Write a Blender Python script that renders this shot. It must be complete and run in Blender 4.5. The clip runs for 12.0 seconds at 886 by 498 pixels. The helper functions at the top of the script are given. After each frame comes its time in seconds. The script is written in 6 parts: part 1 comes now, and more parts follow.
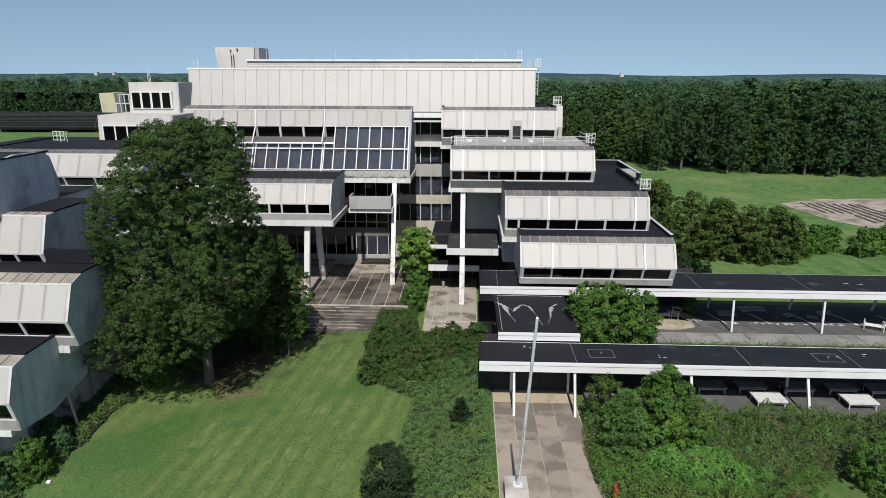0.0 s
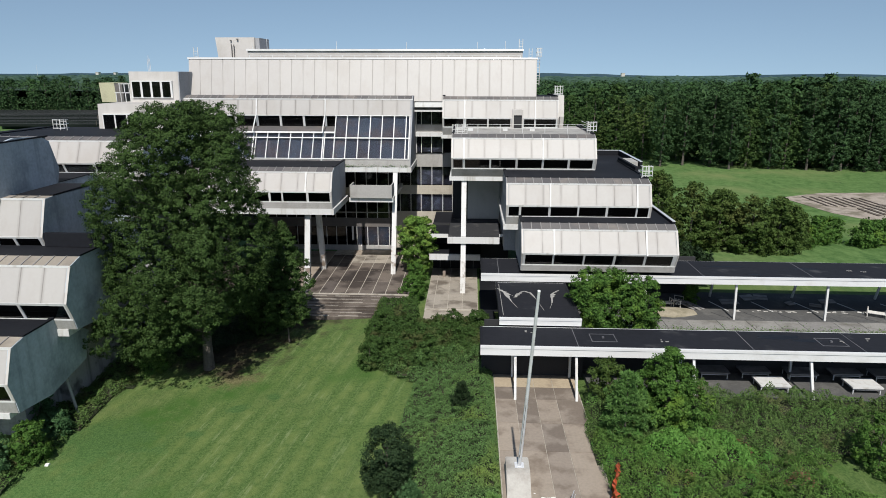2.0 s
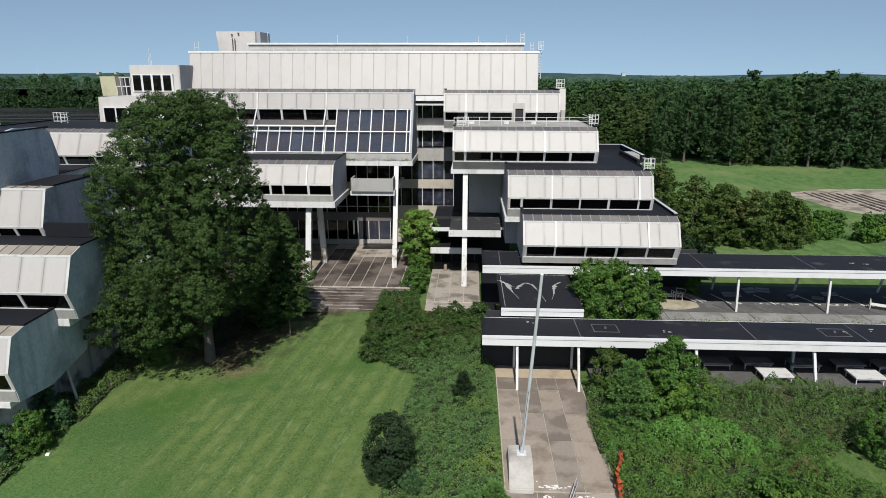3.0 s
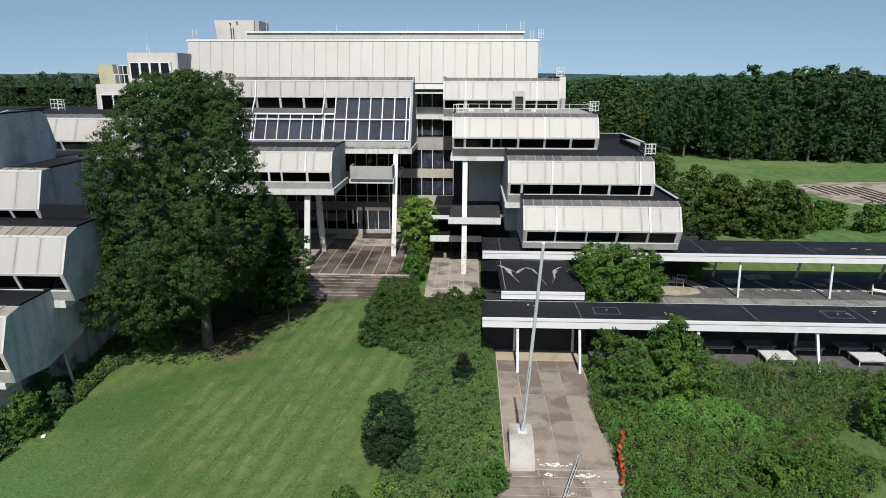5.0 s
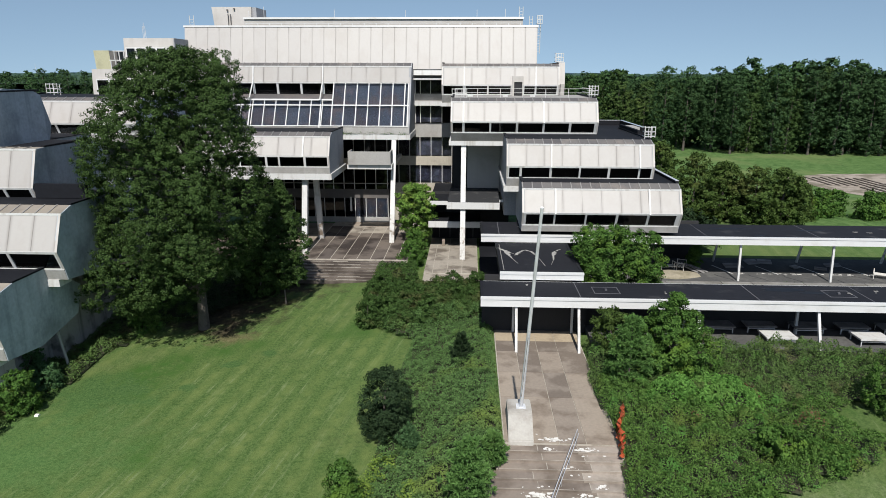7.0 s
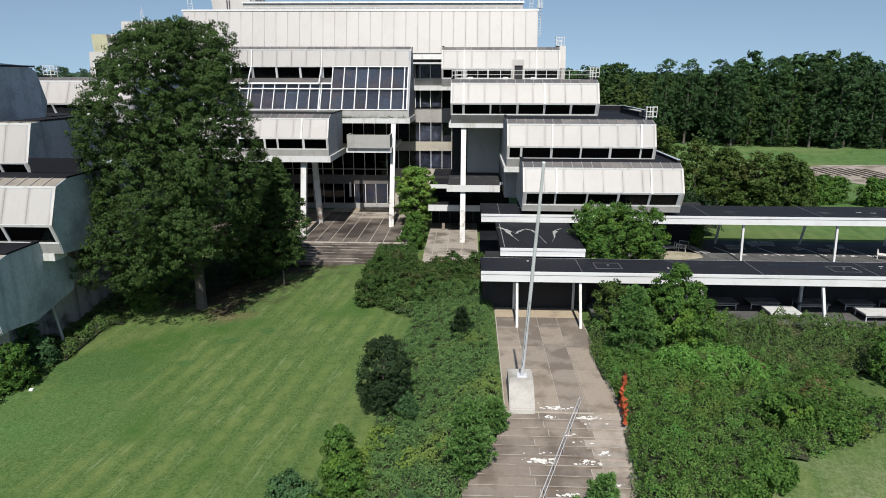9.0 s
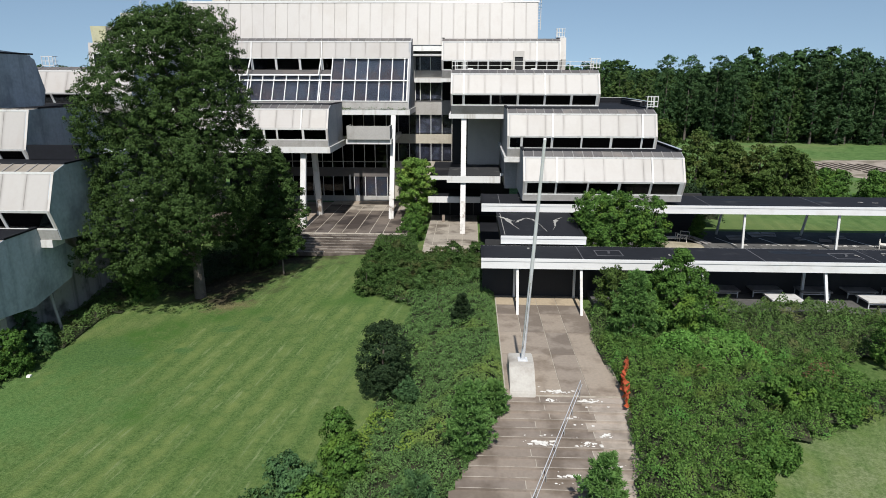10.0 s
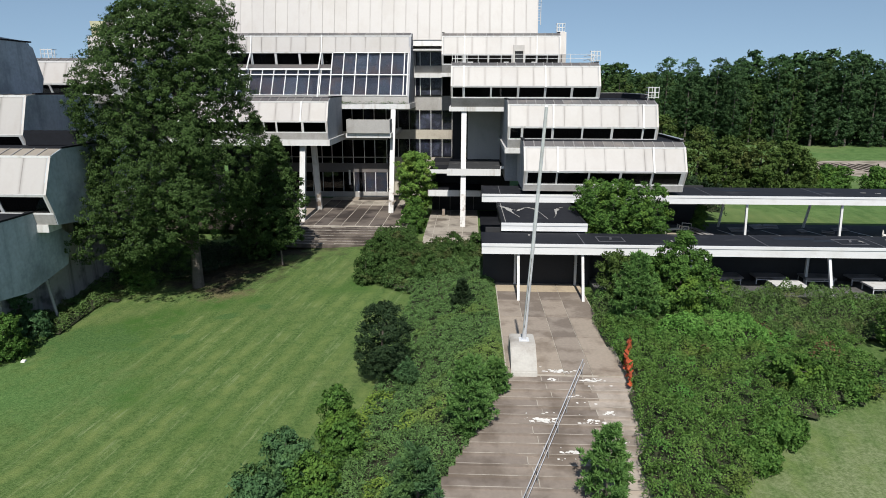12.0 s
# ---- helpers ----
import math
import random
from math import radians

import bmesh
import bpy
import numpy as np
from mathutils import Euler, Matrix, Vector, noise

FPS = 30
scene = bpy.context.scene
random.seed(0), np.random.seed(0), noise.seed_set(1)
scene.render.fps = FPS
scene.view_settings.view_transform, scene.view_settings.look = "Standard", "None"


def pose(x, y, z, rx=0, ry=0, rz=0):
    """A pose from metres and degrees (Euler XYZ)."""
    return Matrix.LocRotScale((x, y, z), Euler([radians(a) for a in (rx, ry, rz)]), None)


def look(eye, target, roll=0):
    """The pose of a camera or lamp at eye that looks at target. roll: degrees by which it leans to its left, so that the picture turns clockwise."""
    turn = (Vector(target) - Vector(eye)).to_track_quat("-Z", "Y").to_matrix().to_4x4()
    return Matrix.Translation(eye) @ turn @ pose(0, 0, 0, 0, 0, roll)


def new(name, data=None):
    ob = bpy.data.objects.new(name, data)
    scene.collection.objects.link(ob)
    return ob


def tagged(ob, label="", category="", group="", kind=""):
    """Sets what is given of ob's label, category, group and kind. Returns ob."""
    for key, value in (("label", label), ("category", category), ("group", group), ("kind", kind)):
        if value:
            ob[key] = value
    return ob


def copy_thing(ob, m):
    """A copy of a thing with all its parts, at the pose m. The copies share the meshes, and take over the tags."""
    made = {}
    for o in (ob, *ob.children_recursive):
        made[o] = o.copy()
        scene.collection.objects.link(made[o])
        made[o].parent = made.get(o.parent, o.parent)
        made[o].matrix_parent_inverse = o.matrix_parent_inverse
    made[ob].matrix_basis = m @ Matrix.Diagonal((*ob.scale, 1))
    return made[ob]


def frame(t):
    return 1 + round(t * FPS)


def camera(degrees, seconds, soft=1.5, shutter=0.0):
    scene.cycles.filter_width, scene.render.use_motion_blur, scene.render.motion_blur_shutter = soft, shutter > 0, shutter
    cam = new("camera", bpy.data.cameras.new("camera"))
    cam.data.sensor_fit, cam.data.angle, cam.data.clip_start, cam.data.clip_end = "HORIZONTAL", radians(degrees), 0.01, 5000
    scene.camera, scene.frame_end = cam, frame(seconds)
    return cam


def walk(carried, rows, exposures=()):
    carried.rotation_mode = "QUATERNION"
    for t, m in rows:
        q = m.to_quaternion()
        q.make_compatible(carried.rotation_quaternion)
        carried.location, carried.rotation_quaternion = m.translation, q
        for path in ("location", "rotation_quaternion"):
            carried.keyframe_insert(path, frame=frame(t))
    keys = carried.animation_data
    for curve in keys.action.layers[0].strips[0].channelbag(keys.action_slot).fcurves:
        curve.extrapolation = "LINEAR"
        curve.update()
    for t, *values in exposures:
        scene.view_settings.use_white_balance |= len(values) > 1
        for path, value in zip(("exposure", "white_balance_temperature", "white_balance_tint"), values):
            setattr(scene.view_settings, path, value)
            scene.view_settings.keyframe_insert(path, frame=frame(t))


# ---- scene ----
cam = camera(69.33, 12.0, soft=0.9)
# seconds, x, y, z, pitch, heading: a drone sinking straight down
PATH = [
    (0, 0.000, 0.000, 22.914, -15.34, 2.38),
    (0.5, -0.005, -0.006, 22.682, -15.35, 2.36),
    (1, -0.001, -0.015, 22.395, -15.36, 2.38),
    (1.5, 0.006, -0.036, 22.052, -15.34, 2.43),
    (2, 0.010, -0.057, 21.704, -15.32, 2.47),
    (2.5, -0.019, -0.082, 21.334, -15.32, 2.49),
    (3, -0.065, -0.106, 20.988, -15.32, 2.52),
    (5, -0.101, -0.083, 19.603, -15.27, 2.45),
    (5.5, -0.067, -0.074, 19.267, -15.30, 2.43),
    (6, -0.025, -0.045, 18.917, -15.31, 2.43),
    (6.5, -0.010, -0.040, 18.529, -15.31, 2.42),
    (7, 0.006, -0.038, 18.135, -15.33, 2.40),
    (9, 0.009, -0.018, 16.264, -15.24, 2.39),
    (9.5, 0.018, -0.019, 15.777, -15.23, 2.40),
    (10, 0.013, -0.021, 15.327, -15.21, 2.40),
    (10.5, 0.021, -0.021, 14.906, -15.13, 2.41),
    (11, 0.015, -0.024, 14.490, -14.91, 2.40),
    (11.5, 0.009, -0.020, 14.086, -14.67, 2.41),
    (12, 0.010, -0.017, 13.710, -14.41, 2.40),
]
walk(cam, [(t, pose(x, y, z, 90 + pitch, 0, yaw) @ pose(0, 0, 0, 0, 0, 0.11)) for t, x, y, z, pitch, yaw in PATH], [(0.0, 0.37), (6.0, 0.41), (12.0, 0.49)])

# ---- world, sun, exposure ----
SUN_UP, SUN_SIDE = 50.0, 0.5  # degrees above the horizon; degrees to the east of straight behind the drone
sun_way = Vector((math.sin(radians(SUN_SIDE)) * math.cos(radians(SUN_UP)), -math.cos(radians(SUN_SIDE)) * math.cos(radians(SUN_UP)), math.sin(radians(SUN_UP))))
world = bpy.data.worlds.new("sky")
scene.world = world
world.use_nodes = True
wn = world.node_tree.nodes
sky = wn.new("ShaderNodeTexSky")
sky.sky_type = "NISHITA"
sky.sun_disc = False
sky.sun_elevation = radians(SUN_UP)
sky.sun_rotation = radians(180.0 - SUN_SIDE)
sky.altitude = 100.0
sky.air_density, sky.dust_density, sky.ozone_density = 1.0, 0.55, 1.5
# the haze at the skyline is thin: the dome is read a little above the true elevation
coord = wn.new("ShaderNodeTexCoord")
lift = wn.new("ShaderNodeMapping")
lift.inputs["Location"].default_value = (0, 0, 0.17)
lift.inputs["Scale"].default_value = (1, 1, 0.9)
world.node_tree.links.new(coord.outputs["Generated"], lift.inputs["Vector"])
world.node_tree.links.new(lift.outputs["Vector"], sky.inputs["Vector"])
pale = wn.new("ShaderNodeHueSaturation")
pale.inputs["Hue"].default_value, pale.inputs["Saturation"].default_value = 0.492, 0.92
world.node_tree.links.new(sky.outputs["Color"], pale.inputs["Color"])
world.node_tree.links.new(pale.outputs["Color"], wn["Background"].inputs["Color"])
wn["Background"].inputs["Strength"].default_value = 0.085
sun = new("sun", bpy.data.lights.new("sun", "SUN"))
sun.data.energy, sun.data.angle, sun.data.color = 4.0, radians(0.53), (1.0, 0.965, 0.905)
sun.matrix_world = look(sun_way * 200, (0, 0, 0))


# ---- materials ----
def ramp_mix(nt, fac, a, b):
    m = nt.nodes.new("ShaderNodeMix")
    m.data_type = "RGBA"
    nt.links.new(fac, m.inputs[0])
    for sock, v in ((m.inputs[6], a), (m.inputs[7], b)):
        if isinstance(v, tuple):
            sock.default_value = (*v, 1)
        else:
            nt.links.new(v, sock)
    return m.outputs[2]


def noise_fac(nt, vec, scale, lo, hi, detail=4.0, stretch=None, rough=0.55):
    if stretch:
        mp = nt.nodes.new("ShaderNodeMapping")
        mp.inputs["Scale"].default_value = stretch
        nt.links.new(vec, mp.inputs["Vector"])
        vec = mp.outputs["Vector"]
    n = nt.nodes.new("ShaderNodeTexNoise")
    n.inputs["Scale"].default_value, n.inputs["Detail"].default_value, n.inputs["Roughness"].default_value = scale, detail, rough
    nt.links.new(vec, n.inputs["Vector"])
    r = nt.nodes.new("ShaderNodeMapRange")
    r.interpolation_type = "SMOOTHSTEP"
    nt.links.new(n.outputs["Fac"], r.inputs["Value"])
    r.inputs["From Min"].default_value, r.inputs["From Max"].default_value = lo, hi
    return r.outputs["Result"]


def surface(name, base, dirt, rough=0.8, big=0.4, fine=6.0, streak=None, bump=0.0, metal=0.0, vary=0.0, dirt_at=(0.45, 0.75), spec=0.4, grain=0.12, edge=0.0):
    """A painted, cast or rolled surface: base colour, dirt in patches or streaks, grain and relief."""
    m = bpy.data.materials.new(name)
    m.use_nodes = True
    nt = m.node_tree
    b = nt.nodes["Principled BSDF"]
    geo = nt.nodes.new("ShaderNodeNewGeometry")
    pos = geo.outputs["Position"]
    col = ramp_mix(nt, noise_fac(nt, pos, big, *dirt_at), base, dirt)
    if streak:
        col = ramp_mix(nt, noise_fac(nt, pos, streak, 0.5, 0.78, 5.0, (1.0, 1.0, 0.06)), col, dirt)
    if edge:
        # soft run-off streaks along both side edges of each piece
        gen = nt.nodes.new("ShaderNodeTexCoord").outputs["Generated"]
        sep = nt.nodes.new("ShaderNodeSeparateXYZ")
        nt.links.new(gen, sep.inputs[0])
        off = nt.nodes.new("ShaderNodeMath")
        off.operation = "SUBTRACT"
        nt.links.new(sep.outputs[0], off.inputs[0])
        off.inputs[1].default_value = 0.5
        side = nt.nodes.new("ShaderNodeMath")
        side.operation = "ABSOLUTE"
        nt.links.new(off.outputs[0], side.inputs[0])
        band = nt.nodes.new("ShaderNodeMapRange")
        band.interpolation_type = "SMOOTHSTEP"
        nt.links.new(side.outputs[0], band.inputs["Value"])
        band.inputs["From Min"].default_value, band.inputs["From Max"].default_value = 0.36, 0.52
        amount = nt.nodes.new("ShaderNodeMath")
        amount.operation = "MULTIPLY"
        nt.links.new(band.outputs["Result"], amount.inputs[0])
        nt.links.new(noise_fac(nt, pos, 1.3, 0.2, 0.62, 4.0, (1.0, 0.5, 0.25)), amount.inputs[1])
        col = ramp_mix(nt, amount.outputs[0], col, tuple(c * (1 - edge) for c in dirt))
    g = noise_fac(nt, pos, fine, 0.25, 0.75, 6.0)
    m2 = nt.nodes.new("ShaderNodeMix")
    m2.data_type, m2.blend_type = "RGBA", "MULTIPLY"
    m2.inputs[0].default_value = 1.0
    nt.links.new(col, m2.inputs[6])
    nt.links.new(ramp_mix(nt, g, (1 - grain, 1 - grain, 1 - grain), (1.0, 1.0, 1.0)), m2.inputs[7])
    col = m2.outputs[2]
    if vary:
        oi = nt.nodes.new("ShaderNodeObjectInfo")
        m3 = nt.nodes.new("ShaderNodeMix")
        m3.data_type, m3.blend_type = "RGBA", "MULTIPLY"
        m3.inputs[0].default_value = 1.0
        nt.links.new(col, m3.inputs[6])
        nt.links.new(ramp_mix(nt, oi.outputs["Random"], (1 - vary, 1 - vary, 1 - vary * 0.9), (1.0, 1.0, 1.0)), m3.inputs[7])
        col = m3.outputs[2]
    nt.links.new(col, b.inputs["Base Color"])
    b.inputs["Roughness"].default_value, b.inputs["Metallic"].default_value = rough, metal
    b.inputs["Specular IOR Level"].default_value = spec
    if bump:
        bp = nt.nodes.new("ShaderNodeBump")
        bp.inputs["Strength"].default_value, bp.inputs["Distance"].default_value = bump, 0.02
        nt.links.new(g, bp.inputs["Height"])
        nt.links.new(bp.outputs["Normal"], b.inputs["Normal"])
    return m


def foliage(name, dark, light, rare=None, patch=0.6, see=0.10, rough=0.6, second=None):
    """Leaves: each leaf takes its own tone between dark and light, patches of a rarer tone, some light through the blade."""
    m = bpy.data.materials.new(name)
    m.use_nodes = True
    nt = m.node_tree
    b = nt.nodes["Principled BSDF"]
    geo = nt.nodes.new("ShaderNodeNewGeometry")
    col = ramp_mix(nt, geo.outputs["Random Per Island"], tuple(0.7 * c + 0.12 * d for c, d in zip(dark, light)), tuple(0.92 * d for d in light))
    if rare:
        col = ramp_mix(nt, noise_fac(nt, geo.outputs["Position"], patch, 0.52, 0.72, 3.0), col, rare)
    if second:
        col = ramp_mix(nt, noise_fac(nt, geo.outputs["Position"], patch * 2.3, 0.55, 0.68, 4.0), col, second)
    nt.links.new(col, b.inputs["Base Color"])
    b.inputs["Roughness"].default_value, b.inputs["Specular IOR Level"].default_value = rough, 0.07
    tr = nt.nodes.new("ShaderNodeBsdfTranslucent")
    nt.links.new(col, tr.inputs["Color"])
    mix = nt.nodes.new("ShaderNodeMixShader")
    mix.inputs[0].default_value = see
    nt.links.new(b.outputs[0], mix.inputs[1])
    nt.links.new(tr.outputs[0], mix.inputs[2])
    nt.links.new(mix.outputs[0], nt.nodes["Material Output"].inputs["Surface"])
    return m


def tinted_glass(name, tint, rough=0.02, ior=1.5):
    m = bpy.data.materials.new(name)
    m.use_nodes = True
    b = m.node_tree.nodes["Principled BSDF"]
    b.inputs["Base Color"].default_value = (*tint, 1)
    b.inputs["Transmission Weight"].default_value = 1.0
    b.inputs["Roughness"].default_value, b.inputs["IOR"].default_value = rough, ior
    return m


PANEL = surface("white_panel", (0.398, 0.378, 0.360), (0.370, 0.346, 0.322), 0.5, 0.3, 5.0, streak=1.1, vary=0.06, grain=0.03, bump=0.03, edge=0.24)
CONCRETE = surface("pale_concrete", (0.36, 0.35, 0.335), (0.27, 0.26, 0.24), 0.8, 0.5, 7.0, streak=1.2, bump=0.1)
SPANDREL = surface("beige_spandrel", (0.43, 0.395, 0.33), (0.33, 0.30, 0.25), 0.8, 0.6, 7.0, streak=1.0, bump=0.08)
FASCIA = surface("white_fascia_paint", (0.64, 0.64, 0.635), (0.54, 0.53, 0.51), 0.45, 0.6, 9.0, grain=0.05, dirt_at=(0.5, 0.8))
PANEL_PLAIN = surface("plain_white_panel", (0.48, 0.455, 0.43), (0.41, 0.385, 0.355), 0.5, 0.5, 6.0, streak=1.2, grain=0.04, bump=0.03)
WHITE = surface("white_paint", (0.60, 0.60, 0.59), (0.42, 0.40, 0.365), 0.45, 0.8, 9.0, streak=2.2, grain=0.06, dirt_at=(0.58, 0.85))
END_LIGHT = surface("grey_stucco", (0.33, 0.335, 0.35), (0.25, 0.255, 0.265), 0.85, 0.4, 5.0, streak=0.9, bump=0.12)
END_DARK = surface("weathered_stucco", (0.45, 0.50, 0.55), (0.25, 0.285, 0.315), 0.85, 0.35, 4.0, streak=0.9, bump=0.15, grain=0.2)
BAND = surface("bronze_roof_band", (0.155, 0.146, 0.138), (0.23, 0.20, 0.175), 0.6, 0.5, 8.0, bump=0.08, vary=0.4)
RIB = surface("roof_rib", (0.26, 0.25, 0.24), (0.15, 0.14, 0.13), 0.6)
TAN_BAND = surface("faded_tan_roof_band", (0.33, 0.29, 0.235), (0.23, 0.20, 0.165), 0.7, 0.5, 8.0, bump=0.08, vary=0.2)
BASE_WALL = surface("stained_base_wall", (0.36, 0.35, 0.34), (0.10, 0.095, 0.09), 0.85, 0.5, 6.0, streak=1.3, bump=0.12, dirt_at=(0.46, 0.64))
MEMBRANE = surface("roof_membrane", (0.0085, 0.0095, 0.0135), (0.022, 0.023, 0.028), 0.8, 0.22, 3.0, bump=0.1, grain=0.3, spec=0.25, dirt_at=(0.5, 0.8))
TAR = surface("black_tar", (0.004, 0.004, 0.006), (0.008, 0.008, 0.01), 0.5, 1.0, 6.0)
GRAVEL = surface("pale_roof_gravel", (0.34, 0.33, 0.31), (0.22, 0.21, 0.20), 0.95, 0.5, 6.0, bump=0.2, grain=0.2)
PALE_LINE = surface("pale_roof_seam", (0.12, 0.12, 0.13), (0.07, 0.07, 0.08), 0.8)
GLASS = tinted_glass("bronze_glass", (0.085, 0.085, 0.095), 0.02, 1.36)
CURTAIN = surface("drawn_curtain", (0.022, 0.036, 0.056), (0.050, 0.040, 0.040), 0.9, 0.5, 5.0, streak=2.5, vary=0.6, dirt_at=(0.46, 0.60))
GLASS_COURT = tinted_glass("blue_grey_glass", (0.42, 0.44, 0.50), 0.02, 1.25)
BLIND = surface("faded_blinds", (0.12, 0.13, 0.165), (0.040, 0.043, 0.058), 0.9, 0.9, 6.0, vary=0.7, dirt_at=(0.42, 0.56))
GLASS_BLUE = tinted_glass("grey_glass", (0.52, 0.51, 0.535), 0.01, 1.65)
# near-black: the shade of rooms and canopies is in the colour; also a door
DARK = surface("shade_and_door_black", (0.03, 0.03, 0.032), (0.02, 0.02, 0.02), 0.9)
PAVING = surface("concrete_paving", (0.325, 0.272, 0.218), (0.195, 0.154, 0.118), 0.9, 0.6, 6.0, bump=0.2, vary=0.18, grain=0.14, dirt_at=(0.46, 0.70))
PAVING_DARK = surface("stained_paving", (0.19, 0.155, 0.125), (0.29, 0.245, 0.20), 0.9, 0.55, 6.0, bump=0.2, vary=0.2, grain=0.14, dirt_at=(0.47, 0.66))
COPING = surface("glossy_white_coping", (0.53, 0.53, 0.525), (0.46, 0.45, 0.43), 0.11, 1.0, 9.0, grain=0.05, spec=0.6)
WORN_ROOF = surface("worn_grey_roofing", (0.030, 0.031, 0.034), (0.085, 0.083, 0.08), 0.9, 0.9, 5.0, streak=None, bump=0.1, grain=0.25, dirt_at=(0.56, 0.70))
SLATE_ROOF = surface("streaked_roofing", (0.013, 0.014, 0.019), (0.06, 0.06, 0.064), 0.8, 0.5, 3.0, bump=0.1, grain=0.3, spec=0.25, dirt_at=(0.60, 0.80))
PLAZA = surface("stained_plaza", (0.18, 0.148, 0.122), (0.060, 0.046, 0.038), 0.9, 0.30, 5.0, bump=0.2, vary=0.4, grain=0.16, dirt_at=(0.42, 0.60))
JOINT = surface("paving_joint", (0.42, 0.385, 0.33), (0.24, 0.21, 0.17), 0.95, 1.5, 9.0)
STEP_PALE = surface("pale_step_concrete", (0.40, 0.345, 0.29), (0.25, 0.21, 0.17), 0.9, 0.6, 6.0, bump=0.2, vary=0.2, grain=0.12, dirt_at=(0.46, 0.70))
STEP = surface("step_concrete", (0.272, 0.226, 0.186), (0.168, 0.134, 0.106), 0.9, 0.6, 6.0, bump=0.2, vary=0.2, grain=0.12, dirt_at=(0.42, 0.66))
PLAZA_STEP = surface("plaza_step_concrete", (0.16, 0.132, 0.110), (0.07, 0.055, 0.045), 0.9, 0.5, 6.0, bump=0.2, vary=0.25, grain=0.16, dirt_at=(0.42, 0.62))
NOSING = surface("step_nosing", (0.42, 0.375, 0.32), (0.22, 0.19, 0.155), 0.9, 0.9, 8.0, dirt_at=(0.42, 0.62))
SANDY = surface("sandy_paving", (0.44, 0.36, 0.255), (0.27, 0.215, 0.155), 0.95, 0.7, 6.0, bump=0.2, vary=0.1, grain=0.15)
# the lot's asphalt in a darker tone: canopy shade put into the colour
SHADE_ASPHALT = surface("shade_toned_asphalt", (0.052, 0.052, 0.054), (0.09, 0.088, 0.085), 0.95, 0.6, 5.0, bump=0.2, grain=0.25)
ASPHALT = surface("old_asphalt", (0.092, 0.091, 0.089), (0.145, 0.141, 0.134), 0.95, 0.6, 5.0, bump=0.2, grain=0.25)
KERB_SLAB = surface("weathered_kerb_slab", (0.27, 0.26, 0.24), (0.16, 0.15, 0.13), 0.9, 0.7, 6.0, bump=0.2, vary=0.2, grain=0.2)
FORECOURT = surface("stained_forecourt", (0.37, 0.33, 0.275), (0.15, 0.125, 0.10), 0.9, 0.42, 6.0, bump=0.2, vary=0.15, grain=0.16, dirt_at=(0.46, 0.66))
PEELING = surface("peeling_paint", (0.58, 0.57, 0.55), (0.20, 0.16, 0.125), 0.7, 1.1, 7.0, streak=2.0, bump=0.2, grain=0.12, dirt_at=(0.48, 0.60))
PLINTH = surface("plinth_concrete", (0.42, 0.40, 0.365), (0.28, 0.255, 0.225), 0.85, 0.8, 8.0, bump=0.12)
POLE_PAINT = surface("white_pole_paint", (0.80, 0.80, 0.82), (0.62, 0.61, 0.62), 0.4, 1.0, 9.0, grain=0.05)
STEEL = surface("galvanised_steel", (0.62, 0.635, 0.655), (0.48, 0.49, 0.51), 0.55, 1.0, 9.0, metal=0.05)
RAIL_STEEL = surface("grey_rail_steel", (0.60, 0.60, 0.63), (0.42, 0.42, 0.43), 0.45, 1.0, 9.0, metal=0.2)
BARK = surface("bark", (0.115, 0.10, 0.085), (0.07, 0.06, 0.05), 0.95, 2.0, 9.0, bump=0.4, grain=0.25)
ORANGE = surface("orange_plastic", (0.74, 0.17, 0.07), (0.52, 0.17, 0.10), 0.6, 2.0, 9.0)
CHALK = surface("white_residue", (0.72, 0.70, 0.66), (0.50, 0.47, 0.42), 0.95, 3.0, 12.0)
YELLOW = surface("pale_yellow_panel", (0.52, 0.50, 0.33), (0.42, 0.40, 0.27), 0.7, 0.8, 7.0)
LEAF_OAK = foliage("oak_leaves", (0.018, 0.038, 0.011), (0.062, 0.106, 0.030), (0.050, 0.092, 0.024), see=0.06)
# evergreen tone, used as well where undergrowth has shade in its colour
LEAF_DARK = foliage("evergreen_and_shade_leaves", (0.013, 0.029, 0.013), (0.040, 0.068, 0.029))
LEAF_SHRUB = foliage("shrub_leaves", (0.028, 0.072, 0.015), (0.092, 0.182, 0.038), (0.106, 0.182, 0.030))
LEAF_BED = foliage("ground_cover_leaves", (0.052, 0.105, 0.034), (0.125, 0.219, 0.071), (0.142, 0.202, 0.050), 0.25)
LEAF_BANK = foliage("bank_leaves", (0.042, 0.088, 0.022), (0.116, 0.216, 0.048), (0.115, 0.160, 0.038), 0.35, second=(0.080, 0.190, 0.042))
LEAF_BRAMBLE = foliage("bramble_leaves", (0.042, 0.070, 0.025), (0.112, 0.188, 0.053), (0.122, 0.126, 0.053), 0.5, second=(0.085, 0.172, 0.042))
LEAF_BRIGHT = foliage("bright_vine_leaves", (0.055, 0.135, 0.028), (0.140, 0.300, 0.062), (0.12, 0.22, 0.052), 0.5)
LEAF_PINE = foliage("pine_needles", (0.063, 0.144, 0.038), (0.153, 0.288, 0.081), (0.126, 0.234, 0.063), 0.6, 0.25)
LEAF_LIME = foliage("light_green_leaves", (0.055, 0.125, 0.020), (0.17, 0.29, 0.06), (0.19, 0.27, 0.055))
LEAF_YELLOW = foliage("lime_leaves", (0.090, 0.162, 0.029), (0.194, 0.279, 0.054), (0.162, 0.234, 0.050), 0.5)
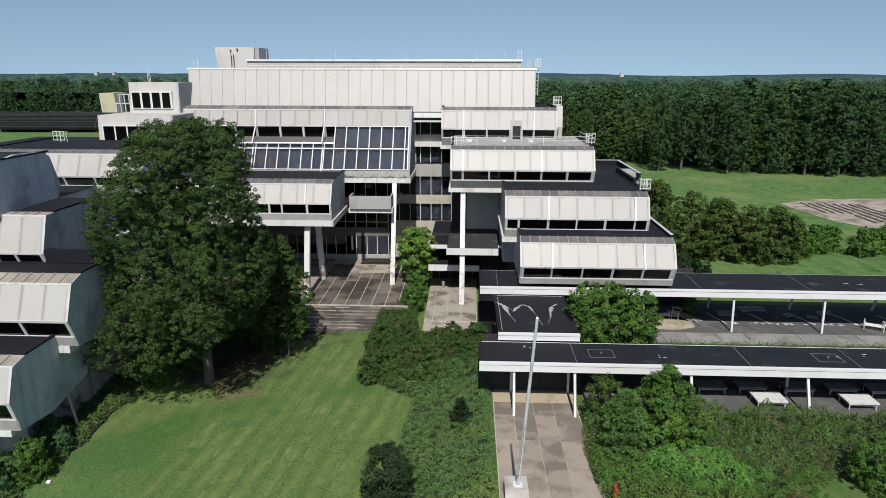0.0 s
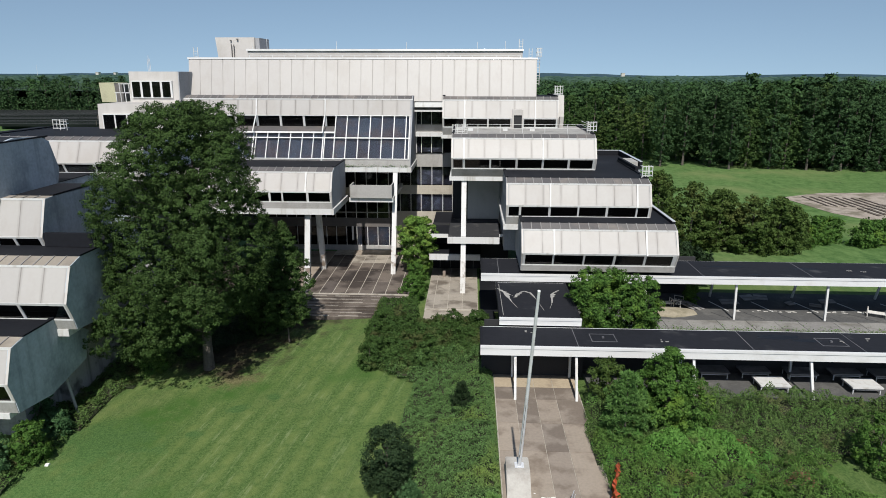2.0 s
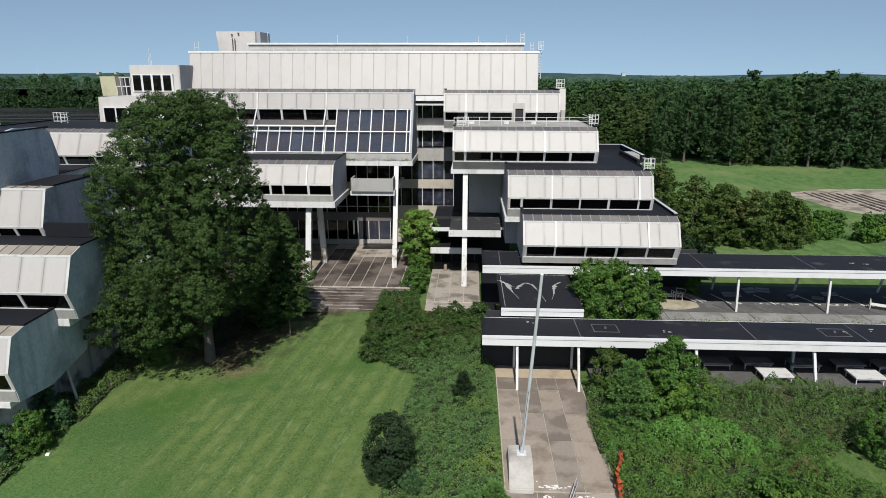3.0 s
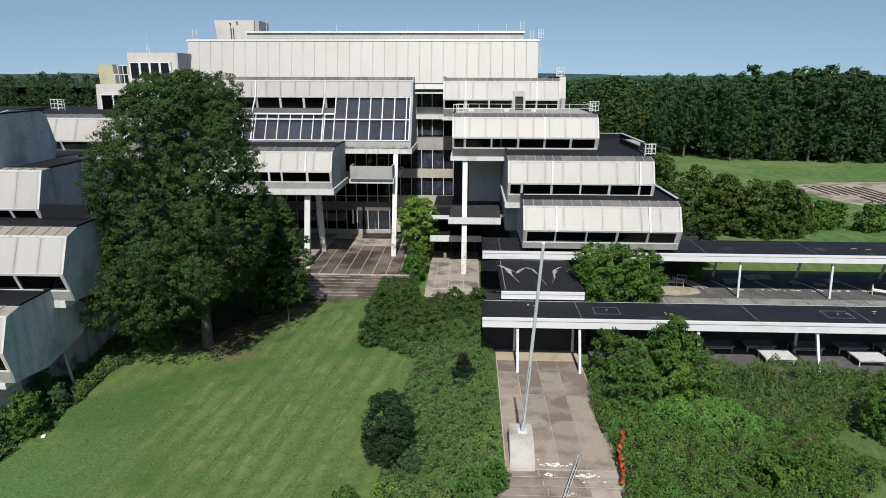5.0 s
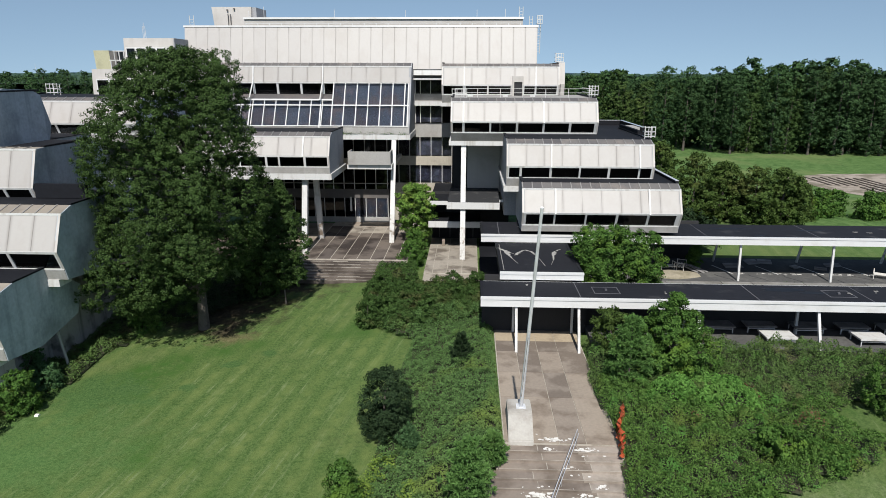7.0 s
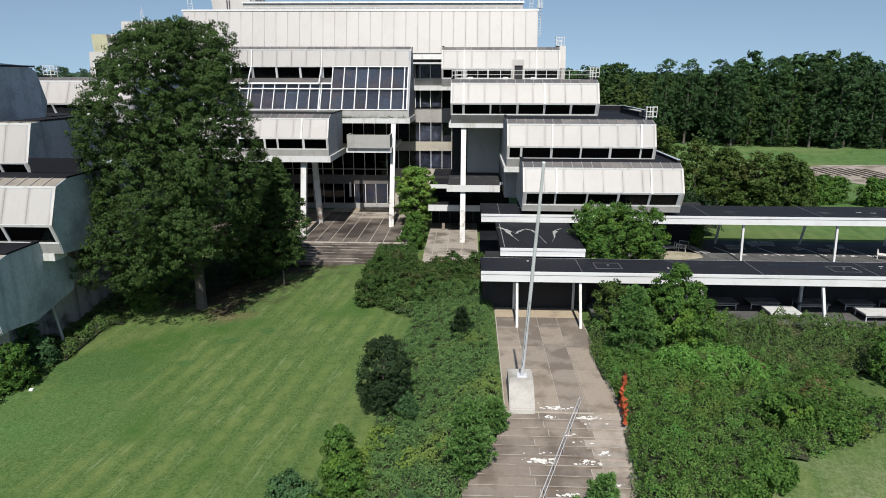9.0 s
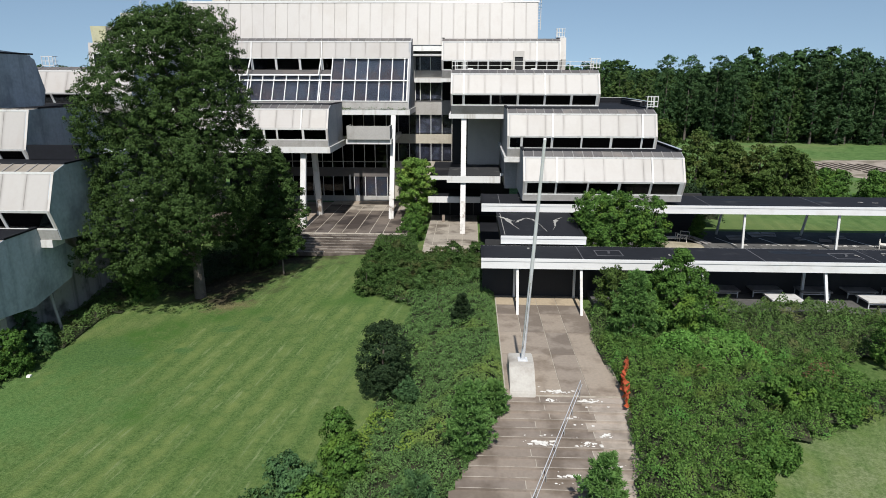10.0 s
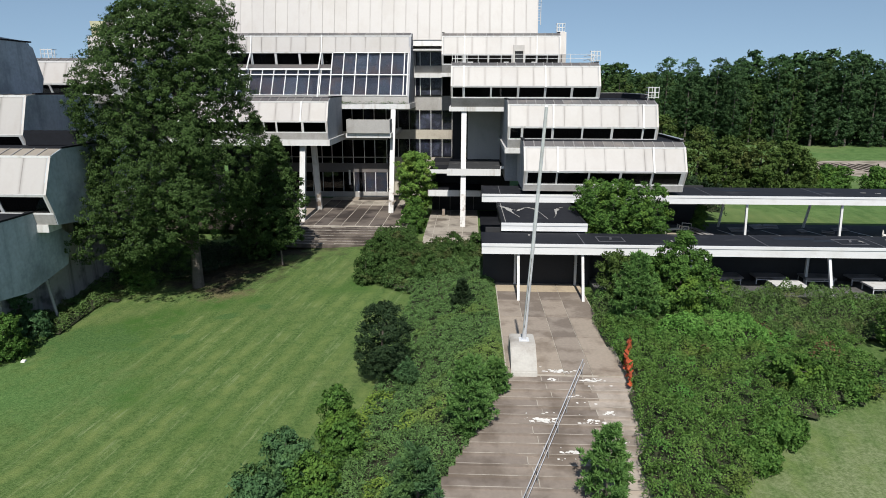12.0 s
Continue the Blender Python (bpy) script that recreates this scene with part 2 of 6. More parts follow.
LEAF_HEDGE = foliage("hedge_leaves", (0.022, 0.050, 0.013), (0.070, 0.126, 0.034), (0.086, 0.092, 0.036), 0.5)
LEAF_DRY = foliage("withered_leaves", (0.085, 0.058, 0.030), (0.18, 0.108, 0.060), (0.11, 0.13, 0.05), 0.6)
LEAF_FOREST = foliage("forest_leaves", (0.020, 0.048, 0.021), (0.060, 0.112, 0.041), (0.048, 0.100, 0.034), 0.06, 0.08)
LEAF_BROAD = foliage("broadleaf_forest_leaves", (0.028, 0.060, 0.018), (0.078, 0.136, 0.040), (0.084, 0.122, 0.036), 0.08, 0.08)
LEAF_PINE_BLUE = foliage("blue_green_needles", (0.039, 0.093, 0.038), (0.098, 0.187, 0.076), (0.093, 0.170, 0.051), 0.6, 0.2)
# bluish base tone: the haze of distance is put into the leaf colour
LEAF_FAR = foliage("haze_tinted_leaves", (0.030, 0.064, 0.046), (0.066, 0.112, 0.080), (0.060, 0.108, 0.085), 0.01, 0.1)
LEAF_EDGE = foliage("wood_edge_leaves", (0.029, 0.059, 0.014), (0.096, 0.148, 0.038), (0.088, 0.108, 0.032), 0.3, 0.2)


def lawn_material():
    """Grass with mowing stripes on the near lawn, rougher meadow beyond."""
    m = bpy.data.materials.new("grass")
    m.use_nodes = True
    nt = m.node_tree
    b = nt.nodes["Principled BSDF"]
    pos = nt.nodes.new("ShaderNodeNewGeometry").outputs["Position"]
    mp = nt.nodes.new("ShaderNodeMapping")
    mp.inputs["Rotation"].default_value = (0, 0, radians(11))
    nt.links.new(pos, mp.inputs["Vector"])
    wave = nt.nodes.new("ShaderNodeTexWave")
    wave.inputs["Scale"].default_value, wave.inputs["Distortion"].default_value = 0.21, 0.2
    wave.inputs["Detail"].default_value = 1.5
    nt.links.new(mp.outputs["Vector"], wave.inputs["Vector"])
    fine = noise_fac(nt, pos, 6.0, 0.36, 0.64, 9.0, None, 0.8)
    green = ramp_mix(nt, fine, (0.040, 0.080, 0.018), (0.102, 0.158, 0.048))
    soft = nt.nodes.new("ShaderNodeMath")
    soft.operation = "MULTIPLY"
    nt.links.new(wave.outputs["Fac"], soft.inputs[0])
    nt.links.new(noise_fac(nt, pos, 0.12, 0.25, 0.6, 4.0), soft.inputs[1])
    striped = ramp_mix(nt, soft.outputs[0], green, (0.130, 0.172, 0.052))
    streaks = noise_fac(nt, mp.outputs["Vector"], 4.2, 0.52, 0.70, 5.0, (1.0, 0.012, 1.0), 0.7)
    streaked = ramp_mix(nt, streaks, striped, (0.170, 0.214, 0.092))
    dry = ramp_mix(nt, noise_fac(nt, pos, 0.16, 0.50, 0.8, 5.0), streaked, (0.125, 0.152, 0.058))
    rich = ramp_mix(nt, noise_fac(nt, pos, 0.085, 0.54, 0.66, 3.0), dry, (0.045, 0.105, 0.020))
    col = ramp_mix(nt, noise_fac(nt, pos, 1.1, 0.35, 0.7, 8.0, None, 0.7), rich, green)

    def spot(cx, cy, rx, ry, inner):
        """A patch of other growth with a ragged edge, 1 in its middle."""
        put = nt.nodes.new("ShaderNodeMapping")
        put.inputs["Location"].default_value, put.inputs["Scale"].default_value = (-cx / rx, -cy / ry, 0), (1 / rx, 1 / ry, 0)
        nt.links.new(pos, put.inputs["Vector"])
        ln = nt.nodes.new("ShaderNodeVectorMath")
        ln.operation = "LENGTH"
        nt.links.new(put.outputs["Vector"], ln.inputs[0])
        ragged = nt.nodes.new("ShaderNodeMath")
        ragged.operation = "ADD"
        nt.links.new(ln.outputs["Value"], ragged.inputs[0])
        nt.links.new(noise_fac(nt, pos, 0.7, 0.2, 0.8, 6.0, None, 0.7), ragged.inputs[1])
        mr = nt.nodes.new("ShaderNodeMapRange")
        mr.interpolation_type = "SMOOTHSTEP"
        nt.links.new(ragged.outputs[0], mr.inputs["Value"])
        mr.inputs["From Min"].default_value, mr.inputs["From Max"].default_value = 1.6, inner
        return mr.outputs["Result"]
    lush = ramp_mix(nt, fine, (0.036, 0.082, 0.022), (0.078, 0.140, 0.042))
    col = ramp_mix(nt, spot(-24.5, 37.5, 4.5, 3.2, 0.7), col, lush)
    fresh = ramp_mix(nt, fine, (0.044, 0.100, 0.026), (0.096, 0.172, 0.052))
    col = ramp_mix(nt, spot(-25.5, 31.5, 9.0, 6.5, 0.3), col, fresh)
    for cx, cy, rx, ry in ((-22.8, 38.5, 1.1, 0.8), (-18.8, 38.2, 0.9, 0.6), (-16.8, 41.3, 1.0, 0.6), (-14.5, 42.8, 0.8, 0.6)):
        col = ramp_mix(nt, spot(cx, cy, rx, ry, 0.8), col, lush)
    bare = ramp_mix(nt, fine, (0.085, 0.088, 0.035), (0.165, 0.150, 0.075))
    col = ramp_mix(nt, spot(-18.4, 45.4, 2.6, 1.3, 0.8), col, bare)
    worn = ramp_mix(nt, fine, (0.095, 0.125, 0.048), (0.185, 0.215, 0.110))
    col = ramp_mix(nt, spot(17.0, 19.5, 9.0, 8.0, 0.6), col, worn)
    # brown litter that also carries the oak's shade in the ground colour
    litter_shade = ramp_mix(nt, noise_fac(nt, pos, 2.2, 0.3, 0.7, 7.0, None, 0.7), (0.022, 0.019, 0.012), (0.060, 0.050, 0.030))
    col = ramp_mix(nt, spot(-20.5, 50.0, 6.0, 5.2, 0.75), col, litter_shade)
    col = ramp_mix(nt, spot(-18.5, 55.5, 8.0, 4.0, 0.7), col, litter_shade)
    # unmown meadow past the building
    sep = nt.nodes.new("ShaderNodeSeparateXYZ")
    nt.links.new(pos, sep.inputs[0])
    away = nt.nodes.new("ShaderNodeMapRange")
    nt.links.new(sep.outputs["Y"], away.inputs["Value"])
    away.inputs["From Min"].default_value, away.inputs["From Max"].default_value = 58.0, 72.0
    meadow = ramp_mix(nt, noise_fac(nt, pos, 0.7, 0.36, 0.64, 9.0, (1.0, 0.6, 1.0), 0.75), (0.054, 0.112, 0.030), (0.112, 0.188, 0.060))
    meadow = ramp_mix(nt, noise_fac(nt, pos, 0.45, 0.60, 0.68, 5.0, (1.0, 0.5, 1.0), 0.7), meadow, (0.040, 0.085, 0.026))
    meadow = ramp_mix(nt, noise_fac(nt, pos, 0.05, 0.48, 0.72, 5.0), meadow, (0.150, 0.190, 0.072))
    col = ramp_mix(nt, away.outputs["Result"], col, meadow)
    nt.links.new(col, b.inputs["Base Color"])
    b.inputs["Roughness"].default_value, b.inputs["Specular IOR Level"].default_value = 0.9, 0.15
    bp = nt.nodes.new("ShaderNodeBump")
    bp.inputs["Strength"].default_value, bp.inputs["Distance"].default_value = 0.6, 0.05
    nt.links.new(noise_fac(nt, pos, 14.0, 0.2, 0.8, 6.0), bp.inputs["Height"])
    nt.links.new(bp.outputs["Normal"], b.inputs["Normal"])
    return m


GRASS = lawn_material()


# ---- mesh helpers ----
def prism_x(bm, prof, x0, x1):
    """A bar along x with the closed outline prof of (y, z)."""
    a = [bm.verts.new((x0, y, z)) for y, z in prof]
    b = [bm.verts.new((x1, y, z)) for y, z in prof]
    n = len(prof)
    bm.faces.new(a)
    bm.faces.new(b[::-1])
    for i in range(n):
        bm.faces.new((a[i], b[i], b[(i + 1) % n], a[(i + 1) % n]))


def box(bm, x0, x1, y0, y1, z0, z1):
    prism_x(bm, [(y0, z0), (y0, z1), (y1, z1), (y1, z0)], x0, x1)


def plate(bm, x0, x1, a, b, thick, lift=0.0):
    """A plate along x from (y, z) a down to b, standing proud of that slope by lift, towards the front."""
    d = Vector((b[0] - a[0], b[1] - a[1])).normalized()
    n = Vector((d.y, -d.x))
    p, q = Vector(a) + n * lift, Vector(b) + n * lift
    prism_x(bm, [tuple(p), tuple(q), tuple(q + n * thick), tuple(p + n * thick)], x0, x1)


def bar(bm, p, q, r, sides=6, r2=None):
    """A round bar from p to q."""
    p, q = Vector(p), Vector(q)
    d = (q - p).normalized()
    u = d.orthogonal().normalized()
    w = d.cross(u)
    r2 = r if r2 is None else r2
    a, b = [], []
    for i in range(sides):
        c = u * math.cos(2 * math.pi * i / sides) + w * math.sin(2 * math.pi * i / sides)
        a.append(bm.verts.new(p + c * r))
        b.append(bm.verts.new(q + c * r2))
    bm.faces.new(a[::-1])
    bm.faces.new(b)
    for i in range(sides):
        bm.faces.new((a[i], a[(i + 1) % sides], b[(i + 1) % sides], b[i]))


def beam(bm, p, q, wx, wy):
    """A rectangular post from p to q, wx wide and wy deep, cut level at its ends."""
    lo, hi = [], []
    for sx, sy in ((-1, -1), (1, -1), (1, 1), (-1, 1)):
        off = Vector((sx * wx / 2, sy * wy / 2, 0))
        lo.append(bm.verts.new(Vector(p) + off))
        hi.append(bm.verts.new(Vector(q) + off))
    bm.faces.new(lo[::-1])
    bm.faces.new(hi)
    for i in range(4):
        bm.faces.new((lo[i], lo[(i + 1) % 4], hi[(i + 1) % 4], hi[i]))


BUILT_IN_PLACE = {"office_building", "office_wing"}  # their parts are given in world metres


def part(name, bm, material, parent=None, label=""):
    bmesh.ops.recalc_face_normals(bm, faces=bm.faces)
    me = bpy.data.meshes.new(name)
    bm.to_mesh(me)
    bm.free()
    me.materials.append(material)
    ob = new(name, me)
    ob.parent = parent
    if parent and parent.name in BUILT_IN_PLACE:
        ob.matrix_parent_inverse = Matrix.Translation(-parent.location)
    if label:
        ob["label"] = label
    return ob


def thing(name, label, category, group="", kind="", at=(0, 0, 0)):
    ob = new(name)
    ob.location = at
    ob.empty_display_size = 0.2
    return tagged(ob, label, category, group, kind)


def solid(name, material, parent, make, *args, label=""):
    bm = bmesh.new()
    make(bm, *args)
    return part(name, bm, material, parent, label)


def smooth(a, b, v):
    t = min(1.0, max(0.0, (v - a) / (b - a)))
    return t * t * (3 - 2 * t)


# ---- ground ----
def ground_z(x, y):
    yy = min(56.0, max(8.0, y))
    left = -0.36 - 0.068 * (55.9 - yy) + 0.06 * min(0.0, max(-22.0, x) + 9.0)
    if yy >= 29.0:
        right = 0.0
    else:
        right = -0.175 * (29.0 - max(14.0, yy))
    right += 0.3 * smooth(9.0, 13.0, x) * smooth(36.0, 41.0, y)
    right += 0.5 * smooth(12.0, 18.0, x) * smooth(56.0, 60.0, y) * (1.0 - smooth(70.0, 92.0, y))
    z = left + (right - left) * smooth(-4.5, 1.8, x)
    z -= 0.12
    far = max(smooth(80, 110, y), smooth(55, 90, abs(x)))
    return z * (1 - far)


def build_ground():
    xs = [-6000, -2500, -900, -400, -200, -120, -85] + [-65 + i for i in range(131)] + [85, 120, 200, 400, 900, 2500, 6000]
    ys = [-2500, -600, -150, -40, -10] + [i for i in range(0, 96)] + [100, 110, 125, 150, 200, 300, 600, 1200, 2500, 4500, 9000]
    verts = [(x, y, ground_z(x, y) - (0.35 if 0.0 < x < 7.5 and y < 29.2 else 0.0)) for y in ys for x in xs]
    w = len(xs)
    faces = [(j * w + i, j * w + i + 1, (j + 1) * w + i + 1, (j + 1) * w + i) for j in range(len(ys) - 1) for i in range(w - 1)]
    me = bpy.data.meshes.new("ground")
    me.from_pydata(verts, [], faces)
    me.materials.append(GRASS)
    me.polygons.foreach_set("use_smooth", [True] * len(faces))
    return tagged(new("ground", me), "mown green lawn sloping away from the building", "ground", kind="structure")


build_ground()


# ---- office building ----
office = thing("office_building", "stepped concrete office building with white panels and dark strip windows", "building", at=(0, 75, 0))


def bay(owner, x0, x1, back, white, nose, sill, base, y_back, wins, pipes=(), end=END_LIGHT, slab=None, rib=0.85, end_back=None, panel_w=1.6, skip_left=False, roof=None, slab_deep=None, band=None):
    """One terrace storey: ribbed roof band, sloping white panels, window strip raked inwards, base and slab.
    back, white, nose, sill, base are (y, z) down the front; wins are (x0, x1) pairs of glass."""
    (yb, zb), (yw, zw), (yn, zn), (yg, zg), (yf, zf) = back, white, nose, sill, base
    hd = (yn + (yg - yn) * 0.1, zn + (zg - zn) * 0.1)
    body = bmesh.new()
    prism_x(body, [(yb, zb - 0.06), (yw + 0.07, zw - 0.06), (yn + 0.07, zn), (hd[0] + 1.3, hd[1]), (yg + 1.3, zg), (yg + 0.02, zg), (yf, zf), (y_back, zf), (y_back, zb - 0.06)], x0 + 0.2, x1 - 0.2)
    block = part("storey_block", body, CONCRETE, owner, "pale concrete storey with raked window strip")
    # end walls follow the whole outline
    eb = end_back or [(y_back, zf), (y_back, zb)]
    outline = [(yb, zb), (yw, zw), (yn, zn), (yg, zg), (yf, zf)] + eb
    for a, b in ((x0, x0 + 0.2), (x1 - 0.2, x1)):
        if a == x0 and skip_left:
            continue
        solid("end_wall", end, block, prism_x, outline, a, b, label="grey end wall with streaks")
    # roof band plates with standing ribs
    n = max(1, round((x1 - x0) / (rib * 2)))
    w = (x1 - x0 - 0.1) / n
    for i in range(n):
        a = x0 + 0.05 + i * w
        solid("roof_band_panel", band or BAND, block, plate, a + 0.012, a + w - 0.012, (yb, zb - 0.04), (yw + 0.02, zw - 0.03), 0.05, 0.0)
        for k in (0.0, 0.5):
            solid("roof_rib", RIB, block, plate, a + k * w - 0.035, a + k * w + 0.035, (yb, zb - 0.04), (yw + 0.02, zw - 0.03), 0.10, 0.0)
    solid("coping", WHITE, block, box, x0 - 0.02, x1 + 0.02, yw - 0.03, yw + 0.09, zw - 0.10, zw + 0.035)
    # panels
    n = max(1, round((x1 - x0 - 0.3) / panel_w))
    w = (x1 - x0 - 0.3) / n
    for i in range(n):
        a = x0 + 0.15 + i * w
        solid("wall_panel", PANEL, block, plate, a + 0.007, a + w - 0.007, (yw + 0.06, zw - 0.09), (yn + 0.06, zn + 0.02), 0.06, 0.0)
    for a, b in ((x0 - 0.01, x0 + 0.145), (x1 - 0.145, x1 + 0.01)):
        solid("edge_trim", PANEL_PLAIN, block, plate, a, b, (yw, zw - 0.02), (yn, zn), 0.03, 0.0)
        solid("edge_trim", PANEL_PLAIN, block, plate, a, b, (yn, zn), (yg, zg), 0.03, 0.0)
    # window strip
    solid("window_head", WHITE, block, plate, x0 + 0.05, x1 - 0.05, (yn, zn + 0.04), hd, 0.05, -0.02)
    solid("window_sill", WHITE, block, plate, x0 + 0.05, x1 - 0.05, (yg - 0.01, zg + 0.07), (yg, zg - 0.04), 0.05, 0.0)
    gaps = [x0 + 0.1] + [v for pair in wins for v in pair] + [x1 - 0.1]
    for a, b in zip(gaps[0::2], gaps[1::2]):
        if b - a > 0.02:
            solid("mullion", WHITE, block, plate, a, b, hd, (yg, zg + 0.04), 0.06, -0.03)
    for a, b in wins:
        solid("pane", GLASS, block, plate, a - 0.03, b + 0.03, hd, (yg, zg), 0.02, -0.08)
    solid("base_panel", CONCRETE, block, plate, x0 + 0.05, x1 - 0.05, (yg, zg - 0.05), (yf, zf + 0.01), 0.04, 0.0)
    for px in pipes:
        solid("downpipe", WHITE, block, plate, px - 0.07, px + 0.07, (yw - 0.02, zw), (yn - 0.02, zn - 0.12), 0.10, 0.03)
    solid("roof_membrane", roof or MEMBRANE, block, box, x0 + 0.21, x1 - 0.21, yb + 0.02, y_back, zb - 0.055, zb - 0.035)
    for a in (x0, x1 - 0.2):
        solid("parapet_cap", MEMBRANE, block, box, a - 0.03, a + 0.23, yb, y_back, zb + 0.004, zb + 0.12)
    if slab:
        solid("floor_slab", WHITE, block, box, slab[0], slab[1], yf - 0.12, yf + slab_deep if slab_deep else y_back - 0.5, slab[2], zf - 0.003, label="bright white slab edge")
    return block


bay(office, 4.5, 17.9, (55.3, 9.05), (54.4, 8.65), (53.4, 6.75), (54.05, 5.55), (54.2, 4.97), 61.5,
         [(4.84, 7.19), (7.34, 9.83), (9.98, 12.41), (12.61, 15.03), (15.22, 17.44)], (7.3, 15.2))
bay(office, 3.3, 16.45, (59.6, 12.35), (58.4, 12.0), (57.6, 10.1), (57.95, 9.0), (58.2, 8.2), 72.0,
         [(3.54, 4.47), (4.68, 7.16), (7.37, 9.79), (9.94, 12.35), (12.56, 15.06), (15.22, 16.19)], (7.3, 15.15), slab=(3.1, 16.3, 7.72))
bay(office, -1.95, 12.5, (66.0, 15.8), (65.1, 15.45), (64.1, 13.55), (64.6, 12.45), (65.2, 11.55), 77.0,
         [(-1.77, -0.81), (-0.58, 1.87), (2.04, 4.48), (4.70, 7.10), (7.30, 9.66), (9.89, 12.13)], (-0.7, 7.2), slab=(-2.15, 12.3, 11.12), roof=GRAVEL)
bay(office, -3.25, 9.75, (74.8, 19.2), (73.9, 18.85), (73.2, 16.9), (73.55, 15.85), (73.9, 14.95), 83.0,
         [(-3.08, -0.90), (-0.58, 1.78), (1.97, 4.39), (5.91, 7.05), (7.24, 9.46)], (-0.75, 7.15), slab=(-3.4, 9.6, 14.55))
bay(office, -31.0, -13.95, (64.9, 12.4), (63.9, 12.05), (63.0, 10.2), (63.15, 9.1), (63.2, 8.42), 71.5,
          [(-30.6, -28.4), (-28.2, -26.0), (-25.6, -23.1), (-22.9, -20.4), (-20.19, -19.09), (-18.92, -16.54), (-16.31, -14.16)], (-16.6, -24.6),
          slab=(-31.0, -13.8, 7.82), end_back=[(66.2, 7.85), (70.2, 10.0), (71.0, 12.45)])

solid("stair_end", PANEL_PLAIN, office, prism_x, [(75.2, 19.35), (74.6, 17.0), (74.9, 15.6), (80.0, 15.6), (80.0, 19.35)], 9.76, 10.5, label="narrow white stair end of the fourth storey")
solid("slit_window", BAND, office, box, 9.85, 10.05, 74.5, 74.7, 16.1, 17.0)
# the hall with the raked curtain wall
bm = bmesh.new()
prism_x(bm, [(75.0, 19.2), (74.07, 18.84), (73.57, 17.1), (74.6, 17.0), (72.4, 12.45), (70.62, 12.45), (70.55, 11.7), (82.0, 11.7), (82.0, 19.2)], -33.2, -6.9)
hall = part("storey_block", bm, CONCRETE, office, "wide hall storey behind a raked glass wall")
solid("end_wall", END_LIGHT, hall, prism_x, [(75.0, 19.25), (74.0, 18.9), (73.5, 17.1), (70.6, 12.45), (70.5, 11.7), (78.0, 11.7), (78.0, 19.25)], -6.9, -6.65, label="pale grey end wall")
solid("end_wall", END_LIGHT, hall, prism_x, [(75.0, 19.25), (74.0, 18.9), (73.5, 17.1), (70.6, 12.45), (70.5, 11.7), (78.0, 11.7), (78.0, 19.25)], -33.4, -33.2)
for i in range(16):
    a, w = -33.3 + i * 1.66, 1.66
    solid("roof_band_panel", BAND, hall, plate, a + 0.012, a + w - 0.012, (75.0, 19.22), (74.03, 18.87), 0.05, 0.0)
    for k in (0.0, 0.5):
        solid("roof_rib", RIB, hall, plate, a + k * w - 0.035, a + k * w + 0.035, (75.0, 19.22), (74.03, 18.87), 0.10, 0.0)
    solid("wall_panel", PANEL, hall, plate, a + 0.012, a + w - 0.012, (74.06, 18.82), (73.56, 17.13), 0.06, 0.0)
solid("coping", WHITE, hall, box, -33.4, -6.6, 73.96, 74.09, 18.8, 18.93)
solid("roof_membrane", MEMBRANE, hall, box, -33.2, -6.9, 75.0, 81.9, 19.2, 19.22)
GT, GB = (73.5, 17.08), (70.62, 12.48)


def along(f):
    return (GT[0] + (GB[0] - GT[0]) * f, GT[1] + (GB[1] - GT[1]) * f)


FM, FL = 0.52, 0.40  # where the middle rail and the ledge cut the rake
tops = [-15.31, -14.01, -12.66, -11.36, -10.01, -8.66, -7.31, -6.92]
for i, mx in enumerate(tops):
    solid("mullion", WHITE, hall, plate, mx - 0.05, mx + 0.05, GT, GB, 0.09, 0.0)
for a, b in zip(tops[:-1], tops[1:]):
    for f0, f1 in ((0.0, FM), (FM, 1.0)):
        solid("pane", GLASS_BLUE, hall, plate, a, b, along(f0), along(f1), 0.02, -0.03).visible_shadow = False
        solid("curtain", CURTAIN, hall, plate, a + 0.02, b - 0.02, along(f0 + 0.02), along(f1 - 0.02), 0.02, -0.30)
lows = [-25.5, -24.21, -22.92, -21.64, -20.30, -18.95, -17.68, -16.41, -15.31]
lows = [-33.1 + 1.27 * i for i in range(6)] + lows
for a, b in zip(lows[:-1], lows[1:]):
    solid("mullion", WHITE, hall, plate, a - 0.045, a + 0.045, along(FL), GB, 0.09, 0.0)
    for f0, f1 in ((FL + 0.01, FM), (FM, 1.0)):
        solid("pane", GLASS_BLUE, hall, plate, a, b, along(f0), along(f1), 0.02, -0.03).visible_shadow = False
        solid("curtain", CURTAIN, hall, plate, a + 0.02, b - 0.02, along(f0 + 0.01), along(f1 - 0.02), 0.02, -0.30)
solid("glazing_rail", WHITE, hall, plate, -33.2, -6.8, along(FM - 0.011), along(FM + 0.011), 0.08, 0.0)
solid("glazing_rail", WHITE, hall, plate, -33.2, -15.3, along(FL - 0.016), along(FL + 0.016), 0.12, 0.0)
solid("glazing_rail", WHITE, hall, plate, -15.4, -6.8, along(0.0), along(0.015), 0.09, 0.0)
solid("glazing_rail", WHITE, hall, plate, -33.2, -6.8, along(0.985), along(1.0), 0.12, 0.0)
solid("window_ledge", BAND, hall, prism_x, [(72.4, 15.30), (73.9, 15.85), (73.9, 15.4), (72.4, 15.15)], -33.2, -15.36)
strip = [-33.1, -29.65, -29.4, -27.1, -26.85, -24.6, -24.36, -21.88, -21.64, -19.20, -18.96, -16.72, -16.46, -15.40]
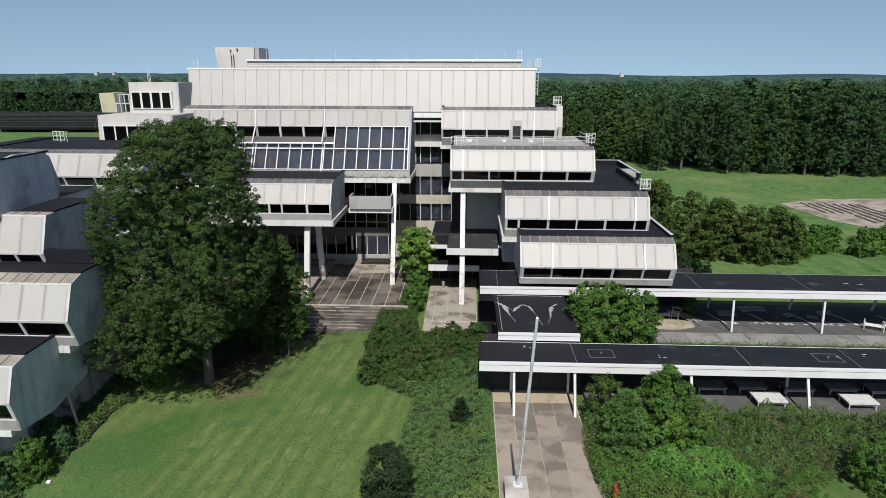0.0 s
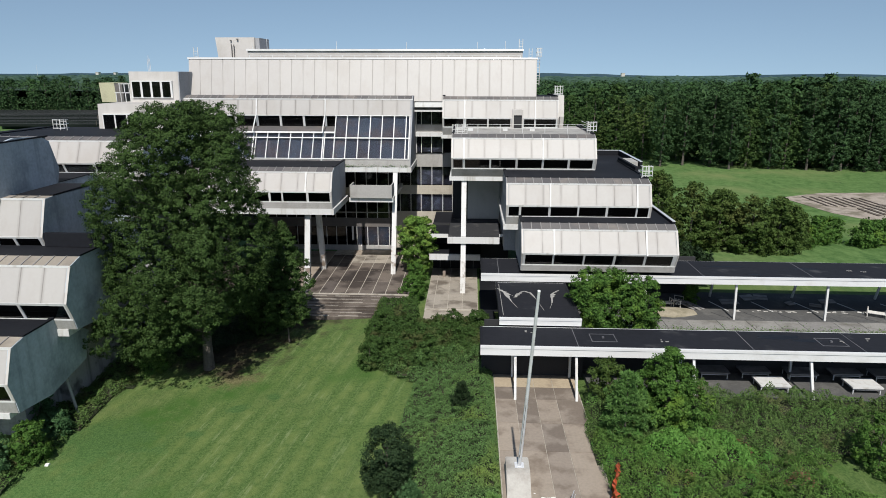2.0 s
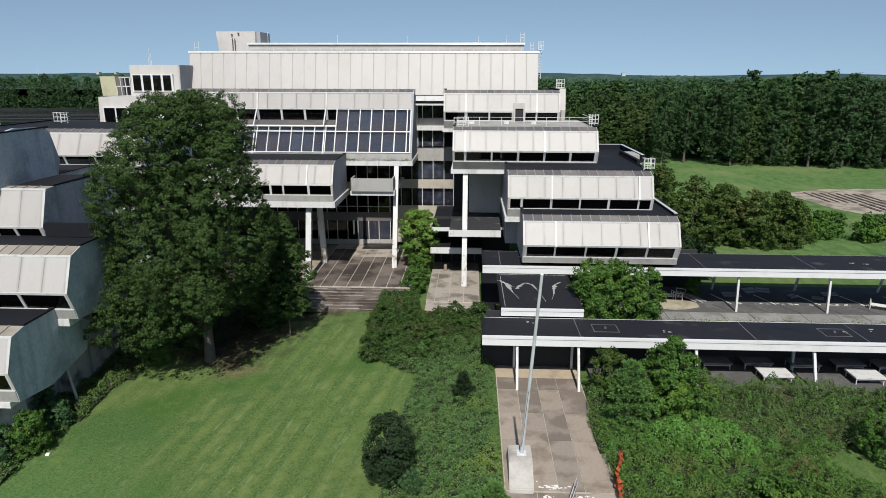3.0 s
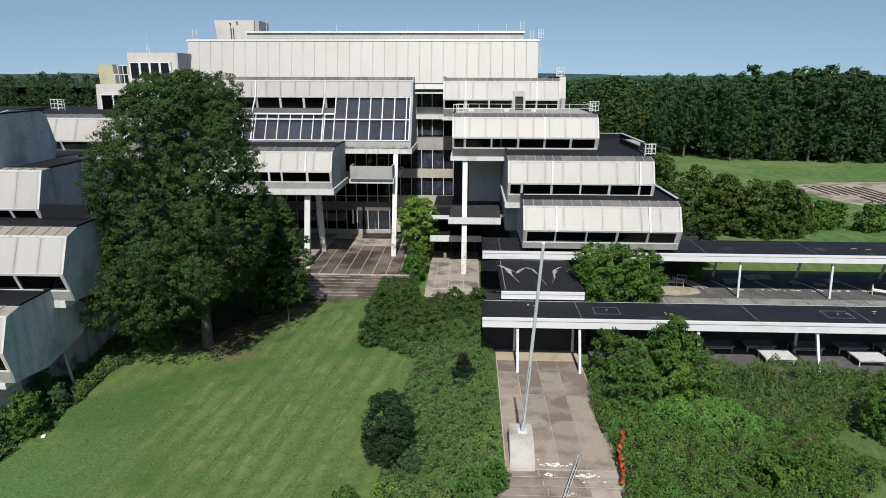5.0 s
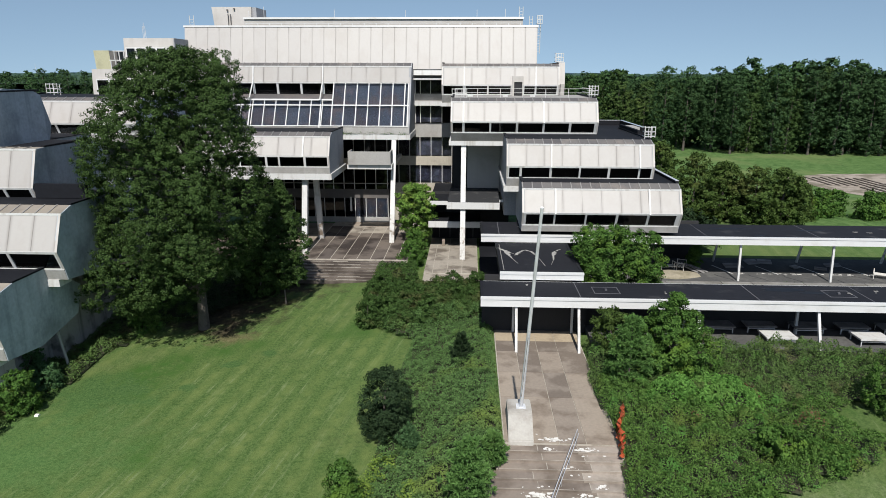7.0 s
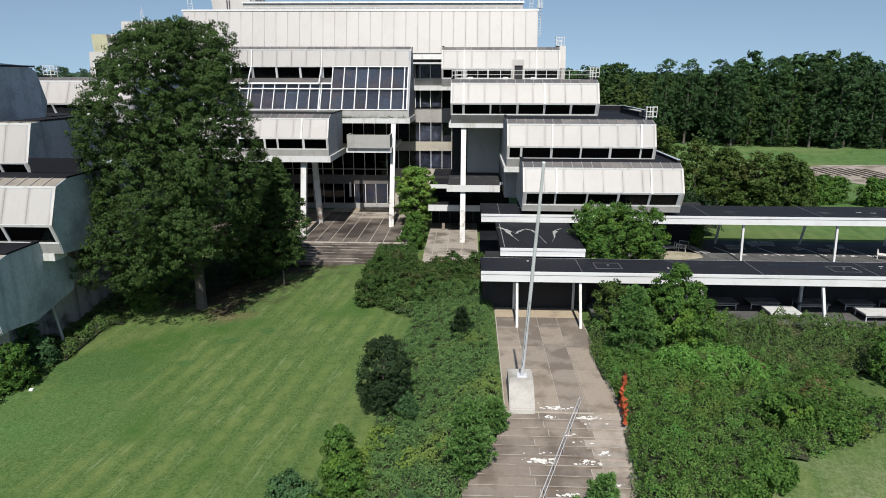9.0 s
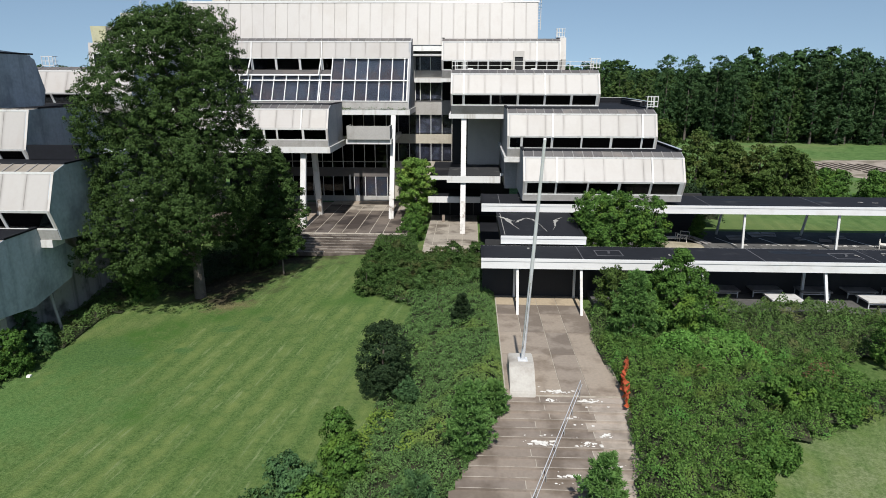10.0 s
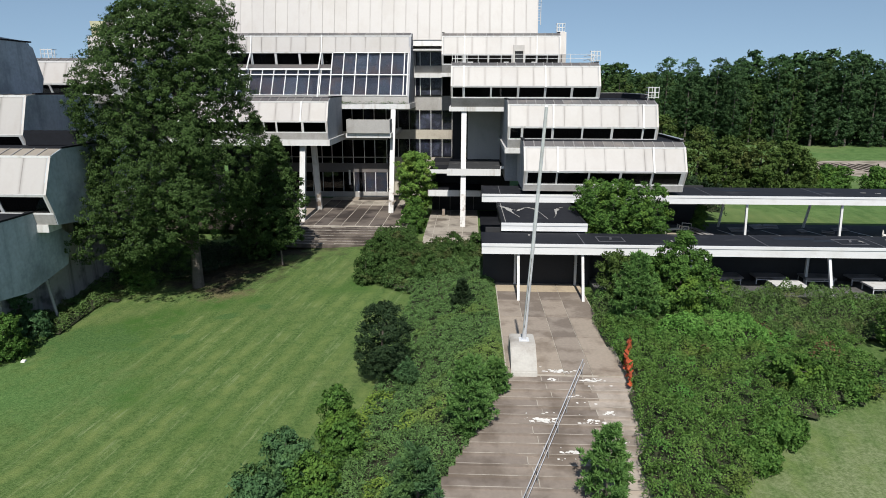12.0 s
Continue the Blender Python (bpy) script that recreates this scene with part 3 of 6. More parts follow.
for a, b in zip(strip[0::2], strip[1::2]):
    solid("pane", GLASS, hall, plate, a, b, (73.62, 17.08), (73.85, 15.85), 0.02, -0.05)
for a, b in zip(strip[1::2], strip[2::2]):
    solid("mullion", WHITE, hall, plate, a, b, (73.55, 17.1), (73.80, 15.85), 0.08, 0.0)
solid("window_head", WHITE, hall, plate, -33.2, -15.3, (73.5, 17.14), (73.52, 17.04), 0.08, 0.0)
solid("base_panel", CONCRETE, hall, plate, -33.2, -6.7, (70.6, 12.42), (70.52, 11.72), 0.06, 0.0)
solid("floor_slab", WHITE, hall, box, -15.0, -6.55, 70.4, 80.0, 11.12, 11.69, label="white slab edge with flaking paint")
for px in (-24.48, -16.58):
    solid("downpipe", WHITE, hall, plate, px - 0.07, px + 0.07, (73.96, 18.9), (73.4, 16.9), 0.11, 0.03)
    solid("downpipe", WHITE, hall, plate, px - 0.06, px + 0.06, (73.3, 17.0), (71.6, 15.2), 0.10, 0.05)
    solid("downpipe", WHITE, hall, plate, px - 0.06, px + 0.06, along(FL), (70.45, 12.1), 0.10, 0.08)

# great sloping roof storey, its ends raked inwards
def raked(bm, x0, x1, u0, u1, a, b, t0, t1):
    """A slab on the slope a (top) to b (foot), from x0..x1 at the top to u0..u1 at the foot, between the depths t0 and t1 in front of it."""
    d = Vector((b[0] - a[0], b[1] - a[1])).normalized()
    n = Vector((d.y, -d.x))
    ring = []
    for t in (t0, t1):
        for x, p in ((x0, a), (x1, a), (u1, b), (u0, b)):
            q = Vector(p) + n * t
            ring.append(bm.verts.new((x, q.x, q.y)))
    for f in ((0, 1, 2, 3), (7, 6, 5, 4), (0, 4, 5, 1), (1, 5, 6, 2), (2, 6, 7, 3), (3, 7, 4, 0)):
        bm.faces.new([ring[i] for i in f])


def round_nose(y, z, step):
    """The curved front of a coping: five narrow faces, each tipped a little further back."""
    pts = [(y, z)]
    for a in (20.5, 22.0, 23.5, 25.0, 26.5):
        y, z = y + step * math.sin(radians(a)), z + step * math.cos(radians(a))
        pts.append((y, z))
    return pts


RT, RF = (77.95, 23.38), (75.93, 18.57)
TOP_X, FOOT_X = (-33.65, 7.55), (-33.15, 7.45)


def across(f):
    """The x at the top and at the foot of the sloping front, f of the way along it."""
    return TOP_X[0] + (TOP_X[1] - TOP_X[0]) * f, FOOT_X[0] + (FOOT_X[1] - FOOT_X[0]) * f


bm = bmesh.new()
raked(bm, *TOP_X, *FOOT_X, RT, RF, -0.1, 0.0)
crown_storey = part("storey_block", bm, CONCRETE, office, "top storey with a sloping white panelled front")
n = 30
for i in range(n):
    (a, b), (c, d) = across(i / n), across((i + 1) / n)
    solid("wall_panel", PANEL, crown_storey, raked, a + 0.025, c - 0.025, b + 0.025, d - 0.025, RT, RF, 0.0, 0.07)
    if i:
        solid("panel_joint", CONCRETE, crown_storey, raked, a - 0.024, a + 0.024, b - 0.024, b + 0.024, RT, RF, 0.0, 0.03)
solid("coping", COPING, crown_storey, prism_x, round_nose(77.76, 23.29, 0.045) + [(78.2, 23.52), (78.2, 23.40), (77.9, 23.40)], TOP_X[0] - 0.1, TOP_X[1] + 0.1, label="glossy white metal coping")
solid("roof_membrane", MEMBRANE, crown_storey, box, -33.4, 7.4, 78.2, 96.0, 23.405, 23.43)
solid("rear_wall", CONCRETE, crown_storey, box, -33.0, 7.3, 79.0, 96.0, 15.0, 23.38)
bm = bmesh.new()
box(bm, -26.95, 5.95, 79.3, 92.0, 23.44, 24.42)
upper = part("parapet_block", bm, PANEL_PLAIN, office, "long low white parapet on the roof")
solid("coping", COPING, upper, prism_x, round_nose(79.12, 24.28, 0.045) + [(79.6, 24.53), (79.6, 24.43), (79.25, 24.32)], -27.05, 6.05, label="glossy white metal coping")
solid("roof_rail", WHITE, upper, box, -26.6, 5.7, 78.62, 78.70, 23.74, 23.80)
for i in range(24):
    px = -26.55 + i * 1.4
    solid("rail_post", WHITE, upper, box, px - 0.05, px + 0.05, 78.62, 78.70, 23.44, 23.738)
for rx, rh in ((-26.4, 0.7), (-24.6, 1.2), (-16.2, 0.9), (-7.8, 0.8), (0.6, 0.8), (3.9, 0.9)):
    solid("lightning_rod", STEEL, upper, bar, (rx, 79.5, 24.5), (rx, 79.5, 24.5 + rh), 0.03)
solid("lift_tower", PANEL_PLAIN, office, raked, -32.25, -27.25, -31.9, -27.3, (83.1, 26.02), (82.8, 23.44), -4.5, 0.0, label="plain concrete lift tower on the roof")
solid("lift_tower_side", END_LIGHT, office, box, -27.28, -26.75, 83.4, 87.4, 23.44, 25.98)
for dx, top in ((-30.15, 25.2), (-29.85, 25.15)):
    solid("vent_pipe", BAND, office, box, dx, dx + 0.08, 82.68, 82.8, 23.44, top)
for dx, dz in ((-30.3, 25.55), (-29.45, 25.7)):
    solid("floodlight", BAND, office, box, dx, dx + 0.18, 82.80, 83.0, dz, dz + 0.16)


solid("west_wall", BASE_WALL, office, box, -46.0, -28.0, 71.6, 72.0, -2.5, 12.0, label="shaded stained wall under the west storey")
# recessed entrance court
def strip_wall(x0, x1, y, rows, blinds=False):
    """A wall of bands: (z0, z1, kind) with glass bands split by mullions at the court's module."""
    for z0, z1, kind, xs in rows:
        if kind == "glass":
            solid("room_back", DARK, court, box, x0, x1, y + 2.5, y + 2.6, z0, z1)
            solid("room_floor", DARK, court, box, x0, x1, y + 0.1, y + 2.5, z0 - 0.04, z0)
            for a, b in zip(xs[:-1], xs[1:]):
                o = solid("pane", GLASS_COURT if blinds else GLASS, court, box, a, b, y + 0.06, y + 0.08, z0, z1)
                if blinds:
                    o.visible_shadow = False
                    solid("blind", BLIND, court, box, a + 0.03, b - 0.03, y + 0.40, y + 0.43, z0 + 0.1, z1)
            for a in xs:
                solid("mullion", WHITE, court, box, a - 0.035, a + 0.035, y - 0.02, y + 0.1, z0, z1)
        else:
            solid("spandrel", kind, court, box, x0, x1, y, y + 0.3, z0, z1)


bm = bmesh.new()
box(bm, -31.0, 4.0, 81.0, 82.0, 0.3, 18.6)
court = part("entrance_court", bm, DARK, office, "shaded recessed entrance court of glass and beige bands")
em = [-26.4, -25.1, -23.9, -22.6, -21.4, -20.15, -18.94, -17.73, -16.52, -15.24, -13.96, -12.62, -11.35, -9.93]
cm = [-8.68, -7.34, -6.07, -4.73, -3.39, -2.20]
# the 3.45 m spandrel takes darker BAND, its shade put into the colour
strip_wall(-28.0, -9.8, 76.5, [(0.45, 1.1, CONCRETE, 0), (1.1, 3.45, "glass", em), (3.45, 4.55, BAND, 0), (4.55, 5.2, "glass", em), (5.2, 5.3, CONCRETE, 0), (5.3, 7.3, "glass", em), (7.3, 8.3, SPANDREL, 0), (8.3, 11.1, "glass", em), (11.1, 11.7, SPANDREL, 0)])
strip_wall(-9.8, -1.9, 77.9, [(0.45, 3.85, SPANDREL, 0), (3.85, 5.16, SPANDREL, 0), (5.16, 7.33, "glass", cm), (7.33, 8.44, SPANDREL, 0), (8.44, 10.72, "glass", cm), (10.72, 12.40, CONCRETE, 0)], True)
tm = [-6.55, -5.97, -4.75, -3.40]
strip_wall(-6.65, -3.2, 77.7, [(12.40, 14.45, "glass", tm), (14.95, 15.82, CONCRETE, 0), (15.82, 17.34, "glass", tm), (17.34, 18.60, CONCRETE, 0)], True)
solid("white_ledge", WHITE, court, prism_x, [(75.86, 17.93), (75.98, 18.56), (77.72, 18.56), (77.72, 17.93)], -6.6, -3.25)
solid("white_ledge", WHITE, court, box, -6.6, -3.25, 75.7, 77.7, 17.42, 17.60)
solid("white_ledge", WHITE, court, box, -6.6, -3.25, 76.9, 77.75, 14.46, 14.94)
for a, b in zip(em[9:13], em[10:14]):
    solid("entrance_door", GLASS_COURT, court, box, a + 0.06, b - 0.06, 76.42, 76.46, 1.15, 3.4).visible_shadow = False
    solid("blind", CURTAIN, court, box, a + 0.06, b - 0.06, 76.52, 76.54, 1.15, 3.4)
solid("door_rail", WHITE, court, box, -14.15, -13.95, 74.2, 74.35, 2.3, 4.0)

# balcony tray under the hall
bm = bmesh.new()
box(bm, -12.95, -8.4, 67.5, 69.5, 8.75, 8.95)
box(bm, -12.95, -8.4, 67.5, 67.65, 8.95, 10.15)
box(bm, -12.95, -12.8, 67.66, 69.5, 8.95, 10.15)
box(bm, -8.55, -8.4, 67.66, 69.5, 8.95, 10.15)
part("balcony", bm, CONCRETE, office, "concrete balcony tray with solid sides")
bm = bmesh.new()
box(bm, -13.1, -8.3, 67.8, 69.4, 8.25, 8.73)
box(bm, -13.3, -12.9, 69.4, 76.5, 8.25, 8.7)
box(bm, -8.7, -8.3, 69.4, 77.9, 8.25, 8.7)
part("balcony_slab", bm, WHITE, office)

# tall raking columns
for (px, fy, fz, ty, tz, wx, lab) in ((-16.7, 62.2, 0.2, 64.0, 7.85, 0.55, "tall white column stained at its foot"), (-16.35, 68.4, 0.3, 66.9, 7.85, 0.55, ""),
                                      (-8.35, 66.9, 0.3, 70.7, 11.15, 0.5, "tall white column stained at its foot"), (-0.65, 61.9, 0.1, 65.6, 11.2, 0.5, "tall white column peeling at its foot")):
    col = solid("column", WHITE, office, beam, (px, fy, fz), (px, ty, tz), wx, 0.5, label=lab)
    solid("worn_foot", PEELING, col, beam, (px, fy, fz), (px, fy + (ty - fy) * 0.28, fz + (tz - fz) * 0.28), wx + 0.012, 0.512, label="peeling stained column foot")

# decks and slabs beside the entrance
solid("deck_wall", PANEL_PLAIN, office, box, -0.3, 3.3, 72.0, 72.3, 5.3, 11.12, label="plain grey wall under the storey")
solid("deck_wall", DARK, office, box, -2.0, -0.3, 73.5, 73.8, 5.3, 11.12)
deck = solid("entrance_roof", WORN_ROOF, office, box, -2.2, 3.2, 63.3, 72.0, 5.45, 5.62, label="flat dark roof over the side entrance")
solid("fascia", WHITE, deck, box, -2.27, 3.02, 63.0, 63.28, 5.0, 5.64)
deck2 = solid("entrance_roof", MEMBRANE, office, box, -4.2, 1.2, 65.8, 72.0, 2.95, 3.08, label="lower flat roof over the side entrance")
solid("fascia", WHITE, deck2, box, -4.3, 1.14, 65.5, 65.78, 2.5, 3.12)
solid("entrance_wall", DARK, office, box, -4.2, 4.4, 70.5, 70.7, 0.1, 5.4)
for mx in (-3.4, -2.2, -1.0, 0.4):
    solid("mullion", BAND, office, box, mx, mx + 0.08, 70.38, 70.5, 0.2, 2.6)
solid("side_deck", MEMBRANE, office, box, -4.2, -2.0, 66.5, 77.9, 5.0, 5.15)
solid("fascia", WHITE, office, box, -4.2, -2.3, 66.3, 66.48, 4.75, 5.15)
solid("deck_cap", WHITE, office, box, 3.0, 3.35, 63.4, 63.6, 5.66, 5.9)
# near-black wall run on to x 22, filling the shade behind the canopy
solid("side_shade_wall", DARK, office, box, 4.6, 22.0, 60.9, 61.2, 0.2, 4.5)
solid("terrace_body", END_LIGHT, office, box, 3.4, 16.3, 61.8, 72.0, 4.7, 8.2)
solid("terrace_body", END_LIGHT, office, box, 3.4, 12.3, 72.0, 80.0, 4.7, 11.6)
# side terrace roof seen beyond the second storey
side = solid("terrace_roof", MEMBRANE, office, box, 12.6, 16.5, 62.0, 79.0, 12.0, 12.2, label="black flat roof with low parapets")
solid("terrace_roof", MEMBRANE, office, box, 16.5, 18.1, 68.5, 79.0, 12.0, 12.2)
solid("parapet", MEMBRANE, side, box, 17.85, 18.15, 68.5, 79.0, 12.2, 12.75)
solid("parapet", MEMBRANE, side, box, 12.6, 18.15, 78.7, 79.0, 12.2, 12.75)
solid("hatch", CONCRETE, side, box, 16.61, 17.8, 69.0, 72.0, 12.2, 12.7)
solid("parapet_cap", COPING, side, box, 17.84, 18.16, 68.5, 79.0, 12.752, 12.79)
solid("parapet_cap", COPING, side, box, 12.6, 17.83, 78.68, 79.02, 12.752, 12.79)
solid("parapet", MEMBRANE, side, box, 16.3, 16.6, 64.0, 72.0, 12.2, 12.8)
solid("terrace_wall", END_LIGHT, office, box, 12.6, 16.4, 62.3, 78.9, 4.6, 12.0)
solid("terrace_wall", END_LIGHT, office, box, 16.41, 18.0, 68.6, 78.9, 0.0, 12.0)
solid("terrace_roof", MEMBRANE, office, box, 12.0, 17.95, 57.0, 66.0, 8.75, 8.98)
solid("parapet", MEMBRANE, office, box, 17.7, 17.95, 55.4, 66.0, 8.985, 9.25)
solid("parapet_cap", COPING, office, box, 17.68, 17.97, 55.4, 66.0, 9.253, 9.29)


def ladder(at, h, parent, cage=True, wide=0.55):
    """A steel access ladder with a safety cage at its head, standing at the roof edge."""
    x, y, z = at
    bm = bmesh.new()
    for sx in (-wide / 2, wide / 2):
        bar(bm, (x + sx, y, z - h), (x + sx, y, z + 1.15), 0.04, 5)
    lad = part("roof_ladder", bm, WHITE, parent, "white steel roof ladder with a safety cage")
    for k in range(int((h + 1.0) / 0.3)):
        solid("rung", WHITE, lad, bar, (x - wide / 2, y, z - h + 0.2 + k * 0.3), (x + wide / 2, y, z - h + 0.2 + k * 0.3), 0.02, 5)
    half = wide * 0.82
    if cage:
        for k in range(3):
            zz = z + 0.25 + k * 0.42
            bm = bmesh.new()
            box(bm, x - half, x + half, y - 0.78, y - 0.72, zz, zz + 0.06)
            box(bm, x - half - 0.03, x - half + 0.02, y - 0.75, y, zz, zz + 0.06)
            box(bm, x + half - 0.02, x + half + 0.03, y - 0.75, y, zz, zz + 0.06)
            part("cage_hoop", bm, WHITE, lad)
        for sx in (-half, -half / 3, half / 3, half):
            solid("cage_bar", WHITE, lad, box, x + sx - 0.025, x + sx + 0.025, y - 0.80, y - 0.75, z + 0.2, z + 1.2)
    return lad


ladder((-1.15, 67.2, 15.5), 1.0, office, wide=0.9)
ladder((12.4, 68.0, 15.8), 2.0, office)
ladder((16.3, 60.3, 12.35), 2.5, office)
ladder((10.0, 77.0, 19.2), 1.5, office)
ladder((7.78, 78.75, 23.4), 3.0, office, wide=0.34)
ladder((6.85, 78.9, 23.4), 0.05, office, cage=False, wide=0.36)
ladder((5.75, 79.7, 24.5), 0.5, office, cage=False, wide=0.42)
ladder((-32.95, 78.5, 23.5), 0.1, office, cage=False, wide=0.5)
# guard rail on the third storey roof
for rz in (16.25, 16.65):
    solid("guard_rail", WHITE, office, bar, (-1.6, 67.3, rz), (12.2, 67.3, rz), 0.018, 5)
    solid("guard_rail", WHITE, office, bar, (12.2, 67.3, rz), (12.2, 73.0, rz), 0.03, 5)
for i in range(7):
    solid("rail_post", WHITE, office, bar, (-1.6 + i * 2.3, 67.3, 15.75), (-1.6 + i * 2.3, 67.3, 16.65), 0.03, 5)
for a, b, c, d in ((4.56, 5.77, 17.23, 17.85), (4.56, 4.75, 15.0, 17.23), (5.64, 5.77, 15.0, 17.23)):
    solid("door_frame", PANEL_PLAIN, office, box, a, b, 73.0, 73.8, c, d)
solid("service_door", DARK, office, box, 4.75, 5.64, 73.12, 73.2, 15.0, 17.23, label="black service door onto the roof")
for ux, uw in ((-0.35, 0.55), (3.4, 0.5), (6.3, 0.5)):
    solid("roof_unit", WHITE, office, box, ux, ux + uw, 69.9, 70.4, 15.74, 16.02)

# penthouse sheds over the west roof
bm = bmesh.new()
prism_x(bm, [(73.1, 18.3), (73.38, 21.86), (77.0, 21.86), (77.0, 18.3)], -38.75, -33.1)
shed = part("penthouse", bm, PANEL_PLAIN, office, "white penthouse with four tall windows")
solid("end_wall", END_LIGHT, shed, prism_x, [(73.12, 18.3), (73.40, 21.83), (77.0, 21.83), (77.0, 18.3)], -33.1, -33.0)
solid("window_frame", WHITE, shed, box, -38.45, -33.75, 73.0, 73.4, 18.95, 20.86)
for i in range(4):
    solid("pane", GLASS, shed, box, -38.30 + i * 1.15, -37.42 + i * 1.15, 72.94, 72.98, 19.07, 20.74)
bm = bmesh.new()
prism_x(bm, [(68.2, 15.2), (68.5, 18.5), (76.0, 18.5), (76.0, 15.2)], -40.0, -32.0)
shed2 = part("penthouse", bm, PANEL_PLAIN, office, "lower white penthouse with tall bronze windows")
solid("window_frame", WHITE, shed2, box, -39.45, -34.1, 68.1, 68.5, 15.65, 17.5)
for i in range(4):
    solid("pane", GLASS, shed2, box, -39.3 + i * 1.33, -38.15 + i * 1.33, 68.05, 68.09, 15.78, 17.38)
solid("end_wall", END_LIGHT, shed2, prism_x, [(68.22, 15.2), (68.52, 18.46), (76.0, 18.46), (76.0, 15.2)], -32.0, -31.8)
solid("stair_housing", YELLOW, office, prism_x, [(75.2, 18.4), (75.0, 20.6), (78.0, 20.6), (78.0, 18.4)], -43.3, -41.5, label="pale yellow stair housing")
solid("stair_housing_side", BAND, office, prism_x, [(75.2, 18.4), (75.02, 20.5), (78.0, 20.5), (78.0, 18.4)], -41.5, -40.6)
for i in range(2):
    for k in range(4):
        solid("rail_post", WHITE, office, box, -40.9 + k * 0.55 + i * 0.5, -40.82 + k * 0.55 + i * 0.5, 74.0, 74.08, 18.5 + i, 19.5 + i)
    solid("guard_rail", WHITE, office, box, -41.0 + i * 0.5, -39.0, 74.0, 74.08, 19.45 + i, 19.55 + i)
for k in range(3):
    solid("antenna", STEEL, office, bar, (-37.75 + 0.16 * k, 76.0, 21.9), (-37.72 + 0.13 * k, 76.0, 23.3 + 0.4 * (k == 1)), 0.025, 5)
solid("west_roof", MEMBRANE, office, box, -52.0, -31.0, 59.0, 76.0, 15.0, 15.45, label="flat black roof of the west storey")
bay(office, -46.0, -30.0, (59.0, 15.95), (58.05, 15.65), (57.1, 13.7), (57.6, 12.75), (57.8, 12.0), 70.0,
         [(-45.6, -43.4), (-43.2, -40.9), (-40.6, -39.0), (-38.8, -37.5), (-37.32, -34.6), (-34.4, -31.9)], (), end=END_DARK, panel_w=1.9)
ladder((-42.5, 66.0, 15.9), 0.5, office, wide=0.7)

# ---- west wing with blank slate-coloured ends ----
wing = thing("office_wing", "stepped office wing with white panelled fronts and dark streaked ends", "building", at=(-40, 50, 0))
bay(wing, -62.0, -34.0, (45.0, 16.75), (44.0, 16.35), (43.0, 14.4), (43.6, 13.3), (43.8, 12.75), 50.5,
    [(-61, -58)], (), end=END_DARK, end_back=[(50.9, 12.75), (51.4, 14.1), (50.6, 16.4), (49.6, 16.85), (46.6, 17.0)])
bay(wing, -62.0, -30.7, (45.2, 12.95), (44.25, 12.9), (43.3, 10.27), (43.75, 9.35), (44.0, 8.55), 51.0,
    [(-61, -54.4), (-54.2, -46.4), (-46.2, -40.3), (-40.1, -37.2), (-37.0, -34.5), (-34.2, -32.95), (-32.75, -31.05)], (), end=END_DARK, end_back=[(52.0, 8.75), (52.8, 11.0), (52.0, 12.8)], band=TAN_BAND)
bay(wing, -62.0, -26.6, (40.9, 9.6), (39.72, 9.24), (38.73, 6.92), (39.3, 5.6), (39.5, 4.85), 47.0,
    [(-61, -54.4), (-54.2, -46.4), (-46.2, -40.3), (-40.1, -36.8), (-36.6, -33.6), (-33.4, -30.05), (-29.85, -26.85)], (-33.5,), end=END_DARK, band=TAN_BAND, end_back=[(43.6, 4.4), (46.0, 5.4), (47.0, 7.5), (46.0, 9.65)], slab=(-62.0, -27.2, 4.35), slab_deep=1.2)
bay(wing, -62.0, -28.0, (36.2, 5.65), (35.0, 5.4), (34.2, 3.35), (34.6, 2.0), (34.75, 1.15), 41.5,
    [(-61, -54.4), (-54.2, -46.4), (-46.2, -40.3), (-40.1, -36.8), (-36.6, -33.6), (-33.4, -31.2), (-31.0, -28.25)], (), end=END_DARK, band=TAN_BAND, end_back=[(37.9, 0.75), (42.05, 1.5), (42.8, 3.4), (39.4, 5.75)], slab=(-62.0, -28.6, 0.75), slab_deep=1.2)
solid("wing_wall", BASE_WALL, wing, box, -61.0, -30.2, 38.0, 50.0, -3.2, 1.2)
solid("wing_wall", BASE_WALL, wing, box, -61.0, -29.4, 41.8, 56.0, -3.0, 4.6)
solid("wing_wall", END_DARK, wing, box, -61.0, -31.4, 48.0, 58.0, -3.0, 8.7)
solid("wing_wall", END_DARK, wing, box, -61.0, -34.6, 49.5, 60.0, -3.0, 12.8)
solid("wing_roof", MEMBRANE, wing, box, -60.9, -34.5, 49.4, 57.0, 12.81, 12.87, label="flat black roof behind the top bay")
solid("low_wall", MEMBRANE, wing, box, -30.6, -26.9, 43.3, 43.6, 9.6, 10.6)
solid("downpipe", CONCRETE, wing, bar, (-28.5, 40.2, 0.9), (-28.1, 40.4, -2.6), 0.10, 8)


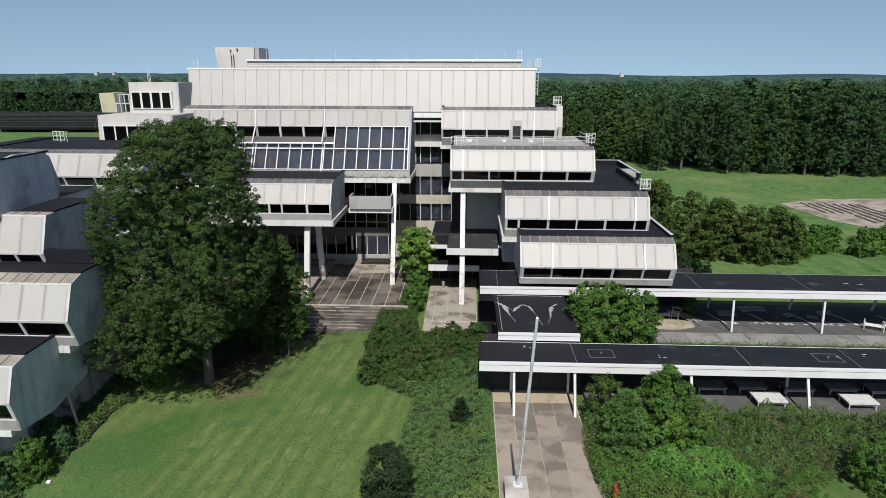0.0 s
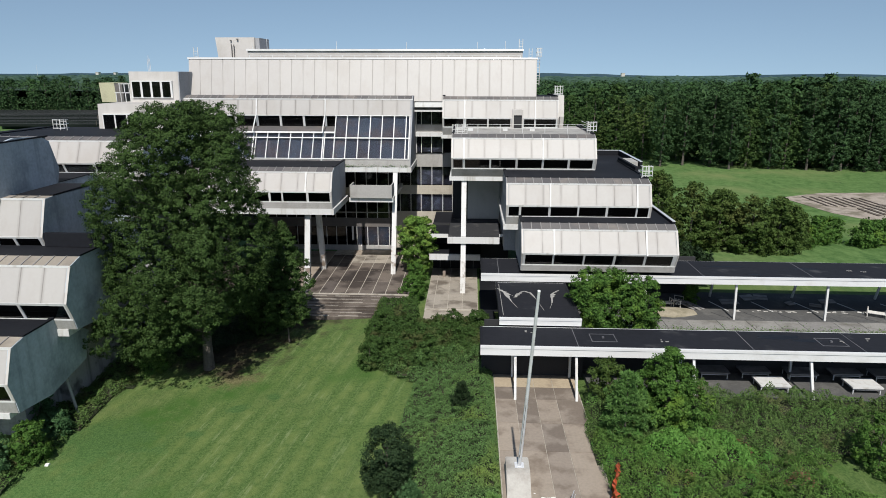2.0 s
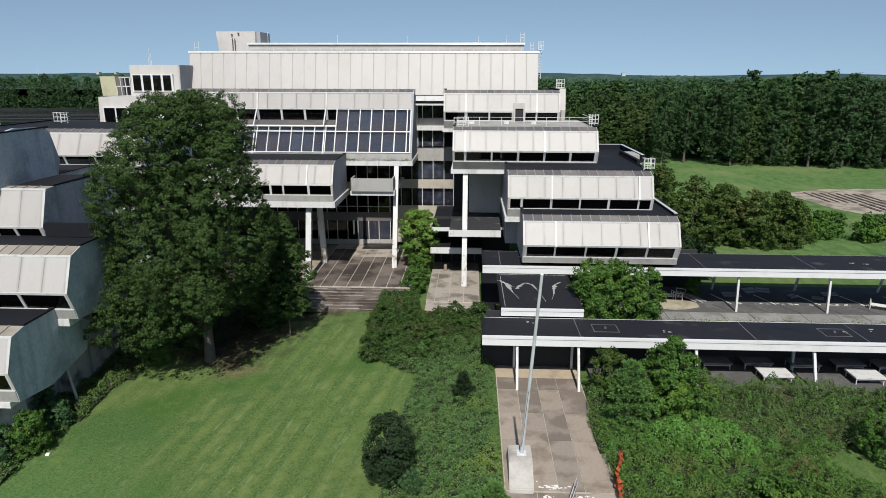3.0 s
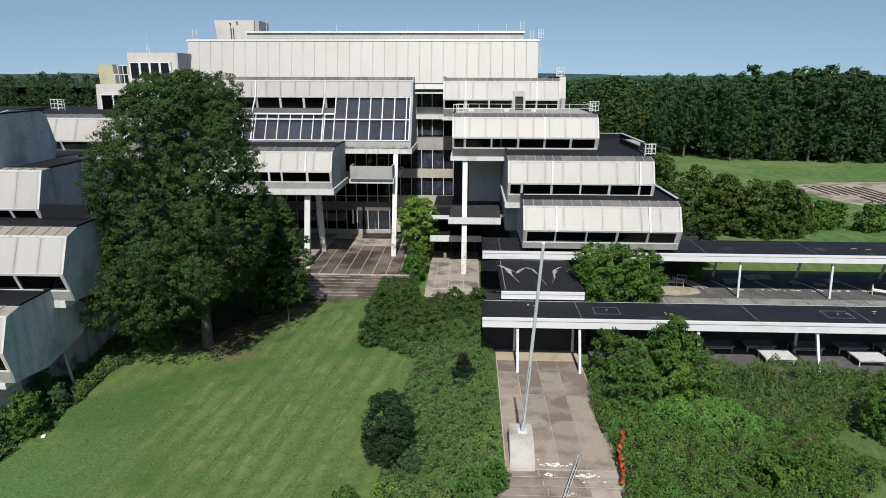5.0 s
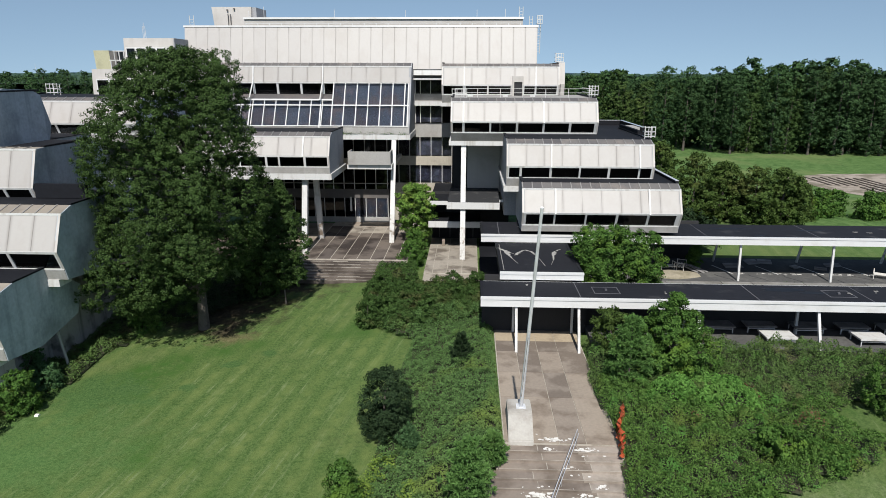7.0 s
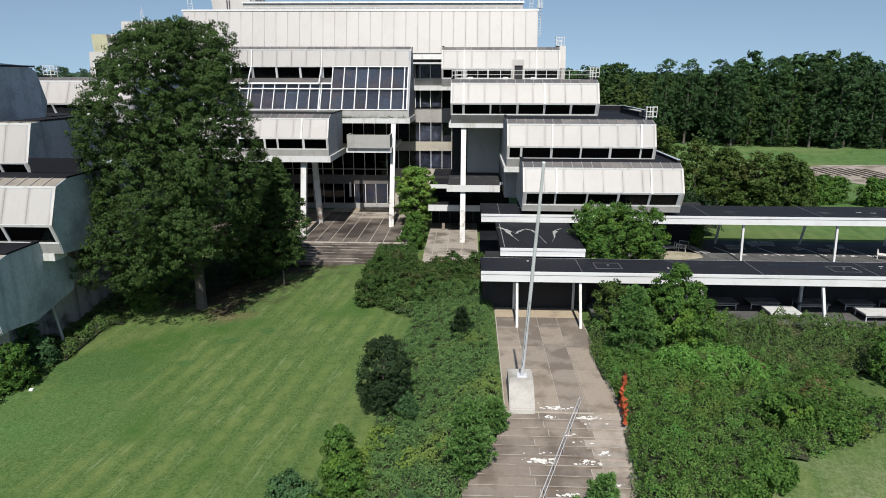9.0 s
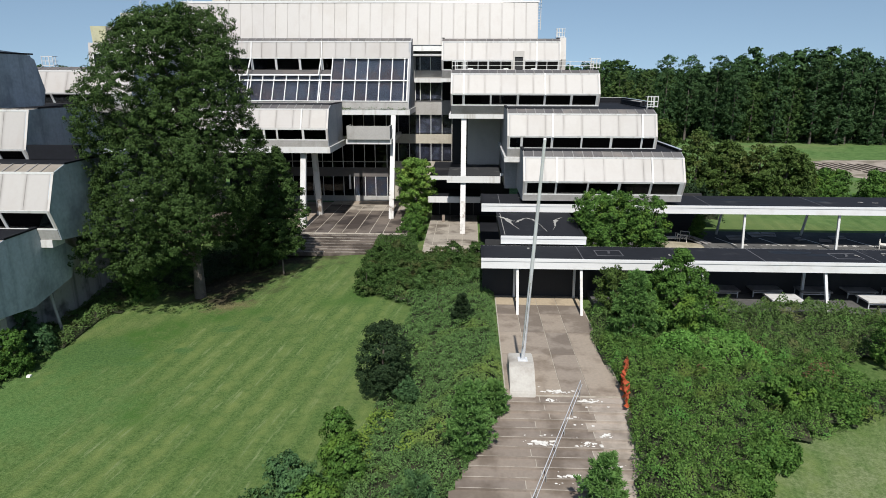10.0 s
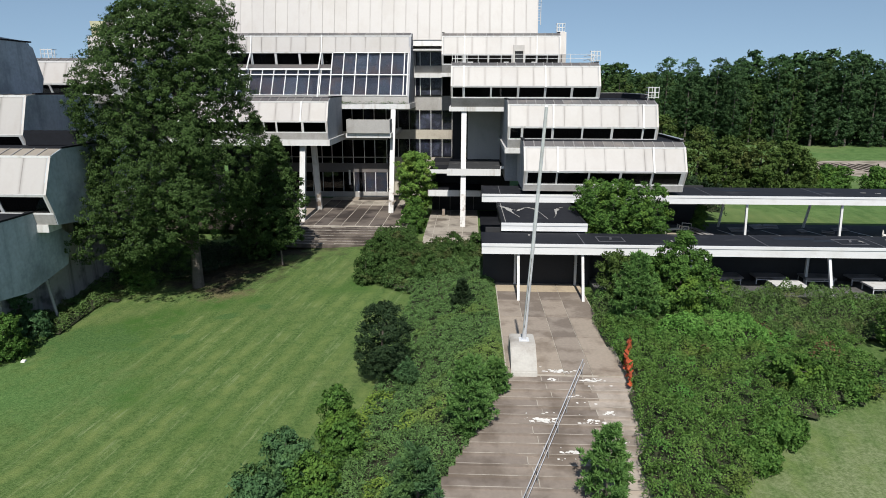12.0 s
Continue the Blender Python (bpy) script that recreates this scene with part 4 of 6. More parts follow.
# ---- covered walkways ----
def canopy(x0, x1, y0, y1, z0, z1, label, seams=(), hatches=(), posts=(), front=None, rear=None, ends=()):
    c = thing("covered_walkway", label, "canopy", at=(x0, y0, z0))
    inv = Matrix.Translation((-x0, -y0, -z0))

    def add(*a, **k):
        o = solid(*a, **k)
        o.matrix_parent_inverse = inv
        return o
    add("roof_slab", SLATE_ROOF, c, box, x0 + 0.2, x1 - 0.2, y0 + 0.2, y1 - 0.2, z1 - 0.22, z1 - 0.05, label="black flat roof membrane")
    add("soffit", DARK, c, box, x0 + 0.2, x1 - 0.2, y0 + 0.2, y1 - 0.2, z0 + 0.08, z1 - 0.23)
    add("fascia", FASCIA, c, box, x0, x1, y0, y0 + 0.2, z0, z1, label="white painted fascia")
    add("fascia", FASCIA, c, box, x0, x1, y1 - 0.2, y1, z0, z1 - 0.1)
    add("drip_edge", FASCIA, c, box, x0 - 0.01, x1 + 0.01, y0 - 0.05, y0 - 0.002, z1 - 0.16, z1 + 0.01)
    add("fascia", MEMBRANE, c, box, x0, x0 + 0.2, y0 + 0.2, y1 - 0.2, z0, z1 - 0.02)
    add("fascia", MEMBRANE, c, box, x1 - 0.2, x1, y0 + 0.2, y1 - 0.2, z0, z1 - 0.02)
    # added near-black walls that stand for the shade under the roof
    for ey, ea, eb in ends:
        add("rear_wall", DARK, c, box, ea, eb, ey, ey + 0.2, -0.3, z0 + 0.06, label="near-black wall added for the shade under the canopy")
    for sx in seams:
        add("roof_seam", PALE_LINE, c, prism_x, [(y0 + 0.25, z1 - 0.05), (y0 + 0.25, z1 - 0.042), (y1 - 0.25, z1 - 0.042), (y1 - 0.25, z1 - 0.05)], sx, sx + 0.06)
    for hx in hatches:
        bm = bmesh.new()
        my = (y0 + y1) / 2
        for a, b, e, f in ((-0.9, 0.9, -0.7, -0.64), (-0.9, 0.9, 0.64, 0.7), (-0.9, -0.84, -0.64, 0.64), (0.84, 0.9, -0.64, 0.64)):
            box(bm, hx + a, hx + b, my + e, my + f, z1 - 0.05, z1 - 0.035)
        box(bm, hx - 0.08, hx + 0.08, my - 0.08, my + 0.08, z1 - 0.05, z1 + 0.06)
        o = part("roof_drain", bm, PALE_LINE, c)
        o.matrix_parent_inverse = inv
    for px in posts:
        if front:
            add("post", WHITE, c, beam, (px, front[0], front[1]), (px, front[2], z0 + 0.05), 0.17, 0.17)
        if rear:
            add("post", WHITE, c, beam, (px, rear[0], rear[1]), (px, rear[2], z0 + 0.05), 0.17, 0.17)
    return c


canopy(0.85, 46.0, 40.9, 44.76, 2.9, 3.57, "long white-edged covered walkway with a black flat roof", (7.6, 19.5, 27.0, 35.0), (9.6, 25.5), (3.28, 7.5, 15.5, 23.4, 31.3, 39.2), (40.05, 0.0, 41.2), (43.6, 0.0, 43.75), ends=((43.85, 1.0, 8.5), (44.45, 8.5, 45.8)))
canopy(2.3, 8.4, 44.8, 53.6, 3.58, 4.14, "short flat black canopy between two walkways", ends=((45.6, 1.2, 8.4),))
canopy(1.05, 46.0, 54.0, 59.3, 4.0, 4.68, "rear covered walkway with a black flat roof", (2.6, 20.5, 30.0), (), (15.6, 23.45, 31.3, 39.15), (54.1, 0.6, 54.4), (60.15, 0.6, 59.1))
# tar patches and small debris on the flat roofs
bm = bmesh.new()
rng = random.Random(44)
for cx, cy, cz, sx, sy in ((15.8, 55.6, 4.634, 1.0, 0.3), (16.9, 57.2, 4.634, 0.9, 0.25), (23.6, 57.4, 4.634, 1.9, 0.25), (25.2, 55.0, 4.634, 0.6, 0.2), (22.2, 43.6, 3.524, 1.7, 0.45), (24.0, 43.0, 3.524, 1.0, 0.3), (30.6, 57.0, 4.634, 1.2, 0.3), (33.0, 42.6, 3.524, 1.4, 0.3)):
    bm.faces.new([bm.verts.new((cx + math.cos(a) * sx * rng.uniform(0.7, 1.2), cy + math.sin(a) * sy * rng.uniform(0.7, 1.2), cz)) for a in [k * 0.524 for k in range(12)]])
tagged(part("tar_patches", bm, TAR), "black tar patches on the flat roofing felt", "tar patch", kind="stuff")
bm = bmesh.new()
for cx, cy, cz in ((16.0, 56.6, 4.64), (17.1, 57.9, 4.64), (34.2, 56.4, 4.64), (35.1, 56.3, 4.64), (13.6, 42.4, 3.53), (26.0, 42.9, 3.53), (28.4, 43.3, 3.53), (40.1, 43.2, 3.53), (4.5, 57.0, 4.64), (7.7, 56.0, 4.64), (4.4, 43.7, 3.53)):
    for k in range(3):
        ax, ay, q = cx + rng.uniform(-0.3, 0.3), cy + rng.uniform(-0.2, 0.2), rng.uniform(0.05, 0.13)
        box(bm, ax, ax + q * 2, ay, ay + q, cz, cz + 0.03)
tagged(part("roof_debris", bm, GRAVEL), "pale scraps lying on the flat roofing felt", "debris", kind="stuff")
# torn pale edges of the membrane on the short canopy
bm = bmesh.new()
rng = random.Random(5)
for run in (((2.31, 51.6), (2.87, 50.85), (3.24, 49.2), (3.78, 47.08)), ((2.87, 50.85), (3.1, 50.4), (3.35, 50.1), (3.6, 49.9)), ((3.72, 49.43), (4.0, 50.3), (4.53, 51.05), (5.07, 50.6), (5.49, 48.82), (5.8, 46.55)), ((7.51, 51.42), (6.9, 50.6), (6.74, 49.6), (6.6, 48.2), (6.27, 46.89)), ((2.55, 52.9), (2.62, 45.4))):
    fine = []
    for p, q in zip(run[:-1], run[1:]):
        fine += [Vector(p).lerp(Vector(q), k / 6) for k in range(6)]
    fine.append(Vector(run[-1]))
    last = None
    for k, p in enumerate(fine):
        f = k / (len(fine) - 1)
        w = 0.22 * math.sin(math.pi * min(1.0, 0.25 + f)) ** 0.7 * rng.uniform(0.3, 1.3) + 0.02 if run[0][0] != 2.55 else 0.03
        pair = (bm.verts.new((p.x + w, p.y, 4.11 + 0.04 * rng.random())), bm.verts.new((p.x - w * 0.5, p.y + 0.1 * rng.random(), 4.102)))
        if last:
            bm.faces.new((last[0], last[1], pair[1], pair[0]))
        last = pair
part("torn_membrane_patches", bm, GRAVEL)
tagged(bpy.data.objects["torn_membrane_patches"], "pale curled tears in the black roofing felt", "roofing felt", kind="stuff")

# ---- pavings ----
plaza = tagged(new("plaza"), "brown stained concrete entrance plaza", "plaza", kind="structure")
xs = [-16.4, -15.05, -13.7, -12.4, -11.06, -9.72, -8.38, -7.05, -6.1]
ys = [60.25, 64.1, 68.0, 70.9, 74.2]
solid("joint_bed", JOINT, plaza, box, -16.5, -6.0, 60.1, 76.5, 0.1, 0.43)
for a, b in zip(xs[:-1], xs[1:]):
    for c, d in zip(ys[:-1], ys[1:]):
        solid("paving_slab", FORECOURT if c > 70 and -13.8 < a < -8.0 else PLAZA, plaza, box, a + 0.04, b - 0.04, c + 0.04, d - 0.04, 0.3, 0.45)
solid("paving_slab", PAVING, plaza, box, -14.2, -8.6, 74.25, 76.45, 0.3, 0.46)
solid("paving_slab", PAVING, plaza, box, -22.0, -16.52, 60.5, 76.0, 0.1, 0.40)
# plaza tone instead of pale paving here, standing for the shade under the storey
solid("paving_slab", PLAZA, plaza, box, -31.0, -22.02, 62.5, 71.5, -0.6, 0.39)
plaza_steps = tagged(new("plaza_steps"), "worn brown concrete steps down to the lawn", "steps", kind="structure")
chips = random.Random(21)
for i in range(7):
    z = 0.45 - 0.115 * (i + 1)
    y0 = 60.1 - 0.6 * (i + 1)
    solid("tread", PLAZA_STEP, plaza_steps, box, -17.5, -6.4 - 0.45 * i, y0, y0 + 0.6 - 0.002, z - 0.35, z)
    solid("nosing", NOSING, plaza_steps, box, -17.5, -6.4 - 0.45 * i, y0, y0 + 0.05, z + 0.002, z + 0.006)
    sx = -17.4
    while sx < -7.5 - 0.45 * i:
        wide = chips.uniform(0.5, 2.4)
        if chips.random() < 0.6:
            solid("worn_edge", JOINT, plaza_steps, box, sx, min(sx + wide, -6.5 - 0.45 * i), y0 + chips.uniform(0.14, 0.22), y0 + chips.uniform(0.25, 0.30), z + 0.002, z + 0.005)
        sx += wide + chips.uniform(0.2, 1.5)
court_floor = tagged(new("pavement"), "pale concrete forecourt slabs before the side entrance", "pavement", kind="structure")
solid("joint_bed", JOINT, court_floor, box, -4.2, 0.88, 57.0, 70.5, -0.2, 0.10)
for a, b in ((-4.2, -3.4), (-3.4, -2.05), (-2.05, -0.64), (-0.64, 0.85)):
    for c, d in ((57.2, 61.3), (61.3, 65.1), (65.1, 70.4)):
        solid("paving_slab", FORECOURT, court_floor, box, a + 0.03, b - 0.03, c + 0.03, d - 0.03, 0.0, 0.14)
for a, b in ((-4.2, -2.0), (-2.0, -0.64), (-0.64, 2.05)):
    solid("paving_slab", FORECOURT, court_floor, box, a + 0.02, b - 0.02, 54.9, 57.05, -0.2, 0.03)
solid("planter", PAVING, court_floor, box, -2.9, -2.6, 66.8, 67.1, 0.14, 0.9)
walkway = tagged(new("walkway"), "broad concrete walkway of large stained slabs", "walkway", kind="structure")
solid("joint_bed", JOINT, walkway, box, 1.9, 7.85, 29.0, 50.0, -0.4, -0.03)
for a, b in ((1.95, 3.3), (3.3, 4.75), (4.75, 6.12), (6.12, 7.8)):
    for c, d in ((29.0, 33.8), (33.8, 37.0), (37.0, 40.15), (40.15, 41.9), (41.9, 43.6), (43.6, 49.9)):
        stained = c == 40.15 or (a, c) in ((6.12, 37.0), (3.3, 37.0), (4.75, 33.8))
        solid("paving_slab", SANDY if c == 41.9 else PAVING_DARK if stained else PAVING, walkway, box, a + 0.018, b - 0.018, c + 0.018, d - 0.018, -0.2, 0.0)
stairs = tagged(new("entrance_steps"), "shallow weathered concrete steps with pale nosings", "steps", kind="structure")
for i in range(17):
    z = -0.11 * (i + 1)
    y0 = 29.0 - 0.61 * (i + 1)
    xl = 2.0 - 0.27 * i
    cuts = [xl, xl + (4.9 - xl) * 0.55 + 0.3 * (i % 3), 5.6 + 0.25 * ((i * 7) % 3), 7.85]
    for a, b in zip(cuts[:-1], cuts[1:]):
        solid("tread", STEP_PALE if a > 5.0 else STEP, stairs, box, a + 0.001, b - 0.001, y0, y0 + 0.61 - 0.002, z - 0.5, z)
        if b < 7.8:
            solid("joint", JOINT, stairs, box, b - 0.015, b + 0.015, y0 + 0.052, y0 + 0.60, z + 0.001, z + 0.005)
        solid("nosing", NOSING, stairs, box, a + 0.01, b - 0.01, y0, y0 + 0.04, z + 0.002, z + 0.006)
# flat black sheets stand for the dark inside a sunken areaway
solid("areaway_black_sheet", MEMBRANE, walkway, box, 1.12, 2.4, 45.0, 57.2, -0.3, 0.05)
solid("areaway_black_sheet", MEMBRANE, walkway, box, 1.12, 4.4, 57.2, 70.4, -0.3, 0.05)
lot = tagged(new("parking_lot"), "cracked grey asphalt lot between the covered walkways", "parking lot", kind="structure")
solid("lower_asphalt", ASPHALT, lot, box, 8.6, 48.0, 40.3, 45.6, -0.3, 0.26)
solid("asphalt", ASPHALT, lot, box, 8.6, 48.0, 45.6, 56.7, -0.3, 0.75)
# begins where the canopy's shadow begins and carries that shade as colour
solid("shade_toned_lane", SHADE_ASPHALT, lot, box, 8.6, 48.0, 56.7, 61.4, -0.3, 0.745, label="asphalt under the canopy, coloured darker for its shade")
slab_x = 8.5
cut = random.Random(31)
while slab_x < 47.0:
    wide = cut.uniform(1.9, 3.1)
    solid("kerb_slab", KERB_SLAB, lot, box, slab_x + 0.02, slab_x + wide - 0.02, 51.35, 53.7, 0.0, 0.79 + cut.uniform(0.0, 0.015))
    slab_x += wide
for i in range(12):
    lx = 23.5 + i * 2.0
    bm = bmesh.new()
    lo = [(lx + 0.25, 56.1), (lx + 0.37, 56.1), (lx - 0.55, 58.8), (lx - 0.67, 58.8)]
    bm.faces.new([bm.verts.new((x, y, 0.754)) for x, y in lo])
    if i % 2 == 0:
        part("bay_line", bm, WHITE, lot)
    else:
        bm.free()
marks = random.Random(14)
for i in range(12):
    cx = 24.9 + i * 1.59
    for k in range(5):
        mx, my = cx + marks.uniform(-0.7, 0.5), 56.2 + marks.uniform(-0.22, 0.28)
        solid("worn_mark", CHALK, lot, box, mx, mx + marks.uniform(0.1, 0.4), my, my + marks.uniform(0.05, 0.14), 0.752, 0.755 + 0.0006 * k)
for i in range(7):
    crack = bmesh.new()
    cx, cy, last = 22.0 + i * 3.04, 55.9, None
    while cy > 53.85:
        pair = (crack.verts.new((cx, cy, 0.7525)), crack.verts.new((cx + 0.07, cy + 0.03, 0.7525)))
        if last:
            crack.faces.new((last[0], last[1], pair[1], pair[0]))
        last = pair
        cx, cy = cx + marks.uniform(0.0, 0.5), cy - marks.uniform(0.2, 0.45)
    part("crack", crack, MEMBRANE, lot)

# ---- flagpole, plinth, handrail, fence ----
pl = bmesh.new()
prism_x(pl, [(28.85, -0.2), (28.95, 0.12), (30.1, 0.98), (30.35, 1.06), (31.6, 1.06), (31.75, -0.2)], 2.15, 3.43)
bmesh.ops.bevel(pl, geom=list(pl.edges), offset=0.05, segments=2, affect="EDGES")
tagged(part("flagpole_plinth", pl, PLINTH), "pale concrete wedge plinth at the head of the steps", "plinth")
pole = thing("flagpole", "leaning white steel flagpole on a concrete plinth", "flagpole", at=(2.87, 30.75, 1.0))
pinv = Matrix.Translation((-2.87, -30.75, -1.0))
for o in (solid("shaft", POLE_PAINT, pole, bar, (2.87, 30.75, 0.98), (2.95, 25.6, 12.9), 0.105, 12, 0.062, label="tapered white painted shaft"),
          solid("base_plate", STEEL, pole, box, 2.62, 3.12, 30.5, 31.0, 1.06, 1.1), solid("cleat", BAND, pole, box, 2.80, 2.84, 30.2, 30.35, 1.9, 2.3), solid("halyard", BAND, pole, bar, (2.84, 30.2, 2.0), (2.88, 28.4, 6.0), 0.012, 4)):
    o.matrix_parent_inverse = pinv
rail = thing("handrail", "bent grey steel stair handrail", "handrail", at=(5.5, 28.9, 0))
rinv = Matrix.Translation((-5.5, -28.9, 0))
p0, p1 = Vector((5.6, 29.0, 0.82)), Vector((1.95, 19.9, -0.75))
for o in (solid("rail", RAIL_STEEL, rail, bar, p0, p1, 0.021, 6), solid("lower_rail", RAIL_STEEL, rail, bar, p0 - Vector((-0.08, 0, 0.22)), p1 - Vector((-0.08, 0, 0.22)), 0.018, 6)):
    o.matrix_parent_inverse = rinv
for i in range(7):
    q = p0.lerp(p1, i / 6.5)
    o = solid("baluster", RIB, rail, bar, (q.x, q.y, q.z), (q.x, q.y, q.z - 0.95), 0.022, 5)
    o.matrix_parent_inverse = rinv
bm = bmesh.new()
rng = random.Random(8)
prev = None
for i in range(26):
    f = i / 25
    cx, cy = 8.3 - 0.8 * f + 0.12 * math.sin(f * 9), 31.4 - 3.6 * f
    row = [bm.verts.new((cx + 0.12 * math.sin(k * 1.7 + i * 0.6) + rng.uniform(-0.05, 0.05), cy + rng.uniform(-0.03, 0.03), -0.45 + ground_z(cx, cy) * 0.5 + 1.15 * (k / 5) * (1.0 - 0.3 * f) + 0.6)) for k in range(6)]
    if prev:
        for k in range(5):
            if rng.random() > 0.34:
                bm.faces.new((prev[k], prev[k + 1], row[k + 1], row[k]))
    prev = row
bmesh.ops.solidify(bm, geom=list(bm.faces), thickness=0.015)
tagged(part("safety_fence", bm, ORANGE), "crumpled orange plastic safety fence beside the steps", "fence")
rng = random.Random(11)
bm = bmesh.new()
for cx, cy, r, nn in ((4.55, 29.3, 0.5, 26), (6.15, 28.55, 0.5, 30), (4.15, 28.6, 0.25, 8), (3.45, 25.75, 0.55, 46), (6.45, 26.25, 0.3, 14), (5.5, 25.75, 0.5, 22), (4.35, 23.55, 0.45, 26), (5.3, 27.2, 0.5, 8), (6.5, 24.4, 0.4, 8)):
    for k in range(nn * 2):
        ax, ay, s = cx + rng.gauss(0, r * 0.55), cy + rng.gauss(0, r * 0.34), 0.02 + 0.075 * rng.random() ** 2
        step = math.ceil((29.0 - ay) / 0.61)
        if (29.0 - ay) % 0.61 < 0.12 or (29.0 - ay) % 0.61 > 0.52:
            continue
        z = (-0.11 * step if step > 0 else 0.0) + 0.008 + 0.0003 * k
        bm.faces.new([bm.verts.new((ax + math.cos(t) * s * rng.uniform(0.7, 1.8), ay + math.sin(t) * s * rng.uniform(0.7, 1.2), z)) for t in [j * 1.047 for j in range(6)]])
tagged(part("white_residue", bm, CHALK), "white splashes of residue on the steps", "stain", kind="stuff")


# ---- tables and clutter under the walkways ----
scrap_z = ground_z(-26.9, 34.9)
bm = bmesh.new()
prism_x(bm, [(34.8, scrap_z), (34.85, scrap_z + 0.09), (35.0, scrap_z + 0.12), (35.08, scrap_z)], -27.1, -26.86)
tagged(part("scrap", bm, CHALK), "small white scrap lying at the lawn edge", "scrap")
# darker copy of the tabletop with the walkway's shade in it; also boards
TABLE_DARK = surface("shade_toned_and_weathered_top", (0.24, 0.23, 0.225), (0.15, 0.14, 0.135), 0.8, 1.0, 8.0)


def low_table(at, size, top=None, label="white-topped low table with a steel frame under the walkway"):
    x, y, z = at
    t = thing("table", label, "table", "tables under the walkway", at=at)
    inv = Matrix.Translation((-x, -y, -z))
    obs = [solid("tabletop", top or WHITE, t, box, x, x + size[0], y, y + size[1], z + 0.45, z + 0.56)]
    for ax in (x + 0.1, x + size[0] - 0.16):
        for ay in (y + 0.1, y + size[1] - 0.16):
            obs.append(solid("leg", STEEL, t, box, ax, ax + 0.06, ay, ay + 0.06, z, z + 0.45))
    obs.append(solid("stretcher", STEEL, t, box, x + 0.1, x + size[0] - 0.1, y + 0.12, y + 0.16, z + 0.3, z + 0.35))
    for o in obs:
        o.matrix_parent_inverse = inv
    return t


first = low_table((20.35, 41.3, 0.27), (2.1, 1.5))
for tx, ty in ((26.6, 41.3), (32.8, 41.3)):
    copy_thing(first, Matrix.Translation((tx, ty, 0.27)))
shady = low_table((16.9, 43.2, 0.27), (2.1, 1.4), TABLE_DARK, "low table with a top coloured grey for the walkway's shade")
for tx, ty in ((23.2, 43.2), (29.3, 43.2), (19.9, 43.4), (26.4, 43.4), (33.0, 43.3)):
    copy_thing(shady, Matrix.Translation((tx, ty, 0.27)))


def steel_frame_table(at, rot):
    """A stripped steel table frame: two hoops and a tray between them."""
    t = thing("steel_bench", "bent pale steel bench frame abandoned on dry soil", "bench", "wrecked benches", at=at)
    t.rotation_euler = (0, 0, rot)
    for sx in (-0.75, 0.75):
        bm = bmesh.new()
        bar(bm, (sx, -0.4, 0.0), (sx, -0.4, 0.72), 0.035, 6)
        bar(bm, (sx, 0.4, 0.0), (sx, 0.4, 0.72), 0.035, 6)
        bar(bm, (sx, -0.43, 0.72), (sx, 0.43, 0.72), 0.035, 6)
        part("hoop", bm, CHALK, t)
    for k in range(3):
        solid("seat_slat", CHALK, t, box, -0.78, 0.78, -0.36 + 0.26 * k, -0.18 + 0.26 * k, 0.36, 0.41)
    return t


def leaning_board(at, rot, size, mat, tilt=0.25):
    t = thing("board", "grey weathered board lying loose on the asphalt", "board", "loose boards", at=at)
    t.rotation_euler = (tilt, 0, rot)
    solid("plank", mat, t, box, -size[0] / 2, size[0] / 2, 0.0, size[1], 0.0, 0.05)
    solid("batten", BAND, t, box, -size[0] / 2 + 0.05, size[0] / 2 - 0.05, size[1] * 0.4, size[1] * 0.4 + 0.08, 0.051, 0.09)
    return t


for q, r in (((18.2, 57.1, 0.76), 0.2), ((19.5, 57.4, 0.76), 1.1), ((36.5, 55.3, 0.76), -0.5), ((38.1, 55.1, 0.76), 0.1)):
    steel_frame_table(q, r)
for q, r, z in (((20.8, 56.4, 0.76), 0.9, (0.35, 1.8)), ((21.3, 56.2, 0.76), 0.8, (0.35, 1.9)), ((21.7, 56.5, 0.76), 1.0, (0.3, 1.7)), ((24.7, 58.0, 0.76), 0.1, (1.7, 0.8)), ((27.0, 59.2, 0.76), 0.3, (1.3, 0.9)), ((28.1, 59.4, 0.76), -0.2, (1.2, 0.8)), ((34.1, 58.7, 0.76), 0.1, (1.5, 0.6)), ((30.4, 58.0, 0.76), 0.5, (0.9, 0.6)), ((32.3, 57.6, 0.76), -0.4, (1.0, 0.5))):
    leaning_board(q, r, z, TABLE_DARK)
DRY_SOIL = surface("dry_soil", (0.36, 0.32, 0.24), (0.20, 0.18, 0.11), 0.95, 0.9, 6.0, bump=0.4, grain=0.25)
bm = bmesh.new()
rng = random.Random(9)
rings = []
for f, h in ((1.0, 0.745), (0.7, 0.85), (0.35, 0.93)):
    rings.append([bm.verts.new((18.2 + math.cos(k * 0.524) * 2.6 * f * rng.uniform(0.85, 1.15), 55.8 + math.sin(k * 0.524) * 1.6 * f * rng.uniform(0.85, 1.15), h + rng.uniform(-0.02, 0.02) * (f < 1))) for k in range(12)])
for lo, hi in zip(rings[:-1], rings[1:]):
    for k in range(12):
        bm.faces.new((lo[k], lo[(k + 1) % 12], hi[(k + 1) % 12], hi[k]))
bm.faces.new(rings[-1])
tagged(part("soil_mound", bm, DRY_SOIL), "low mound of dry soil on the asphalt", "soil", kind="stuff")


